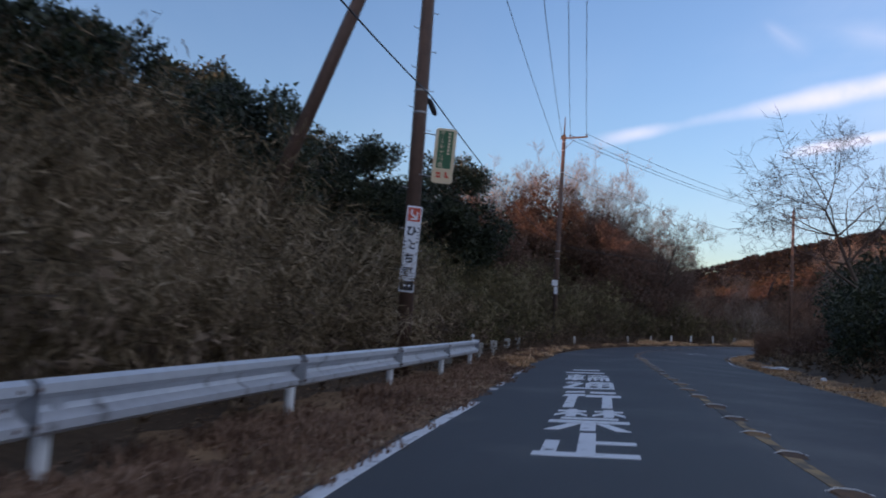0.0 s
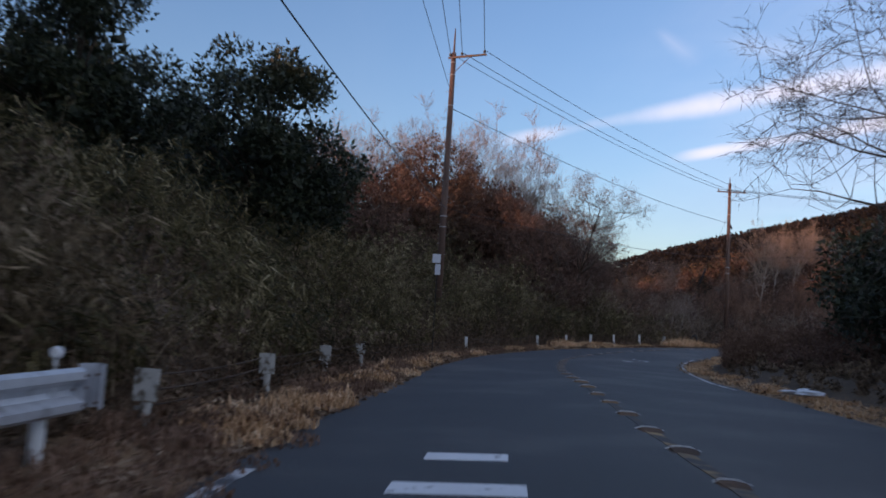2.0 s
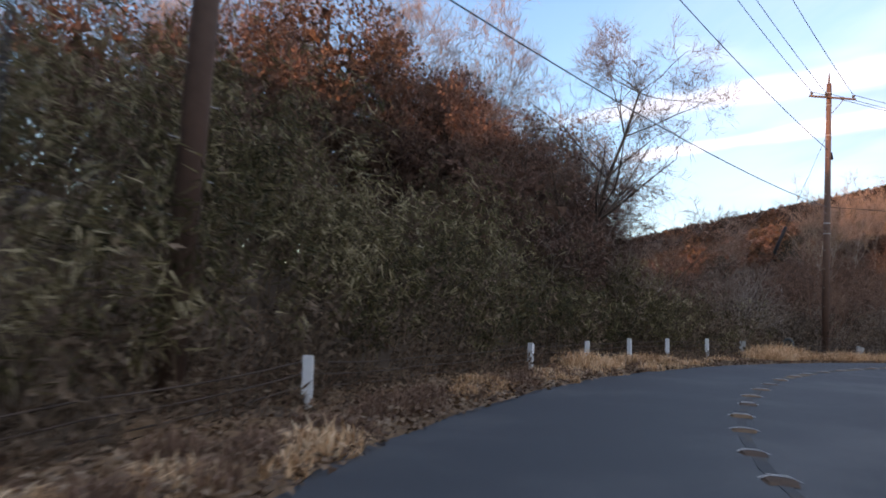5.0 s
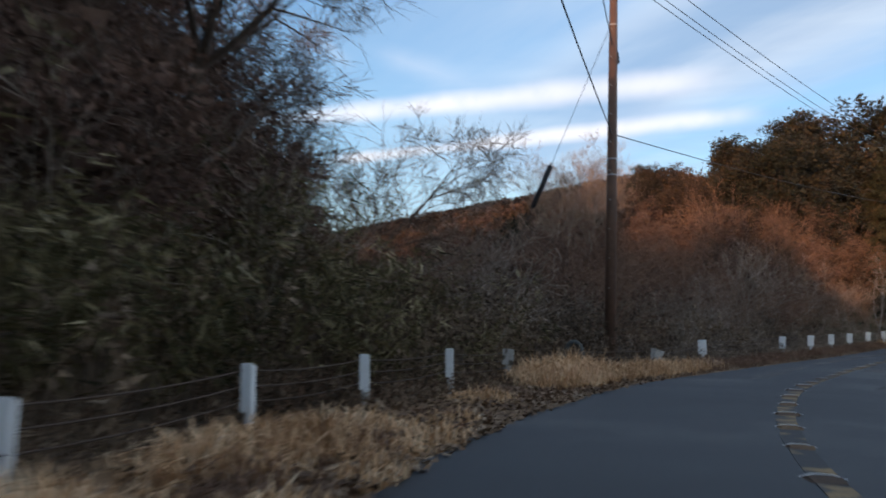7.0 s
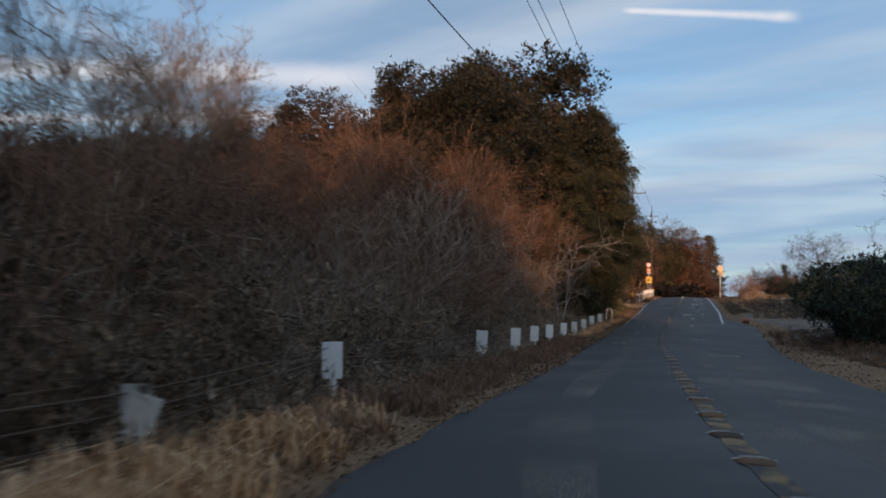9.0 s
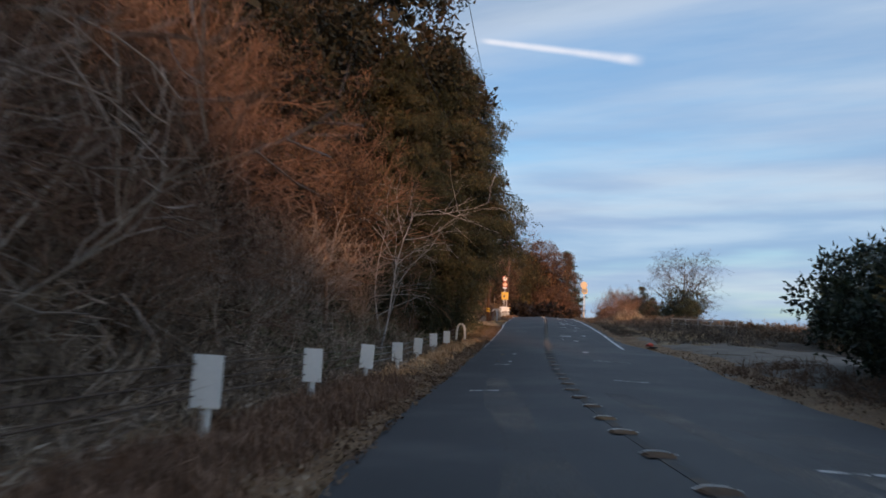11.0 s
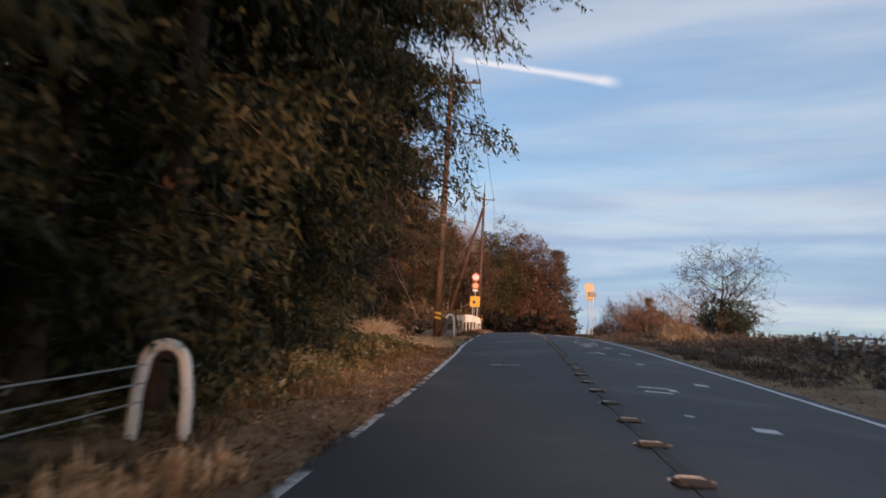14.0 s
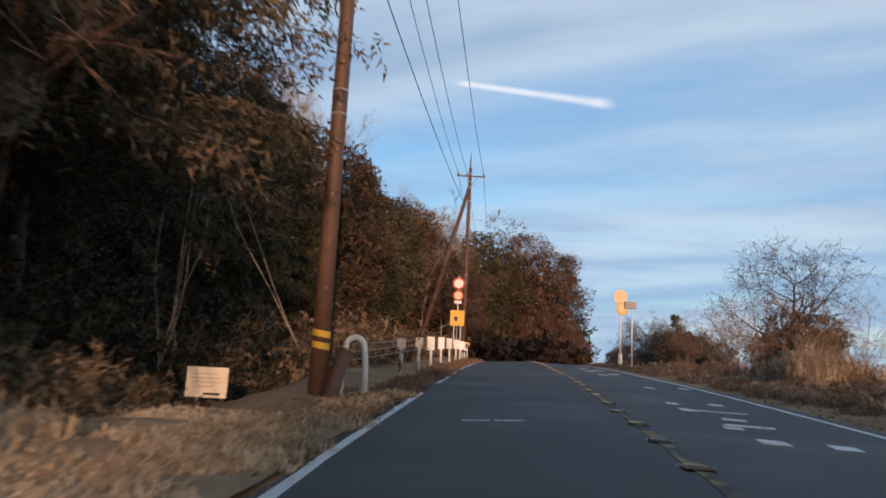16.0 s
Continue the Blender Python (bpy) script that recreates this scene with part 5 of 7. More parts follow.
    tube(bm, [(0, 0, -0.5), (0, 0, 4.0)], 0.035, 10)
    part("post", bm, POSTWHITE, root, shade=True)
    bm = bmesh.new()
    box(bm, -0.45, 0.25, -0.1, 0.1, 3.55, 3.95, 0.02)
    part("box", bm, CONCRETE, root)
    for s, l, col in ((226.0, 3.0, SIGNYELLOW), (223.4, 3.2, SIGNWHITE)):
        x, y, z = spot(s, l, 0.2)
        root = thing("roadside_marker", pose(x, y, z, 0, 0, -66), "short yellow roadside marker" if col is SIGNYELLOW else "short white roadside marker with a round head", "road marker")
        bm = bmesh.new()
        tube(bm, [(0, 0, -0.3), (0, 0, 0.9)], 0.04, 8)
        part("stem", bm, POSTWHITE, root)
        slab(root, "head", col, 0, 0.95, 0.34, 0.30, -0.045, 0.02, corner=0.08)
    # far white rail fence by the open ground on the right
    root = thing("rail_fence", pose(118.1, 92.3, float(ground_z(118.1, 92.3)), 0, 0, -66), "low weathered grey rail fence beside open ground", "fence")
    for k in range(6):
        bm = bmesh.new()
        box(bm, -2.6 + k - 0.05, -2.6 + k + 0.05, -0.05, 0.05, -0.3, 0.95, 0.01)
        part("post", bm, CONCRETE, root)
    for h in (0.45, 0.85):
        bm = bmesh.new()
        box(bm, -2.75, 2.55, -0.09, -0.05, h, h + 0.09, 0.008)
        part("rail", bm, CONCRETE, root)
    # red and dark rubbish at the edge of the lay-by
    root = thing("red_bag", pose(*spot(149.7, -7.0, 0.0), 0, 0, 30), "crumpled red bag lying at the road edge", "litter")
    bm = bmesh.new()
    bmesh.ops.create_icosphere(bm, subdivisions=3, radius=0.2)
    for v in bm.verts:
        v.co *= 0.8 + 0.5 * abs(noise.noise(v.co * 6))
        v.co.z = max(-0.04, v.co.z * 0.8)
    part("bag", bm, SIGNRED, root)
    root = thing("drain_cover", pose(*spot(147.5, -6.9, 0.02), 0, 0, heading(147)), "row of dark slotted drain covers at the road edge", "drain")
    for k in range(4):
        bm = bmesh.new()
        box(bm, -0.2, 0.2, k * 0.5, k * 0.5 + 0.46, 0.0, 0.05, 0.01)
        part("slab", bm, CONCRETE if k % 2 else RUBBER, root)


build_small_signs()


def snow_patch(s, l, w, d, seed):
    rng = random.Random(seed)
    bm = bmesh.new()
    bmesh.ops.create_icosphere(bm, subdivisions=3, radius=1.0)
    for v in bm.verts:
        k = 0.75 + 0.6 * noise.noise(v.co * 1.7 + Vector((seed, 0, 0)))
        v.co = Vector((v.co.x * w * k, v.co.y * d * k, max(-0.03, v.co.z * 0.07 + 0.03 * noise.noise(v.co * 3))))
    x, y, _ = spot(s, l)
    tagged(part("snow_patch", bm, SNOW, m=pose(x, y, spot(s, l)[2] + 0.06, 0, 0, rng.uniform(0, 90)), shade=True), "thin patch of old snow on brown verge", "snow")


snow_patch(38.4, -7.5, 0.85, 0.5, 3)
snow_patch(39.8, -8.0, 0.6, 0.35, 5)
snow_patch(29.0, -7.2, 0.12, 0.1, 7)


# ---------------------------------------------------------------- plants
def unit(v):
    return v / np.maximum(np.linalg.norm(v, axis=-1, keepdims=True), 1e-9)


def leaf_faces(rng, base, way, length, width, flat=0.0):
    """Narrow three-cornered leaves from base along way. flat: how much their faces look upwards."""
    n = len(base)
    way = unit(way)
    side = unit(np.cross(way, unit(rng.normal(size=(n, 3)) + np.array([0, 0, flat]))))
    length, width = np.broadcast_to(length, n)[:, None], np.broadcast_to(width, n)[:, None]
    foot = base + way * length * 0.2
    v = np.stack([foot - side * width * 0.5, foot + side * width * 0.5, base + way * length], 1).reshape(-1, 3)
    return v, np.arange(3 * n).reshape(n, 3)


def segments_mesh(a, b, ra, rb, sides):
    """Tapered prisms from a to b."""
    n = len(a)
    d = unit(b - a)
    ref = np.where(np.abs(d[:, 2:3]) > 0.9, np.array([[1.0, 0, 0]]), np.array([[0, 0, 1.0]]))
    u = unit(np.cross(d, ref))
    w = np.cross(d, u)
    ang = 2 * math.pi * np.arange(sides) / sides
    ring = u[:, None] * np.cos(ang)[None, :, None] + w[:, None] * np.sin(ang)[None, :, None]
    v = np.concatenate([a[:, None] + ring * ra[:, None, None], b[:, None] + ring * rb[:, None, None]], 1).reshape(-1, 3)
    k = np.arange(sides)
    one = np.stack([k, (k + 1) % sides, (k + 1) % sides + sides, k + sides], 1)
    f = (one[None] + (np.arange(n) * 2 * sides)[:, None, None]).reshape(-1, 4)
    return v, f


def grow(rng, height, radius, levels, kids, reach=0.62, spread=48, up=0.25, wobble=0.16, first=0.25, lean=(0, 0), stems=1, fork=0.0):
    """Branches of a tree: rows of start, end, radii and level, and the tips."""
    rows, tips = [], []
    todo = []
    for k in range(stems):
        tilt = rng.normal(size=2) * fork
        todo.append((np.array([rng.normal() * 0.15 * (stems > 1), rng.normal() * 0.15 * (stems > 1), -0.3]), unit(np.array([lean[0] + tilt[0], lean[1] + tilt[1], 1.0])), height * rng.uniform(0.8, 1.0), radius * (1.0 if stems == 1 else rng.uniform(0.6, 1)), 0))
    while todo:
        p, d, length, r, level = todo.pop()
        n = 6 if level == 0 else 5 if level == 1 else 3
        stops = []
        for k in range(n):
            d = unit(d + rng.normal(size=3) * wobble * (0.6 if level == 0 else 1.0) + np.array([0, 0, up * (0.3 if level else 0.05)]))
            q = p + d * length / n
            r0, r1 = r * (1 - 0.75 * k / n), r * (1 - 0.75 * (k + 1) / n)
            rows.append((*p, *q, r0, r1, level))
            stops.append((q, d, r1, (k + 1) / n))
            p = q
        if level >= levels:
            tips.append((p, d))
            continue
        m = kids[level]
        for k in range(m):
            f = first + (1 - first) * (k + rng.uniform(0, 1)) / m if level == 0 else 0.25 + 0.75 * (k + rng.uniform(0, 1)) / m
            q, e, rr, _ = stops[min(n - 1, int(f * n))]
            away = unit(np.cross(e, rng.normal(size=3)))
            a = radians(spread + rng.normal() * 14)
            side = unit(e * math.cos(a) + away * math.sin(a))
            todo.append((q, side, length * reach * rng.uniform(0.6, 1.1) * (1.15 - 0.5 * f), max(rr * 0.62, 0.004), level + 1))
    return np.array(rows), tips


def wood(rows, name, material, parent, lo, hi, sides, least=0.004):
    pick = rows[(rows[:, 8] >= lo) & (rows[:, 8] <= hi)]
    if not len(pick):
        return
    v, f = segments_mesh(pick[:, :3], pick[:, 3:6], np.maximum(pick[:, 6], least), np.maximum(pick[:, 7], least * 0.7), sides)
    part(name, to_mesh(name, v, f, material, shade=True), None, parent)


def bare_tree(seed, m, label, height=7.0, radius=0.14, levels=3, kids=(9, 7, 6), spread=46, up=0.2, bark=BARK, twig=TWIG, stems=1, fork=0.0, first=0.25, least=0.007, name="bare_tree", group="", reach=0.62, fine=5, long=0.55, hang=0.0, wobble=0.16):
    """A leafless tree; fine: slender twigs on each of the last branches."""
    rng = np.random.default_rng(seed)
    root = thing(name, m, label, "tree" if name.endswith("tree") else "shrub", group)
    rows, tips = grow(rng, height, radius, levels, kids, spread=spread, up=up, stems=stems, fork=fork, first=first, reach=reach, wobble=wobble)
    wood(rows, "trunk", bark, root, 0, 1, 5, 0.010)
    pick = rows[rows[:, 8] >= 2]
    v1, f1 = segments_mesh(pick[:, :3], pick[:, 3:6], np.maximum(pick[:, 6], least), np.maximum(pick[:, 7], least * 0.7), 3)
    last = rows[rows[:, 8] >= levels]
    n = len(last) * fine // 3
    which = rng.integers(0, len(last), n)
    a, b = last[which, :3], last[which, 3:6]
    base = a + (b - a) * rng.uniform(0, 1, (n, 1))
    way = unit(b - a) + rng.normal(size=(n, 3)) * 0.55 + np.array([0, 0, up * 0.6 - hang])
    v2, f2 = leaf_faces(rng, base, way, long * rng.uniform(0.5, 1.4, n), least * 1.7)
    part("crown", to_mesh("crown", np.vstack([v1, v2]), [f1, f2 + len(v1)], twig), None, root)
    return root


def leafy_tree(seed, m, label, leaf, height=8.0, wide=3.2, lobes=46, tufts=22, leaves=9, size=(0.24, 0.11), low=0.12, lobe=(0.7, 1.15), name="evergreen_tree", group="", bark=BARK, radius=0.17, ragged=0.5, fill=500, twigs=0, twig=TWIG, tuft=0.16):
    """A dense crown of lobes, each of many small leaf tufts, round a trunk and limbs; low: where the crown begins; twigs: bare twigs a lobe."""
    rng = np.random.default_rng(seed)
    root = thing(name, m, label, "tree" if name.endswith("tree") else "shrub", group)
    z0, z1 = height * low, height
    mid, half = (z0 + z1) / 2, (z1 - z0) / 2
    rows = []
    p = np.array([0, 0, -0.4])
    for k in range(6):
        q = np.array([rng.normal() * 0.12, rng.normal() * 0.12, height * 0.85 * (k + 1) / 6])
        rows.append((*p, *q, radius * (1 - 0.13 * k), radius * (1 - 0.13 * (k + 1)), 0))
        p = q
    d = unit(rng.normal(size=(lobes, 3)))
    shell = rng.uniform(0.5, 1.0, (lobes, 1)) ** 0.5
    u = d[:, 2]
    girth = wide * (0.78 + 0.22 * np.sin(np.arctan2(d[:, 1], d[:, 0]) * 2 + seed)) * np.where(u > 0, 1.0, 1.0 - 0.25 * u * u)
    c = np.stack([d[:, 0] * girth, d[:, 1] * girth, d[:, 2] * half * 0.92], 1) * shell
    c[:, 2] += mid
    c += rng.normal(size=c.shape) * ragged * 0.4
    size_of = rng.uniform(*lobe, lobes)
    for k in range(0, lobes, 2):
        a = np.array([0, 0, max(0.3, c[k, 2] * 0.6)])
        m1 = a + (c[k] - a) * 0.5 + np.array([0, 0, 0.2])
        r = radius * 0.3
        rows += [(*a, *m1, r, r * 0.7, 1), (*m1, *c[k], r * 0.7, r * 0.25, 1)]
    wood(np.array(rows), "trunk", bark, root, 0, 1, 5, 0.01)
    heart = np.array([0, 0, mid])
    nt = lobes * tufts
    which = np.repeat(np.arange(lobes), tufts)
    out = unit(rng.normal(size=(nt, 3)) + 0.6 * unit(c - heart)[which])
    spots = c[which] + out * (size_of[which] * rng.uniform(0.4, 1.12, nt) ** 0.6)[:, None] * np.array([1, 1, 0.8])
    n = nt * leaves
    base = np.repeat(spots, leaves, 0) + rng.normal(size=(n, 3)) * tuft
    way = np.repeat(out, leaves, 0) * 0.6 + rng.normal(size=(n, 3)) * 0.6 + np.array([0, 0, 0.1])
    k = rng.uniform(0.6, 1.4, n)
    v, f = leaf_faces(rng, base, way, size[0] * k, size[1] * k, 0.8)
    g = unit(rng.normal(size=(fill, 3))) * rng.uniform(0.1, 0.66, (fill, 1)) * np.array([wide, wide, half]) + heart
    v2, f2 = leaf_faces(rng, g, rng.normal(size=(fill, 3)), wide * 0.16, wide * 0.10)
    v, f, index = np.vstack([v, v2]), np.vstack([f, f2 + len(v)]), np.zeros(len(f) + len(f2))
    if twigs:
        n = lobes * twigs
        which = np.repeat(np.arange(lobes), twigs)
        out = unit(rng.normal(size=(n, 3)) + 0.7 * unit(c - heart)[which] + np.array([0, 0, 0.35]))
        base = c[which] + out * (size_of[which] * rng.uniform(0.2, 0.9, n))[:, None]
        v3, f3 = leaf_faces(rng, base, out + rng.normal(size=(n, 3)) * 0.25, size_of[which] * rng.uniform(0.4, 1.0, n), 0.022)
        v, f, index = np.vstack([v, v3]), np.vstack([f, f3 + len(v)]), np.concatenate([index, np.ones(n)])
    part("crown", to_mesh("crown", v, f, [leaf, twig], index), None, root)
    return root


def conifer(seed, m, label, leaf, height=14.0, radius=0.2, wide=3.4, tiers=34, per=9, sprigs=26, size=(0.42, 0.075), droop=0.9, low=0.06, name="cedar_tree", group="", bend=0.35, sprays=6, belly=0.02, core=0, even=0.55, skirt=(0.0, 0.25, 0.5)):
    """A cedar or cypress: straight trunk, drooping boughs hung with tufts of narrow sprays."""
    rng = np.random.default_rng(seed)
    root = thing(name, m, label, "tree", group)
    girth = lambda u: wide * np.minimum(1, (1 - u) / (1 - belly)) ** 0.65 * (skirt[2] + (1 - skirt[2]) * smooth(u, skirt[0], skirt[1]))
    trunk = []
    p = np.array([0, 0, -0.4])
    for k in range(10):
        q = np.array([rng.normal() * 0.06, rng.normal() * 0.06, height * (k + 1) / 10])
        trunk.append((*p, *q, radius * (1 - 0.09 * k), radius * (1 - 0.09 * (k + 1)), 0))
        p = q
    boughs, base, way = [], [], []
    for t in range(tiers):
        u = low + (1 - low) * (t + rng.uniform(0, 1)) / tiers
        z = height * u
        full = float(girth(u))
        for _ in range(per):
            a = rng.uniform(0, 2 * math.pi)
            length = full * rng.uniform(even, 1.10) + 0.25
            d = np.array([math.cos(a), math.sin(a), 0.25])
            q = np.array([0, 0, z])
            n = 4
            for k in range(n):
                d = unit(d + np.array([0, 0, -bend * 0.35]) + rng.normal(size=3) * 0.08)
                e = q + d * length / n
                boughs.append((*q, *e, 0.03 * (1 - 0.2 * k), 0.03 * (1 - 0.2 * (k + 1)), 1))
                c = max(2, int(sprigs * (0.35 + 0.3 * k) * length / (wide * 0.8)))
                g = q + (e - q) * rng.uniform(0, 1, (c, 1)) + rng.normal(size=(c, 3)) * np.array([0.16, 0.16, 0.10])
                w = unit(d * 0.7 + rng.normal(size=(c, 3)) * 0.45 + np.array([0, 0, -droop]))
                g = np.repeat(g, sprays, 0)
                w = np.repeat(w, sprays, 0)
                along = np.tile(np.linspace(0, 0.055 * sprays, sprays), c)[:, None]
                base.append(g + w * along)
                way.append(w + rng.normal(size=w.shape) * 0.75)
                q = e
    wood(np.array(trunk + boughs), "trunk", BARK, root, 0, 1, 4, 0.008)
    base, way = np.vstack(base), np.vstack(way)
    k = rng.uniform(0.6, 1.3, len(base))
    v, f = leaf_faces(rng, base, way, size[0] * k, size[1] * k)
    if core:
        # dense inner foliage
        u = rng.uniform(low, 0.97, core)
        a, q = rng.uniform(0, 2 * math.pi, core), np.sqrt(rng.uniform(0.05, 1.0, core)) * 0.70
        full = girth(u)
        inner = np.stack([np.cos(a) * q * full, np.sin(a) * q * full, u * height - 0.5], 1)
        v2, f2 = leaf_faces(rng, inner, rng.normal(size=(core, 3)) + np.array([0, 0, -0.8]), 0.24 * rng.uniform(0.6, 1.3, core), 0.09)
        v, f = np.vstack([v, v2]), np.vstack([f, f2 + len(v)])
    part("crown", to_mesh("crown", v, f, leaf), None, root)
    return root


def stand(x, y, turn=0.0, k=1.0, sink=0.1, tilt=(0, 0), kz=None):
    """A place on the ground for a plant."""
    return pose(x, y, float(ground_z(x, y)) - sink, tilt[0], tilt[1], turn) @ Matrix.Diagonal((k, k, kz or k, 1))


def on(s, l, turn=0.0, k=1.0, sink=0.1, tilt=(0, 0), kz=None):
    x, y, _ = spot(s, l)
    return stand(float(x), float(y), turn, k, sink, tilt, kz)


def again(ob, m):
    """A copy whose size is that of m alone."""
    return copy_thing(ob, m @ Matrix.Diagonal((*(1 / k for k in ob.scale), 1)))


EG, HB, RB, BT, GT = "evergreens of the west hill", "trees of the wooded slope", "bare shrubs along the fence", "brown trees by the bend", "bare trees by the bend"
rng = random.Random(77)

# west hill: dark evergreens over the thicket
ever = [leafy_tree(1, on(42.5, 8.5, 20, 0.92), "dense dark evergreen tree above the roadside thicket", EVERGREEN, 8.3, 3.5, 78, 34, 9, (0.22, 0.11), lobe=(0.6, 0.95), ragged=0.35, group=EG),
        leafy_tree(2, on(33, 15, 60, 1.0, 1.9), "dense dark evergreen tree on the hill", EVERGREEN, 5.7, 3.0, 58, 30, 8, (0.25, 0.13), lobe=(0.65, 1.0), ragged=0.35, group=EG),
        leafy_tree(3, on(20, 14, 200, 0.76), "spreading dark evergreen tree on the hill", EVERGREEN, 6.4, 3.9, 58, 30, 8, (0.25, 0.13), lobe=(0.65, 1.0), ragged=0.35, group=EG)]
for s, l, k in ((48, 9.2, 0.8), (46, 13, 0.9), (27, 12.5, 0.8), (35, 11.5, 0.78), (15, 12, 0.72), (9, 13, 0.62), (2, 12.5, 0.6), (21, 11.5, 0.60), (24, 13.5, 0.66), (27, 20, 0.74), (37, 20, 1.0), (14, 20, 0.95), (-6, 15, 1.0), (6, 21, 1.0), (48, 21, 1.0), (54, 13, 0.75), (57, 22, 0.9)):
    again(rng.choice(ever), on(s + rng.uniform(-1, 1), l + rng.uniform(-0.7, 0.7), rng.uniform(0, 360), k * rng.uniform(0.92, 1.08)))

# unseen trees added out west, to shade the far straight from low sun
for s, l, k in ((-9, 35, 1.05), (-5, 33, 1.1), (-1, 36, 1.1), (3, 34, 1.1), (7, 37, 1.05), (12, 34, 0.85), (5, 40, 1.1)):
    again(ever[0], on(s, l, rng.uniform(0, 360), k))

# trees round the outside of the bend
brown = [leafy_tree(11, stand(9.0, 79.0, 0, 0.98), "tall rounded tree holding dry red-brown leaves", BROWNLEAF, 15.5, 5.2, 84, 24, 8, (0.22, 0.10), lobe=(0.9, 1.5), radius=0.25, low=0.03, name="brown_tree", group=BT, fill=700, twigs=60),
         leafy_tree(12, stand(24.4, 90.0, 0, 0.9), "low dome of dry brown foliage and twigs", BROWNTWIG, 8.2, 4.3, 60, 26, 7, (0.23, 0.095), low=0.02, name="brown_tree", group=BT, twigs=70)]
for x, y, k, kz in ((18.5, 85.5, 1.0, 1.17), (22.0, 86.0, 0.95, 1.07), (14.7, 79.5, 0.9, 1.12), (13.0, 80.5, 1.0, 1.3), (3.0, 83.0, 1.0, 1.3), (6.0, 74.0, 0.85, 1.0), (13.5, 90.0, 1.1, 1.35), (18, 92, 1.1, 1.2), (18.6, 77.5, 0.8, 0.78), (21.8, 78.4, 0.62, 0.54), (15.8, 77.0, 0.9, 0.95), (0.0, 76.0, 1.0, 1.1)):
    again(brown[1], stand(x, y, rng.uniform(0, 360), k, kz=kz * 1.12))
again(brown[1], stand(16.6, 73.6, 70, 0.76, kz=0.90))
again(brown[0], stand(13.0, 82.5, 40, 0.82))
again(brown[0], stand(5.8, 80.5, 140, 0.9))
greytree = [bare_tree(21, stand(20.5, 90, 0, 0.9), "upright bare grey tree with dense fine twigs", 11.5, 0.14, 3, (15, 9, 6), 44, 0.34, PALEBARK, GREYTWIG, group=GT, reach=0.58, least=0.009, fine=7, long=0.65),
            bare_tree(22, stand(22.4, 82.6, 50, 0.85), "wide bare tree leaning over the roadside", 10.0, 0.22, 3, (18, 10, 7), 58, 0.06, BARK, TWIG, group=GT, reach=0.60, least=0.012, fine=7, long=0.6, hang=0.15, wobble=0.11)]
for x, y, k in ((14, 86, 1.08), (17.7, 85.5, 0.98), (21.5, 92, 0.75), (11, 86, 1.05), (6, 84, 0.98), (1, 80, 0.85), (18, 91, 1.0), (3, 86, 1.0)):
    again(greytree[0], stand(x, y, rng.uniform(0, 360), k * rng.uniform(1.06, 1.14)))
again(greytree[1], stand(17.5, 79, 200, 0.85))
# tall ones behind the rise at the foot of the wooded slope
for x, y, top in ((49.5, 101.5, 14.2), (52, 102.5, 14.6), (54, 105, 15.2), (55.5, 104, 14.6), (58, 107.5, 15.3), (60.5, 109.5, 15.6), (51, 106, 15.0), (47, 100, 13.6)):
    again(greytree[0], stand(x, y, rng.uniform(0, 360), (top - float(ground_z(x, y))) / 13.6))

bare_tree(231, stand(18.7, 74.6, 0, 1.0, tilt=(24, 16)), "wide bare tree with long arching limbs leaning over the bend", 10.6, 0.14, 3, (22, 9, 7), 58, 0.16, BARK, TWIG, group=GT, reach=0.48, least=0.007, fine=5, long=0.6, hang=0.05, wobble=0.13)
bare_tree(24, stand(24.6, 80.2, 0, 1.0, tilt=(10, 20)), "small leaning bare tree with fine crooked twigs beside the bend", 6.6, 0.075, 3, (13, 8, 6), 50, 0.10, BARK, GREYTWIG, group=GT, reach=0.48, least=0.009, fine=5, long=0.45)

# right side of the first straight
bare_tree(323, stand(18.5, 33.6, 0, 1.0, tilt=(0, -22)), "wide bare tree with fine spreading twigs on a roadside bank", 9.0, 0.16, 3, (15, 9, 7), 60, 0.10, BARK, DARKTWIG, first=0.42, reach=0.62, least=0.0075, fine=5, long=0.5, hang=0.1, wobble=0.10)
bushes = [leafy_tree(32, on(33, -9.8, 0, 1), "dark evergreen bush at the inside of the bend", EVERGREEN, 3.4, 2.0, 34, 20, 8, (0.18, 0.085), low=0.0, lobe=(0.45, 0.8), name="evergreen_shrub", group="dark evergreen bushes", radius=0.08, fill=250, ragged=0.3, tuft=0.10)]
for s, l, k in ((28, -10.8, 1.05), (23.5, -10.2, 1.0), (38.5, -11.5, 1.0), (31, -13.5, 1.2), (18, -11, 1.1), (44, -14, 1.0), (26, -15, 1.3), (12, -11.5, 1.0), (35, -13, 1.1), (48, -13.6, 1.55), (52.5, -14.6, 1.5), (44, -15.5, 1.7), (57, -16.5, 1.4)):
    again(bushes[0], on(s, l, rng.uniform(0, 360), k))

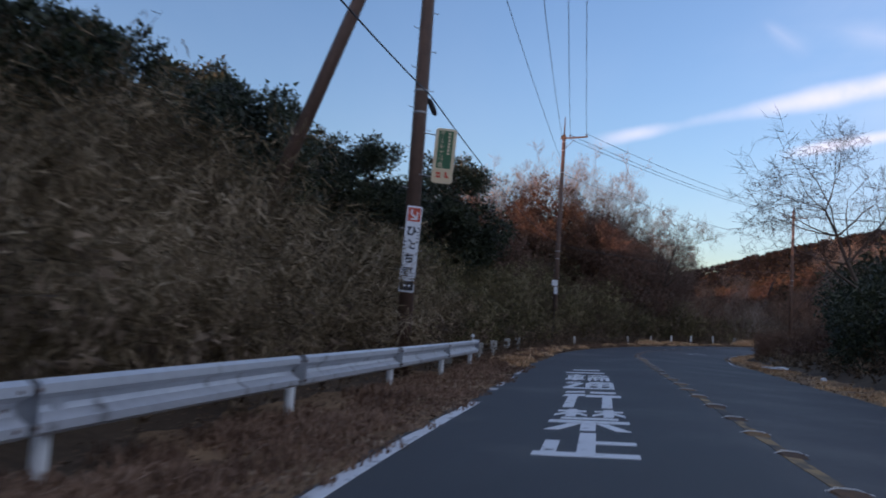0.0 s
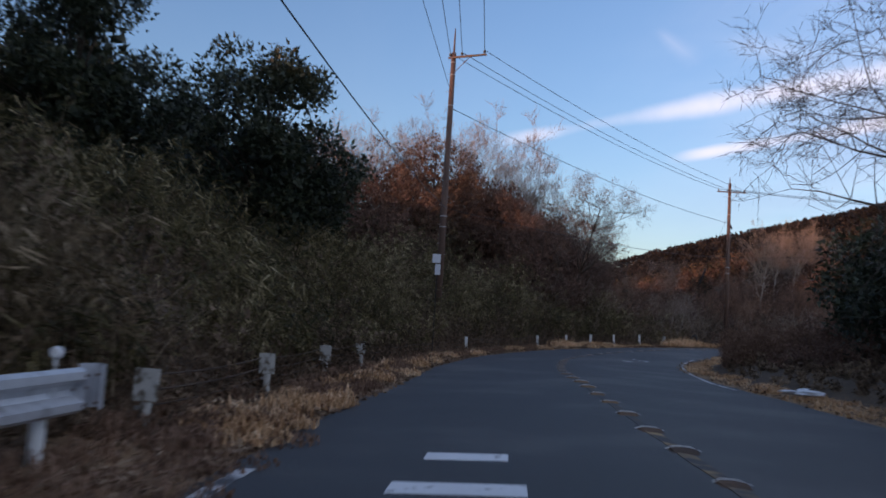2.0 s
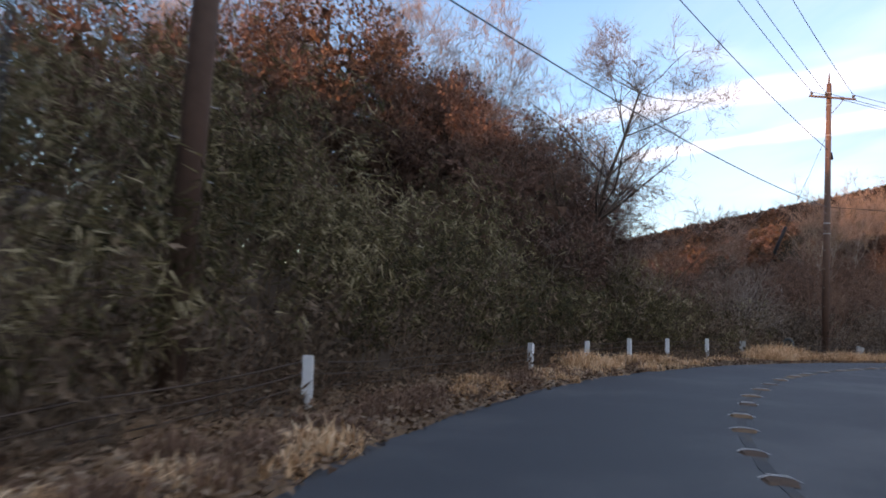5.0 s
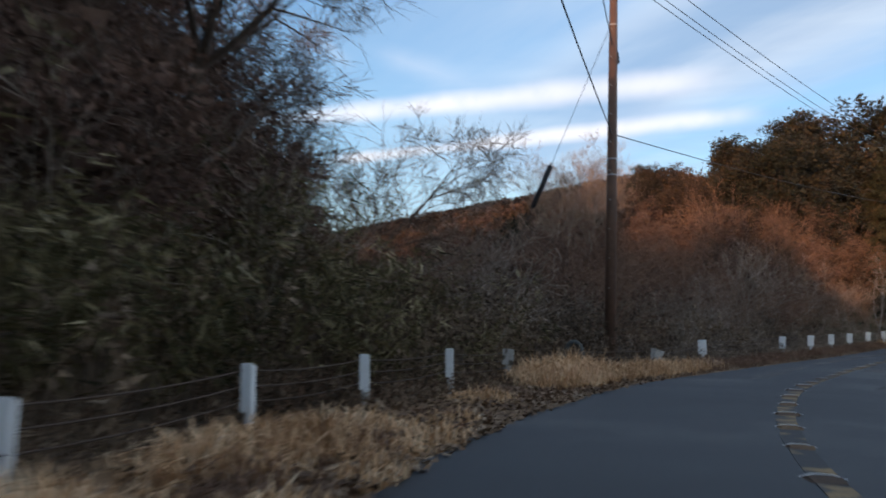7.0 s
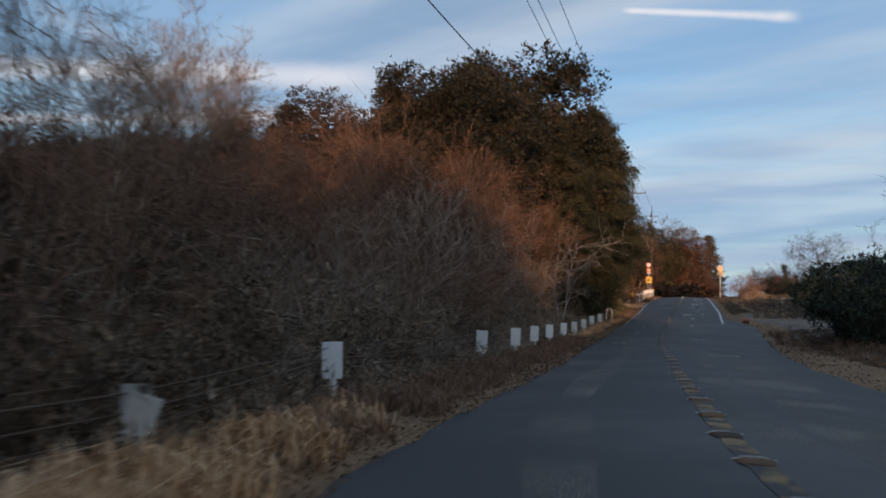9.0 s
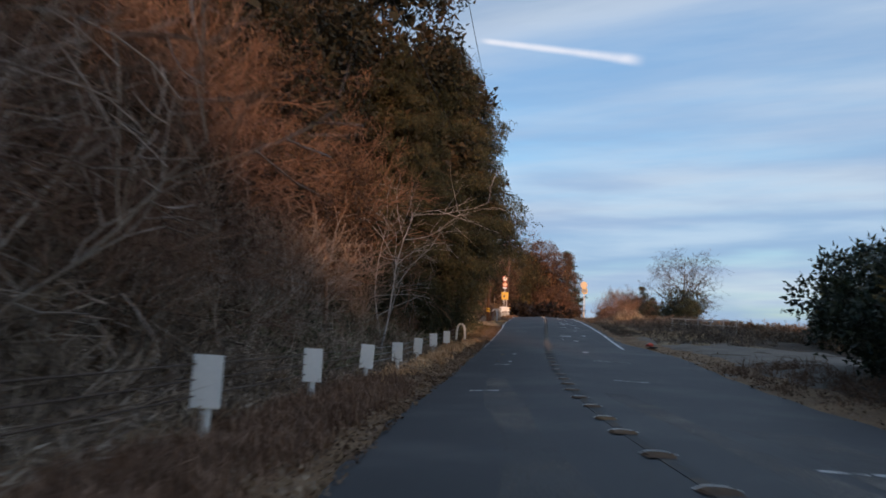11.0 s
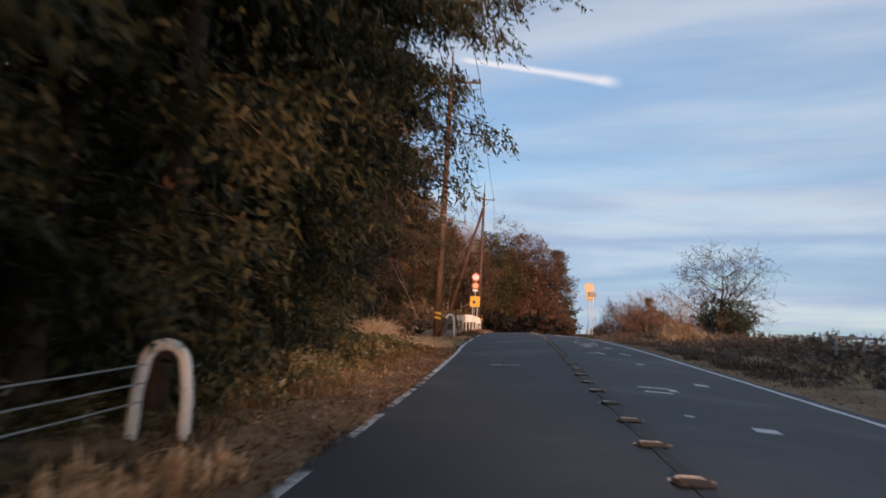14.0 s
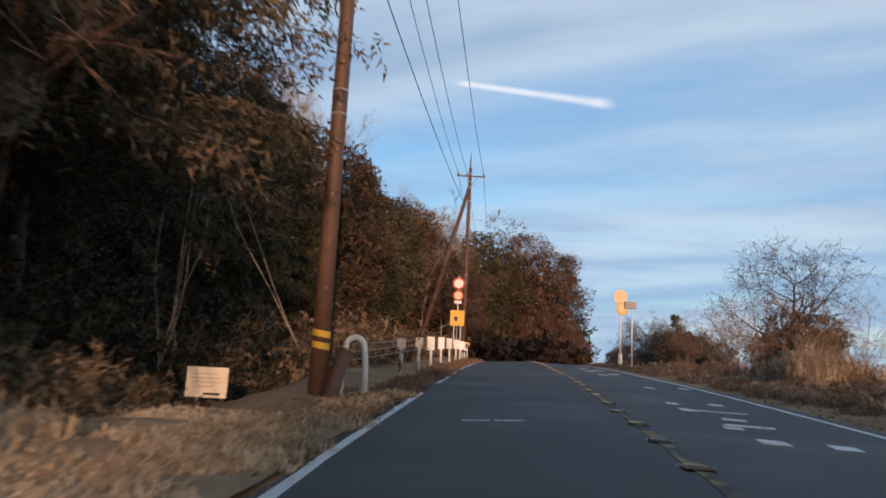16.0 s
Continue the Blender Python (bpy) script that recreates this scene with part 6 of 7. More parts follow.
# wooded slope along the second straight
hillgreen = [leafy_tree(41, on(124, 17, 0, 0.72), "evergreen oak on the slope with rusty lit leaves", RUSTLEAF, 11.0, 4.0, 64, 22, 8, (0.26, 0.12), low=0.04, lobe=(0.8, 1.3), group=HB, fill=600, twigs=12),
             leafy_tree(42, on(143.5, 7.4, 70, 1.64), "tall dark evergreen tree above the fence", HILLLEAF, 12.0, 3.6, 80, 30, 9, (0.23, 0.11), low=0.04, lobe=(0.7, 1.15), group=HB, fill=600)]
for s, l, k in ((143, 13.5, 1.14), (138.5, 10.5, 1.32), (138, 17, 0.78), (127, 24, 0.4), (136, 25, 0.5), (146, 20, 0.78), (129, 13.5, 0.98), (133, 9.5, 1.22), (148, 12, 1.02), (128, 10, 1.08), (121, 14, 0.72)):
    again(hillgreen[1] if s > 126 else hillgreen[0], on(s, l, rng.uniform(0, 360), k * rng.uniform(0.97, 1.03)))
for s, l, k in ((135.5, 7.8, 0.72), (131, 7.4, 0.66), (125, 9.0, 0.75), (119, 11, 0.66), (121, 9.5, 0.66)):
    again(hillgreen[0], on(s, l, rng.uniform(0, 360), k * rng.uniform(0.97, 1.03)))
for s, l, k in ((107, 14, 0.5), (113, 13.5, 0.65), (115, 9.5, 0.76), (114, 20, 0.6), (130, 9.0, 0.55), (118, 17, 0.7), (126, 8.4, 0.65), (102, 16, 0.5), (110, 8.8, 0.58), (104, 10.5, 0.45), (98, 13, 0.5)):
    again(brown[1], on(s, l, rng.uniform(0, 360), k))
shrubs = [bare_tree(51, on(106, 5.6, 0, 1), "many-stemmed bare grey shrub behind the rope fence", 4.0, 0.050, 2, (9, 5), 38, 0.25, PALEBARK, GREYTWIG, stems=7, fork=0.36, least=0.013, name="bare_shrub", group=RB, fine=1, long=0.5),
          bare_tree(52, on(112, 6.2, 0, 1), "tangled bare grey shrub behind the rope fence", 4.4, 0.050, 2, (9, 5), 48, 0.08, PALEBARK, GREYTWIG, stems=7, fork=0.52, least=0.013, name="bare_shrub", group=RB, fine=1, long=0.55, hang=0.1),
          bare_tree(53, on(118, 7.0, 0, 1), "reddish bare shrub arching over the fence", 4.8, 0.045, 2, (9, 7), 44, 0.10, REDTWIG, REDTWIG, stems=6, fork=0.45, least=0.006, name="bare_shrub", group=RB, fine=8, long=0.6)]
for s in np.arange(97, 136, 2.2):
    again(rng.choice(shrubs), on(s + rng.uniform(-0.7, 0.7), rng.uniform(5.6, 7.0), rng.uniform(0, 360), rng.uniform(0.42, 0.64) if s < 120 else rng.uniform(0.6, 0.88)))
for s in np.arange(96, 135, 4.0):
    again(shrubs[2], on(s + rng.uniform(-1, 1), rng.uniform(7.4, 10.0), rng.uniform(0, 360), rng.uniform(0.7, 0.95) if s < 110 else rng.uniform(1.05, 1.45)))
for s, l in ((84, 6.5), (87, 8), (91, 6.5), (94, 7.5), (80, 7.5), (76, 7), (72, 7.5)):
    again(rng.choice(shrubs), on(s, l, rng.uniform(0, 360), rng.uniform(0.7, 0.95)))
bare_tree(54, on(132.0, 4.5, 0, 1.0, tilt=(0, 4)), "pale slender tree with bare arching branches by the fence", 6.8, 0.045, 2, (11, 6), 58, 0.0, ASHBARK, ASHBARK, first=0.25, least=0.006, reach=0.66, fine=2)
bare_tree(55, on(135.8, 5.0, 0, 1.0), "pale leaning sapling by the rope fence", 5.8, 0.045, 2, (10, 6), 54, 0.03, ASHBARK, ASHBARK, first=0.25, least=0.006, fine=2)
bare_tree(56, on(129.5, 5.8, 0, 1.0), "reddish arching bare tree on the slope", 8.0, 0.09, 3, (12, 8, 5), 58, 0.02, REDTWIG, REDTWIG, first=0.3, least=0.007, reach=0.6, fine=6)

# tall cedars that hang over the verge
CV = "cedars beside the verge"
cedars = [conifer(61, on(148, 4.5, 0, 1.0), "tall dark cedar with drooping sprays behind the rope fence", CEDARLEAF, 17.0, 0.24, 4.6, 30, 9, 22, size=(0.17, 0.050), group=CV, low=0.07, belly=0.42, sprays=9, droop=1.3, core=8500, even=0.66, skirt=(0.11, 0.33, 0.42)),
          conifer(62, on(155.5, 4.9, 0, 1.0), "tall dark cedar hanging over the verge", CEDARLEAF, 18.5, 0.24, 4.8, 30, 9, 22, size=(0.17, 0.050), group=CV, low=0.06, belly=0.42, sprays=9, droop=1.3, core=9000, even=0.66, skirt=(0.10, 0.31, 0.40)),
          conifer(64, on(158, 11.5, 0, 1.0), "tall brown-green cedar inside the wood", CEDARBROWN, 17.0, 0.24, 4.6, 30, 10, 9, size=(0.36, 0.10), group=CV, low=0.02, sprays=2)]
over = conifer(65, on(177.0, 8.6, 0, 1.05), "tall cedar with a high crown hanging over the field entrance", CEDARBROWN, 19.0, 0.30, 5.3, 36, 13, 24, size=(0.19, 0.05), group=CV, low=0.22, belly=0.4, core=8500, even=0.65)
for k, s, l, w, kz in ((0, 144.0, 4.9, 0.9, 0.95), (0, 140.5, 5.8, 0.75, 0.8), (0, 152, 5.2, 1.0, 1.05), (1, 161, 8.2, 0.95, 1.0), (1, 166.0, 10.5, 0.9, 1.05), (2, 166, 12, 1.0, 1.0), (2, 172.5, 13.0, 0.9, 1.0), (2, 176.5, 16.5, 1.1, 1.0), (2, 186.0, 15.0, 1.0, 0.9)):
    again(cedars[k], on(s, l, rng.uniform(0, 360), w, kz=kz))
again(over, on(182.5, 11.5, 130, 0.95, kz=0.9))
again(over, on(171.0, 9.4, 250, 0.9))

verge_tree = bare_tree(68, on(162.2, 6.2, 40, 1.0), "brown leafless tree with long thin branches over the verge", 8.6, 0.12, 3, (22, 8, 5), 72, 0.0, BARK, TWIG, first=0.34, least=0.006, reach=0.52, fine=5, long=0.55, hang=0.1)
bare_tree(69, on(169.5, 7.4, 130, 1.0), "brown leafless tree hung with dead twigs", 9.0, 0.12, 3, (20, 8, 5), 76, 0.0, BARK, REDTWIG, first=0.15, least=0.007, reach=0.52, fine=5, long=0.6, hang=0.2)


def snapped_limb(tree):
    """A thick peeled limb that hangs broken from a branch."""
    inv = tree.matrix_basis.inverted()
    x, y, z = tree.matrix_basis.translation
    ends = [inv @ Vector(q) for q in ((x, y, z + 3.6), (100.9, 105.6, 10.9), (101.26, 104.83, 10.85))]
    bm = bmesh.new()
    tube(bm, ends, [0.06, 0.045, 0.035], 7)
    part("branch", bm, BARK, tree, shade=True)
    bm = bmesh.new()
    path = [Vector((101.27, 104.85, 10.86)).lerp(Vector((101.2, 103.98, 9.82)), u) for u in np.linspace(0, 1, 9)]
    tube(bm, [inv @ (q + 0.03 * Vector((noise.noise(q * 3), noise.noise(q * 4), 0))) for q in path], [0.03, 0.06, 0.055, 0.075, 0.06, 0.075, 0.07, 0.06, 0.02], 9)
    for v in bm.verts:
        v.co += 0.02 * Vector((noise.noise(v.co * 9), noise.noise(v.co * 11), noise.noise(v.co * 7)))
    part("snapped_limb", bm, PEELED, tree, "peeled orange-brown broken limb", shade=True)


snapped_limb(verge_tree)

# beyond the field entrance
UP = "trees above the upper fence"
slope = [conifer(66, on(199, 10.5, 0, 0.9), "olive-green cypress on the slope above the upper fence", OLIVELEAF, 11.0, 0.16, 2.9, 30, 10, 12, size=(0.20, 0.07), group=UP, low=0.03, sprays=5, droop=0.5, core=1800, even=0.7, name="cypress_tree"),
         leafy_tree(67, on(206, 8.2, 0, 0.72), "rounded evergreen tree coloured olive-gold as if in low sunlight", OLIVELEAF, 11.0, 4.0, 64, 22, 8, (0.26, 0.12), low=0.04, lobe=(0.8, 1.3), group=UP, fill=600)]
for n, (s, l, k) in enumerate(((192, 9.5, 0.85), (196, 8.5, 0.8), (202, 8.5, 0.85), (209, 8.5, 0.9), (213, 9.0, 0.95), (218, 8.5, 0.85), (224, 8.0, 0.95), (196, 15, 1.0), (205, 16, 1.1), (215, 16, 1.1), (230, 7.5, 1.0), (226, 15, 1.15), (237, 9, 1.1), (189, 16, 0.9), (186, 24, 1.0), (196, 25, 1.1), (207, 25, 1.15))):
    again(slope[0] if n % 3 != 2 and s < 222 else slope[1] if n % 2 else hillgreen[0], on(s, l, rng.uniform(0, 360), k * rng.uniform(0.95, 1.05)))
for s, l, k in ((236, 4.5, 0.6), (201, 21, 0.62), (212, 21, 0.7), (190, 26, 0.65), (222, 22, 0.8), (256, 0, 1.08), (257.5, -3.5, 0.92)):
    again(brown[0], on(s, l, rng.uniform(0, 360), k))
again(slope[1], on(253, 3.8, 40, 1.3))
again(slope[1], on(249, 2.2, 140, 1.15))
again(slope[1], on(249, 9, 240, 1.3))
again(slope[1], on(243, 4.2, 310, 0.95))
again(slope[1], on(241, 12, 30, 1.15))
again(slope[1], on(246, 8, 80, 0.95))
again(hillgreen[1], on(255, -1.5, 40, 0.9))
for s, l, k in ((253.5, -2.0, 0.75), (254.5, -5.5, 0.75), (240, 6.5, 0.8)):
    again(brown[1], on(s, l, rng.uniform(0, 360), k))
for s, l, k in ((226, 6.5, 0.75), (232, 5.5, 0.75), (238, 7, 0.9), (214, 12, 0.9), (204, 12, 0.8)):
    again(greytree[0], on(s, l, rng.uniform(0, 360), k))
pine = conifer(63, stand(206, 131.5, 0, 1.0), "distant dark pine on the crest", EVERGREEN, 15, 0.3, 4.2, 24, 7, 6, (0.5, 0.16), 0.2, 0.1, "pine_tree", bend=0.1, sprays=3)
for x, y, k in ((212, 133, 0.9), (226, 121, 0.75), (232, 120, 0.65)):
    again(pine, stand(x, y, rng.uniform(0, 360), k))

# right side of the upper straight
bare_tree(71, stand(181.5, 105.0, 0, 1.0), "round-headed bare tree over a dark ivy bush", 10.0, 0.28, 3, (20, 9, 6), 62, 0.12, BARK, DARKTWIG, reach=0.70, least=0.013, first=0.2, fine=4, long=0.7)
for x, y, k in ((179.5, 104.2, 1.7), (174.5, 103, 1.2), (184.5, 107, 1.2), (207, 116, 1.5), (212, 119, 1.8), (204, 113, 1.2), (218, 121, 1.8), (226, 122, 1.6)):
    again(bushes[0], stand(x, y, rng.uniform(0, 360), k))
for x, y, k in ((217, 122, 0.72), (224, 125, 0.9), (209, 117, 0.55), (236, 124, 0.9), (230, 121, 0.8)):
    again(greytree[1], stand(x, y, rng.uniform(0, 360), k))
for x, y, k in ((222, 128, 0.7), (228, 127, 0.8), (216, 126, 0.55)):
    again(brown[1], stand(x, y, rng.uniform(0, 360), k))
for s, l, k in ((117, -9.6, 0.95), (120.5, -9.6, 1.05), (124, -10.0, 1.15), (128, -10.6, 1.2), (132, -12.0, 1.2), (122, -13, 1.3), (128, -14.5, 1.4), (134, -16, 1.3), (154, -18.5, 1.0), (158, -20, 1.1), (163, -22, 1.0), (156, -25, 1.3), (180, -29, 1.3), (190, -34, 1.5), (172, -36, 1.4), (160, -34, 1.3), (150, -36, 1.5), (140, -32, 1.3)):
    again(bushes[0], on(s, l, rng.uniform(0, 360), k))
again(greytree[1], on(127, -15.8, 0, 0.74))
again(greytree[0], on(136, -19, 90, 0.6))
for s, l, k in ((190, -10.5, 0.5), (196, -10.5, 0.55), (201, -10, 0.6), (206, -11, 0.65), (211, -10, 0.6)):
    again(shrubs[2], on(s, l, rng.uniform(0, 360), k))

# low wood over the far hill
lowwood = [leafy_tree(81, stand(60, 120, 0, 0.4), "low rust-brown tree on the far hill", RUSTLEAF, 5.5, 3.6, 30, 12, 7, (0.42, 0.20), low=0.0, lobe=(0.9, 1.4), name="hill_tree", group="trees of the far hill", fill=120, twigs=25),
           leafy_tree(82, stand(72, 119, 0, 0.6), "low dark green tree on the far hill", HILLLEAF, 5.5, 3.4, 30, 12, 7, (0.42, 0.20), low=0.0, lobe=(0.9, 1.4), name="hill_tree", group="trees of the far hill", fill=120)]
for x, y, k in ((45, 121, 0.5), (52, 124, 0.4), (66, 117, 0.6), (80, 118, 1.0), (84, 112, 0.9), (76, 112, 0.8), (90, 116, 1.1), (70, 126, 0.5), (62, 110, 0.6), (54, 113, 0.5), (46, 113, 0.45), (96, 121, 1.1), (86, 125, 1.0), (38, 118, 0.4), (100, 128, 1.2), (104, 136, 1.2), (114, 134, 1.2), (110, 144, 1.3), (122, 142, 1.3), (130, 150, 1.3), (118, 154, 1.3)):
    again(lowwood[rng.random() < 0.3], stand(x, y, rng.uniform(0, 360), k * rng.uniform(0.9, 1.1)))


# ---------------------------------------------------------------- thickets, grass and litter: uncounted stuff
def thicket(name, label, seed, count, s_range, l_range, tall, leaves, size, material, stem=BARK, lean=0.35, hang=0.5, bare=0.35, cut=None, patchy=0.0, tuft=4):
    """Arching stems with leaves in tufts, one mesh."""
    rng = np.random.default_rng(seed)
    s = rng.uniform(*s_range, count)
    l = rng.uniform(*l_range, count)
    if cut is not None:
        keep = cut(s, l)
        s, l = s[keep], l[keep]
    if patchy:
        q = spot(s, l)
        keep = rng.uniform(size=len(s)) < 1 - patchy + patchy * smooth(lumps(q[:, 0], q[:, 1], 1.5, seed), -0.35, 0.25)
        s, l = s[keep], l[keep]
    n = len(s)
    p = spot(s, l)
    p[:, 2] = ground_z(p[:, 0], p[:, 1]) - 0.1
    clump = 0.78 + (0.35 + 0.2 * patchy) * lumps(p[:, 0], p[:, 1], 2.2, seed)
    h = tall(s, l) * clump * rng.uniform(0.7, 1.15, n)
    ax, ay = np.interp(s, ARC, AHEAD[:, 0]), np.interp(s, ARC, AHEAD[:, 1])
    toward = np.stack([ay, -ax, np.zeros(n)], 1) * np.sign(np.mean(l_range))
    bend = toward * lean * rng.uniform(0.2, 1.4, (n, 1)) + rng.normal(size=(n, 3)) * np.array([0.22, 0.22, 0])
    knots = [p]
    for u in (0.35, 0.7, 1.0):
        knots.append(p + np.array([0, 0, 1.0]) * (h * (u - 0.12 * u * u))[:, None] + bend * (h * u * u)[:, None])
    a, b = np.vstack(knots[:-1]), np.vstack(knots[1:])
    r = np.repeat([0.010, 0.008, 0.006], n)
    v1, f1 = segments_mesh(a, b, r, r * 0.75, 3)
    k = max(1, leaves // tuft)
    u = rng.uniform(bare, 1.0, (n, k))
    pts = np.zeros((n, k, 3))
    lo = np.clip((u / 0.35).astype(int), 0, 2)
    edge = np.array([0, 0.35, 0.7, 1.0])
    knot = np.stack(knots, 1)
    f = (u - edge[lo]) / (edge[lo + 1] - edge[lo])
    rows = np.arange(n)[:, None]
    pts = knot[rows, lo] * (1 - f[..., None]) + knot[rows, lo + 1] * f[..., None]
    pts = pts.reshape(-1, 3) + rng.normal(size=(n * k, 3)) * 0.13 * np.repeat(np.clip(h, 0.5, 4) / 2.5, k)[:, None]
    way = unit(rng.normal(size=(n * k, 3)) + np.repeat(toward * 0.5, k, 0))
    pts, way = np.repeat(pts, tuft, 0), np.repeat(way, tuft, 0)
    m = len(pts)
    pts = pts + rng.normal(size=(m, 3)) * size[0] * 0.18
    way = way + rng.normal(size=(m, 3)) * 0.55 + np.array([0, 0, -hang])
    scale = rng.uniform(0.6, 1.35, m)
    v2, f2 = leaf_faces(rng, pts, way, size[0] * scale, size[1] * scale, 0.6)
    me = to_mesh(name, np.vstack([v1, v2]), [f1, f2 + len(v1)], [stem, material], np.concatenate([np.zeros(len(f1)), np.ones(len(f2))]))
    tagged(new(name, me), label, "brush", kind="stuff")


thicket("green_bamboo_thicket", "dense dark green dwarf bamboo over the bank", 37, 3000, (19, 82), (4.2, 9.5), lambda s, l: np.interp(s, [19, 30, 45, 54, 66, 74, 82], [2.4, 2.6, 2.6, 4.0, 4.2, 3.8, 2.4]) * np.interp(l, [4.2, 6, 9.5], [0.75, 1.0, 0.95]), 72, (0.27, 0.028), GREENBAMBOO, VINE, 0.30, 0.55, patchy=0.75, tuft=6)
thicket("bamboo_thicket", "dense olive and straw dwarf bamboo over the bank", 5, 1900, (-12, 24), (4.2, 9.5), lambda s, l: np.interp(s, [-12, 6, 14, 24], [2.5, 2.5, 2.8, 2.6]) * np.interp(l, [4.2, 6, 9.5], [0.75, 1.0, 0.95]), 90, (0.30, 0.023), BAMBOO, VINE, 0.30, 0.55, patchy=0.75, tuft=6)
thicket("dry_brush", "dark brown tangle of dry vines and brush", 6, 1900, (-12, 100), (3.8, 8.0), lambda s, l: np.interp(s, [-12, 45, 60, 72, 86, 100], [1.6, 1.7, 2.8, 2.6, 2.4, 2.0]), 48, (0.14, 0.06), VINE, VINE, 0.25, 0.2, 0.08, patchy=0.6)
thicket("slope_brush", "dark brown undergrowth beneath the bare shrubs", 7, 1700, (95, 150), (4.2, 15), lambda s, l: np.interp(l, [4.2, 6, 9, 16], [0.4, 0.9, 1.9, 2.8]), 42, (0.20, 0.08), VINE, TANGLE, 0.15, 0.2, 0.12)
thicket("tangled_vines", "pale tangled vines and dead stems behind the rope fence", 53, 1500, (86, 138), (3.9, 8.5), lambda s, l: np.interp(l, [3.9, 6, 8.5], [0.8, 1.5, 2.2]), 24, (0.85, 0.019), TANGLE, TANGLE, 0.1, 0.0, 0.05, patchy=0.5, tuft=3)
thicket("bend_brush", "brown scrub on the outside of the bend", 8, 1700, (58, 104), (5.0, 28), lambda s, l: np.interp(l, [5, 9, 30], [1.7, 2.6, 3.0]), 42, (0.22, 0.08), VINE, VINE, 0.1, 0.2, 0.1)
thicket("knoll_brush", "red-brown winter scrub covering the knoll", 9, 2300, (66, 132), (14, 50), lambda s, l: 2.5 + 0 * s, 40, (0.36, 0.14), BROWNTWIG, TWIG, 0.0, 0.1, 0.15)
thicket("bamboo_stalks", "pale dry standing stalks at the front of the thicket", 25, 1000, (-12, 27), (4.3, 6.6), lambda s, l: np.interp(s, [-12, 14, 30], [2.5, 2.7, 2.5]), 15, (0.36, 0.026), BAMBOO, STALK, 0.16, 0.5, 0.4, tuft=5)
thicket("tall_stalks", "tall pale upright canes standing in the thicket", 54, 300, (-12, 26), (4.1, 5.6), lambda s, l: 3.0 + 0 * s, 6, (0.28, 0.022), STALK, STALK, 0.06, 0.5, 0.7, tuft=3)
thicket("far_hill_brush", "rust-brown scrub over the far hill", 26, 3600, (118, 240), (26, 76), lambda s, l: 2.6 + 0 * s, 26, (0.65, 0.30), RUSTLEAF, TWIG, 0.0, 0.1, 0.1)
thicket("hill_foot_brush", "grey-brown scrub at the foot of the hill", 27, 1500, (86, 128), (7.5, 22), lambda s, l: 2.4 + 0 * s, 44, (0.22, 0.07), BROWNTWIG, TWIG, 0.0, 0.1, 0.1)
thicket("fence_weeds", "grey and straw weeds beneath the rope fence", 28, 1500, (88, 137), (3.0, 5.6), lambda s, l: 0.65 + 0 * s, 22, (0.17, 0.026), TANGLE, STALK, 0.1, -0.2, 0.1)
thicket("verge_weeds", "low dark weeds below the rope fence", 36, 3300, (22, 92), (2.95, 5.4), lambda s, l: np.interp(l, [2.95, 3.4, 5.4], [0.4, 0.55, 0.85]), 22, (0.15, 0.03), VINE, DRYWEED, 0.1, 0.0, 0.05)
thicket("cedar_undergrowth", "low green and straw weeds below the cedars", 10, 2300, (148.6, 167), (2.4, 7.5), lambda s, l: np.interp(l, [2.3, 4.0, 7.5], [0.22, 0.5, 1.1]), 34, (0.14, 0.05), GREENBAMBOO, VINE, 0.2, 0.1, 0.05)
thicket("verge_nettles", "low green weeds with pale dry stalks beside the cedars", 49, 2600, (150.5, 168.5), (2.75, 6.5), lambda s, l: np.interp(l, [2.75, 3.4, 6.5], [0.2, 0.48, 0.75]), 40, (0.085, 0.045), WEEDGREEN, STALK, 0.1, 0.0, 0.1, patchy=0.5, tuft=5)
thicket("fence_shrubs", "grey-green leafy shrubs behind the taut rope fence", 50, 1300, (121, 147), (3.9, 6.8), lambda s, l: np.interp(l, [3.9, 5, 6.8], [0.6, 1.1, 1.6]), 45, (0.12, 0.05), WEEDGREEN, VINE, 0.15, 0.1, 0.1, patchy=0.7, tuft=5)
thicket("cedar_foot_brush", "dark weeds at the foot of the cedars", 42, 700, (141, 149.5), (3.7, 8), lambda s, l: np.interp(l, [3.7, 5, 8], [0.45, 0.8, 1.3]), 34, (0.15, 0.05), GREENBAMBOO, VINE, 0.1, 0.0, 0.05)
thicket("upper_brush", "brown brush under the upper trees", 11, 1200, (186, 254), (3.6, 14), lambda s, l: 1.3 + 0.12 * l, 36, (0.22, 0.11), VINE, VINE, 0.2, 0.2, 0.08)
thicket("crest_brush", "green-brown scrub beyond the crest of the road", 29, 500, (252.5, 258.5), (-9, 8), lambda s, l: 2.8 + 0 * s, 40, (0.4, 0.2), RUSTLEAF, TWIG, 0.0, 0.1, 0.0)
thicket("entrance_edge_brush", "dark weeds and saplings where the wood meets the straw", 48, 1100, (173.6, 182), (4.6, 9.5), lambda s, l: np.interp(l, [4.6, 6, 9.5], [0.45, 0.9, 1.5]), 34, (0.17, 0.05), CEDARBROWN, VINE, 0.05, 0.0, 0.05, patchy=0.4)
# low brush; its dark leaf colour also paints in the hollow's shade
thicket("ditch_brush", "low brush coloured dark for the shaded dip behind the entrance", 35, 1300, (176.6, 190), (3.35, 9.5), lambda s, l: np.interp(l, [3.35, 4.3, 9.5], [0.35, 0.7, 0.9]), 30, (0.16, 0.05), HILLLEAF, VINE, 0.05, 0.0, 0.05)
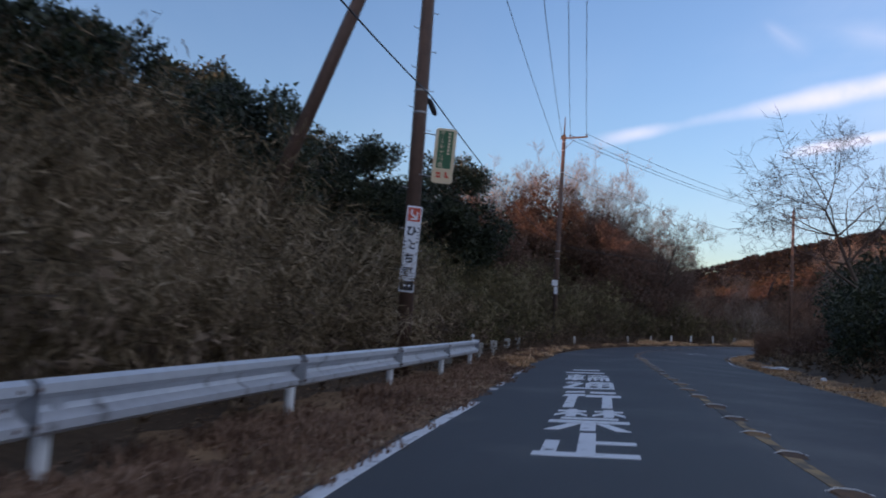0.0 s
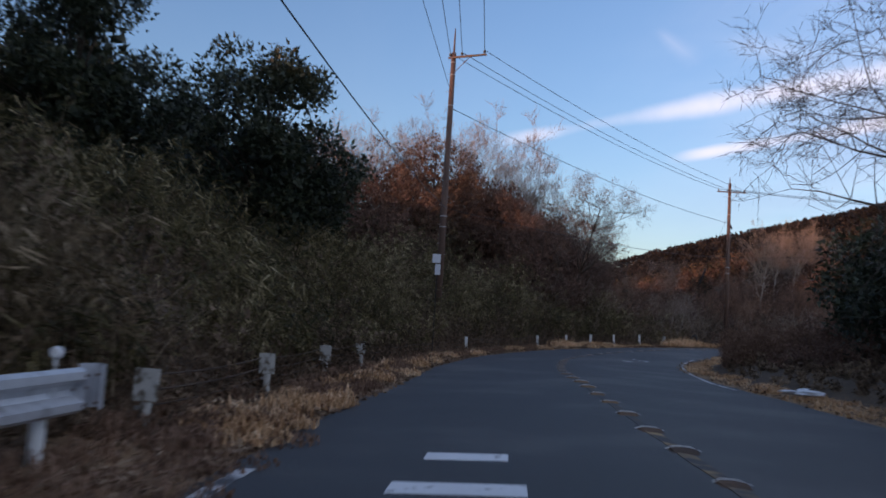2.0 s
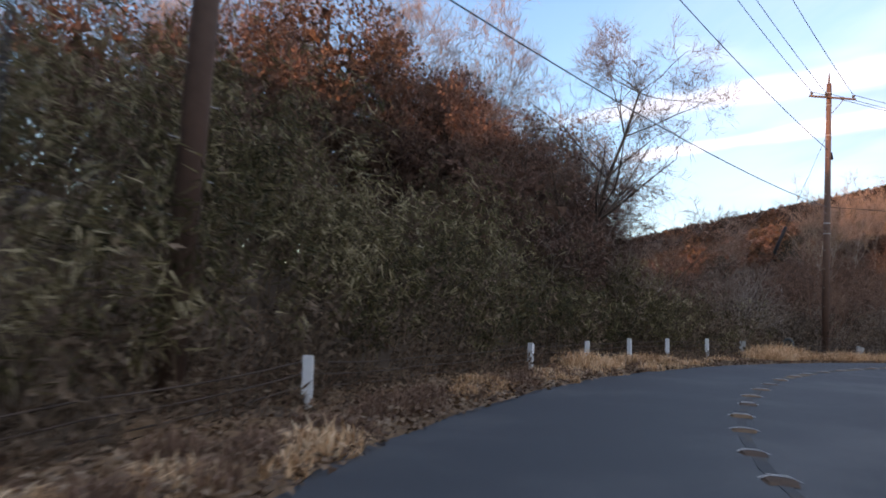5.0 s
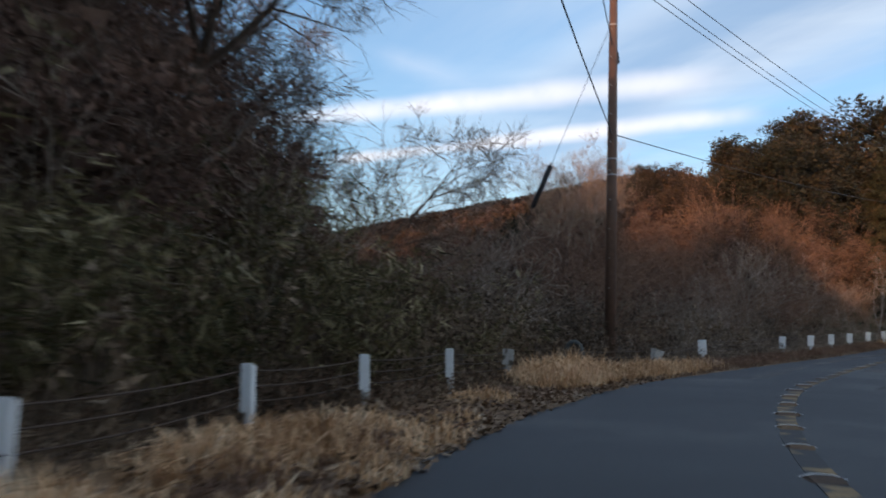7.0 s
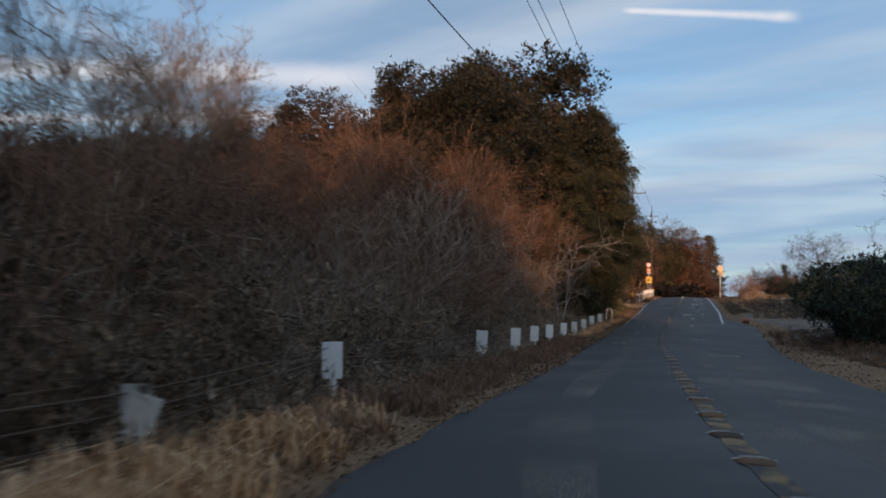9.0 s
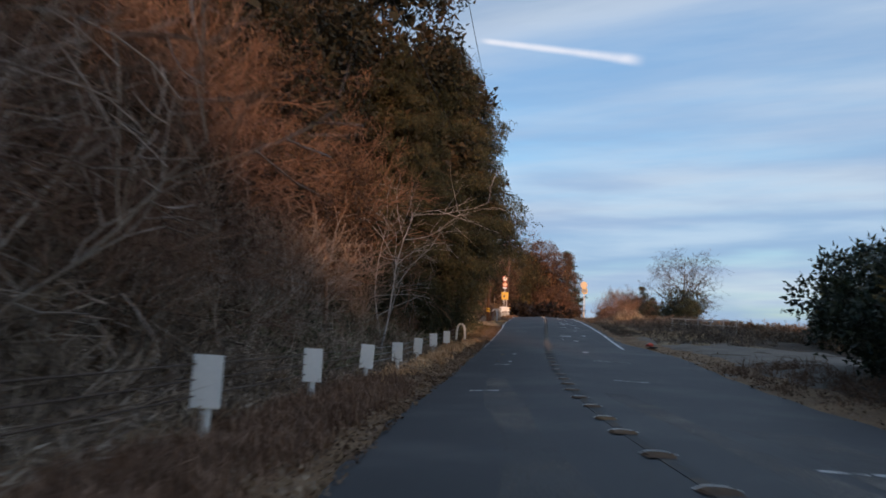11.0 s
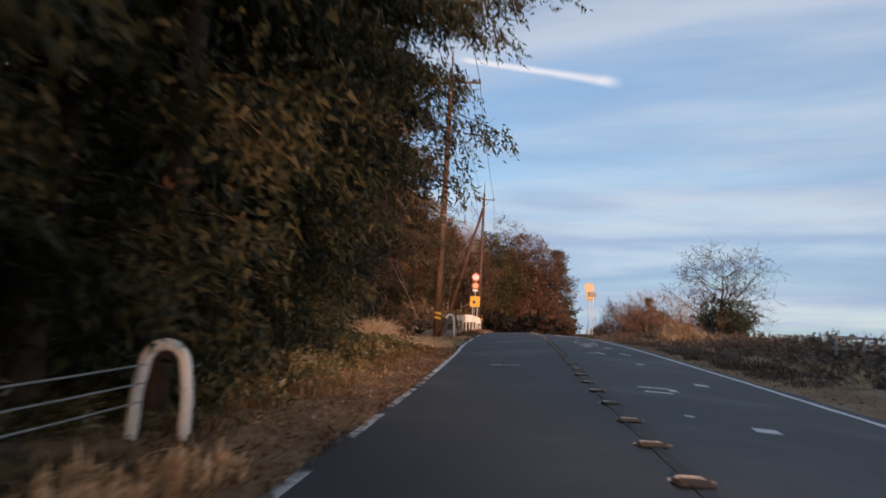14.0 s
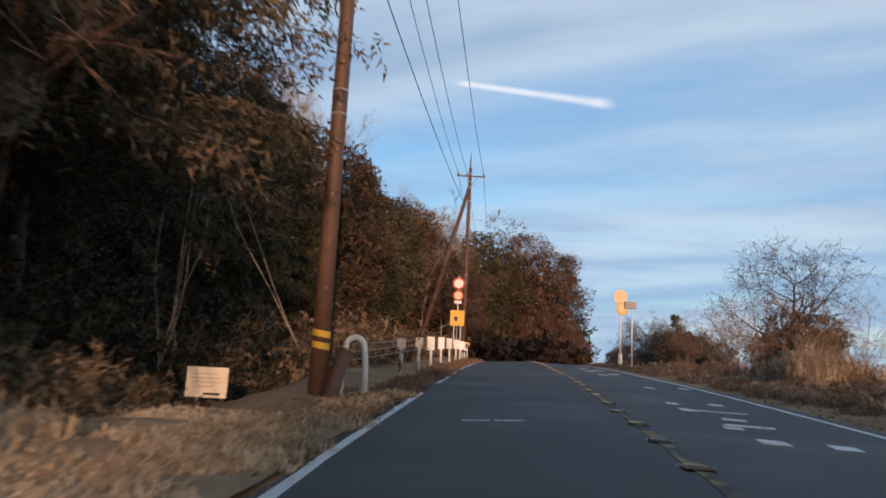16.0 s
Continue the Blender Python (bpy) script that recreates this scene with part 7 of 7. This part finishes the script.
thicket("wood_edge_brush", "dark brown-green brush below the cedars", 51, 1300, (156, 174), (6.3, 12), lambda s, l: np.interp(l, [6.3, 8, 12], [1.4, 2.6, 3.4]), 44, (0.20, 0.08), CEDARBROWN, VINE, 0.1, 0.2, 0.05)
# leaf colour kept dark to give the deep shade under the cedars
thicket("wood_brush", "brush at the edge of the cedar wood, coloured dark for deep shade", 22, 1000, (170, 190), (7.2, 15), lambda s, l: 1.4 + 0.16 * l, 44, (0.22, 0.10), HILLLEAF, VINE, 0.1, 0.2, 0.08)
thicket("inner_brush", "dry brown brush on the inside of the bend", 12, 1200, (10, 64), (-16, -8.0), lambda s, l: np.interp(-l, [7.6, 10, 16], [0.5, 1.5, 2.4]) * np.interp(s, [34, 37, 64], [1, 0.45, 0.5]), 42, (0.17, 0.07), VINE, VINE, 0.15, 0.2, 0.08)
thicket("open_bank_brush", "brown and grey brush on the open bank", 13, 1500, (160, 235), (-26, -8.3), lambda s, l: np.interp(-l, [8.3, 12, 26], [0.5, 1.1, 1.2]), 34, (0.17, 0.06), BANKWEED, BANKWEED, 0.1, 0.1, 0.08)
thicket("roadside_bank_brush", "grey-brown dry brush on the bank beside the far lane", 47, 1500, (150.5, 192), (-15, -7.8), lambda s, l: np.interp(-l, [7.8, 9.4, 15], [0.25, 0.6, 1.1]) * np.interp(s, [150, 154, 192], [0.5, 1.0, 1.0]), 36, (0.17, 0.05), BANKWEED, BANKWEED, 0.1, 0.1, 0.05, patchy=0.85)
thicket("inner_scrub", "reddish-brown scrub on the inside of the bend", 31, 800, (46, 68), (-14, -9.2), lambda s, l: np.interp(-l, [9.2, 10.6, 14], [0.8, 1.7, 2.2]), 46, (0.18, 0.05), BROWNTWIG, TWIG, 0.1, 0.1, 0.05)
thicket("far_slope_brush", "brown scrub coloured dark as if shaded on the distant hillside", 33, 2600, (140, 258), (74, 150), lambda s, l: 2.0 + 0 * s, 22, (0.8, 0.4), FARWOOD, TWIG, 0.0, 0.1, 0.0)
thicket("hedge_foot_grass", "dark dry grass below the hedge", 34, 900, (96, 136), (-10.5, -7.0), lambda s, l: 0.55 + 0 * s, 24, (0.22, 0.025), DRYWEED, VINE, 0.1, -0.2, 0.05)
thicket("layby_edge_brush", "dull brown brush at the back of the gravel", 38, 1500, (138, 190), (-27, -17), lambda s, l: 0.9 + 0 * s, 34, (0.22, 0.07), VINE, VINE, 0.0, 0.1, 0.02)
thicket("pampas_clump", "fuzzy reddish-brown dry bush on the inner bank", 14, 620, (50.5, 57.5), (-11.5, -8.0), lambda s, l: 2.1 * np.sqrt(np.clip(1 - ((s - 54) / 3.9) ** 2, 0.05, 1)), 40, (0.26, 0.020), DRYWEED, BROWNTWIG, 0.05, -0.3, 0.1)


def grass(name, label, seed, clumps, blades, tall, material, wide=0.018):
    """Clumps of bent blades at (s, l, radius, height)."""
    rng = np.random.default_rng(seed)
    base, h = [], []
    for s, l, r, t in clumps:
        n = int(blades * r * r * 30) + 12
        a, q = rng.uniform(0, 2 * math.pi, n), r * np.sqrt(rng.uniform(0, 1, n))
        p = spot(s + q * np.cos(a) * 1.3, l + q * np.sin(a), -0.08)
        base.append(p)
        h.append(t * tall * rng.uniform(0.45, 1.15, n) * (1 - 0.4 * (q / r) ** 2))
    base, h = np.vstack(base), np.concatenate(h)
    n = len(base)
    d = unit(rng.normal(size=(n, 3)) * np.array([1, 1, 0]) + 1e-6)
    side = np.cross(d, [0, 0, 1.0])
    bend = rng.uniform(0.25, 1.35, (n, 1))
    mid = base + np.array([0, 0, 1.0]) * (h * 0.62)[:, None] + d * bend * (h * 0.22)[:, None]
    tip = base + np.array([0, 0, 1.0]) * (h * (1.0 - 0.45 * bend[:, 0]))[:, None] + d * bend * (h * 0.75)[:, None]
    w = wide * rng.uniform(0.6, 1.4, (n, 1))
    v = np.stack([base - side * w * 0.5, base + side * w * 0.5, mid + side * w * 0.45, mid - side * w * 0.45, tip + side * w * 0.1, tip - side * w * 0.1], 1).reshape(-1, 3)
    i = np.arange(n)[:, None] * 6
    f = np.vstack([i + np.array([[0, 1, 2, 3]]), i + np.array([[3, 2, 4, 5]])])
    tagged(new(name, to_mesh(name, v, f, material)), label, "grass", kind="stuff")


def clumps(seed, n, s_range, l_at, r, t):
    q = random.Random(seed)
    out = []
    for _ in range(n):
        s = q.uniform(*s_range)
        out.append((s, l_at(s) + q.uniform(-0.5, 0.5), q.uniform(*r), q.uniform(*t)))
    return out


big = [(70.4, 2.75, 0.75, 0.55), (71.6, 2.8, 0.6, 0.5), (76.0, 2.7, 0.55, 0.4), (79.6, 2.8, 0.8, 0.85), (80.7, 2.85, 0.95, 1.0), (81.9, 2.85, 0.9, 0.95), (83.2, 2.7, 0.8, 0.65), (84.6, 2.65, 0.8, 0.6), (86.2, 2.65, 0.9, 0.7), (88.0, 2.6, 0.8, 0.65), (90.0, 2.6, 0.7, 0.6), (92.0, 2.6, 0.6, 0.5), (66.0, 2.9, 0.75, 0.75), (67.0, 2.85, 0.7, 0.6), (69.4, 2.85, 0.7, 0.55), (60.0, 2.9, 0.5, 0.35), (137.5, 2.5, 0.45, 0.5), (138.3, 2.55, 0.4, 0.45), ]
grass("straw_grass", "bleached dry grass tufts along the verge", 15, big + clumps(1, 95, (24, 74), lambda s: float(left_edge(s)) + 0.62, (0.2, 0.42), (0.14, 0.42)), 42, 1.0, STRAW, 0.022)
thicket("arching_straw", "tall bleached straw arching beside the field entrance", 40, 560, (167.6, 171.6), (4.7, 7.0), lambda s, l: np.interp(s, [167.5, 169.5, 171.0, 172], [0.8, 1.2, 1.1, 0.6]), 16, (0.34, 0.018), PALESTRAW, PALESTRAW, 0.75, -0.2, 0.2)
grass("tall_entrance_grass", "bleached grass tussocks beside the field entrance", 41, clumps(12, 60, (166.5, 173.0), lambda s: random.Random(int(s * 77)).uniform(4.5, 6.8), (0.35, 0.6), (0.4, 0.7)), 30, 1.0, PALESTRAW, 0.02)
grass("entrance_grass", "flattened straw grass at the field entrance", 16, clumps(2, 420, (169.5, 175.7), lambda s: random.Random(int(s * 99)).uniform(2.5, 7.5), (0.3, 0.6), (0.16, 0.25)), 20, 1.0, PALESTRAW)
grass("red_weed", "reddish-brown dry weeds before the rope fence", 17, clumps(3, 240, (88, 123), lambda s: 2.6, (0.25, 0.5), (0.28, 0.58)) + clumps(14, 110, (76, 90), lambda s: 2.7, (0.25, 0.5), (0.15, 0.35)) + clumps(4, 60, (181, 225), lambda s: 2.5, (0.25, 0.5), (0.2, 0.4)), 26, 1.0, DRYWEED, 0.014)
grass("verge_tussocks", "reddish-brown dry tussocks along the verge", 45, clumps(16, 150, (24, 74), lambda s: float(left_edge(s)) + 0.95, (0.2, 0.42), (0.16, 0.42)), 40, 1.0, DRYWEED, 0.018)
grass("fence_straw", "tan dry tussocks below the taut rope fence", 46, clumps(15, 75, (120, 147), lambda s: 2.75, (0.2, 0.42), (0.16, 0.42)) + clumps(17, 40, (176.2, 181.5), lambda s: 2.5, (0.2, 0.35), (0.1, 0.22)), 30, 1.0, STRAW, 0.018)
grass("rail_weed", "thin dry weeds under the guardrail", 18, clumps(19, 170, (-10, 26), lambda s: 2.5, (0.2, 0.45), (0.06, 0.16)) + clumps(5, 200, (-10, 40), lambda s: 3.0, (0.2, 0.45), (0.12, 0.32)), 24, 1.0, DRYWEED)
grass("right_grass", "dry grass along the right verge", 19, clumps(6, 120, (15, 70), lambda s: float(right_edge(s)) - 0.9, (0.25, 0.5), (0.12, 0.3)) , 18, 1.0, STRAW)
grass("bank_straw", "pale dry grass patches on the open bank", 52, clumps(18, 130, (150, 200), lambda s: random.Random(int(s * 55)).uniform(-12.5, -7.4), (0.3, 0.7), (0.25, 0.55)), 22, 1.0, PALESTRAW, 0.018)
grass("bank_weed", "dull brown weeds along the open verge", 24, clumps(7, 220, (160, 232), lambda s: float(right_edge(s)) - 1.5, (0.3, 0.7), (0.2, 0.5)), 20, 1.0, BANKWEED, 0.02)
grass("cedar_grass", "green-brown grass below the cedars", 20, clumps(8, 130, (143, 168), lambda s: 3.2, (0.25, 0.5), (0.15, 0.35)), 24, 1.0, BAMBOO)
grass("pampas_grass", "tall pampas grass on the right bank", 21, [(193.0, -10.0, 0.8, 1.9), (194.2, -10.6, 0.9, 2.2), (195.4, -11.2, 0.9, 2.1), (193.6, -11.4, 0.8, 1.8), (196.8, -10.8, 0.8, 1.7), (198.5, -11.5, 0.7, 1.4), (191.5, -11.8, 0.6, 1.2)], 34, 1.0, PALESTRAW, 0.022)


def litter():
    rng = np.random.default_rng(30)
    n = 84000
    s = rng.uniform(-12, 190, n)
    far = np.abs(rng.normal(size=n)) * 1.2
    right = rng.uniform(size=n) < 0.12
    keep = right | (rng.uniform(size=n) > np.interp(s, [143, 148, 166, 169, 175.4, 176.4], [0, 0.05, 0.05, 0.85, 0.85, 0]))
    s, far, right = s[keep], far[keep] * np.where((s[keep] > 146) & (s[keep] < 180), 0.6, 1.0), right[keep]
    n = len(s)
    l = np.where(right, right_edge(s) + 0.12 - far, left_edge(s) - 0.10 + far)
    p = spot(s, l)
    p[:, 2] += camber(s, np.where(right, right_edge(s), left_edge(s))) + 0.02 + 0.07 * smooth(far, 0.1, 2.5) + rng.uniform(0, 0.05, n)
    way = rng.normal(size=(n, 3)) * np.array([1, 1, 0.3])
    k = rng.uniform(0.6, 1.5, n)
    k *= np.interp(s, [18, 30, 80, 90, 112, 145, 150, 186], [0.6, 1.0, 1.0, 0.6, 0.8, 0.8, 0.6, 0.65])
    v, f = leaf_faces(rng, p, way, 0.085 * k, 0.07 * k, 3.0)
    tagged(new("leaf_litter", to_mesh("leaf_litter", v, f, LITTER)), "brown fallen leaves strewn along the road edge", "leaf litter", kind="stuff")


litter()


def distant_wood():
    """Low wood that clothes the distant hill, one mesh of clumps."""
    rng = np.random.default_rng(90)
    n = 5200
    x, off = rng.uniform(5, 185, n), rng.uniform(-75, 10, n)
    y = 280 - 0.6 * (x - 70) + off * 1.166
    k = rng.uniform(0.7, 1.25, n)
    p = np.stack([x, y, ground_z(x, y)], 1)
    m = 22
    way = unit(rng.normal(size=(n * m, 3)) + np.array([0, 0, 0.35]))
    base = np.repeat(p, m, 0) + way * np.array([1.7, 1.7, 1.3]) * (np.repeat(k, m) * rng.uniform(0.5, 1.0, n * m))[:, None] + np.array([0, 0, 1.0])
    v, f = leaf_faces(rng, base, way + rng.normal(size=way.shape) * 0.6, rng.uniform(0.7, 1.3, n * m), rng.uniform(0.5, 0.9, n * m), 0.6)
    tagged(new("distant_wood", to_mesh("distant_wood", v, f, FARWOOD)), "low brown wood coloured dark as if shaded, clothing a distant hill", "woods", kind="stuff")


distant_wood()


def hanging_vines():
    rng = np.random.default_rng(44)
    for s, l, top in ((180.4, 6.5, 6.2), (181.2, 6.7, 5.4), (182.0, 7.0, 6.6), (182.3, 7.0, 5.8), (182.6, 7.1, 6.8), (183.4, 7.4, 5.2), (181.6, 7.6, 6.0)):
        x, y, _ = spot(s, l)
        z0 = float(ground_z(float(x), float(y)))
        low = rng.choice([0.05, 0.9, 1.7])
        u = np.linspace(0, 1, 12)
        lean = rng.normal(size=2) * 0.25
        sway = np.cumsum(np.cumsum(rng.normal(size=(12, 2)) * 0.036, 0), 0)
        pts = [Vector((float(x) + lean[0] * q + a, float(y) + lean[1] * q + c, z0 + top + (low - top) * q)) for q, (a, c) in zip(u, sway)]
        bm = bmesh.new()
        tube(bm, pts, list(np.linspace(0.017, 0.010, 12)), 6)
        tagged(part("hanging_vine", bm, PALEBARK, shade=True), "pale woody vine hanging from a dark cedar", "vine", "vines of the cedar wood")


hanging_vines()
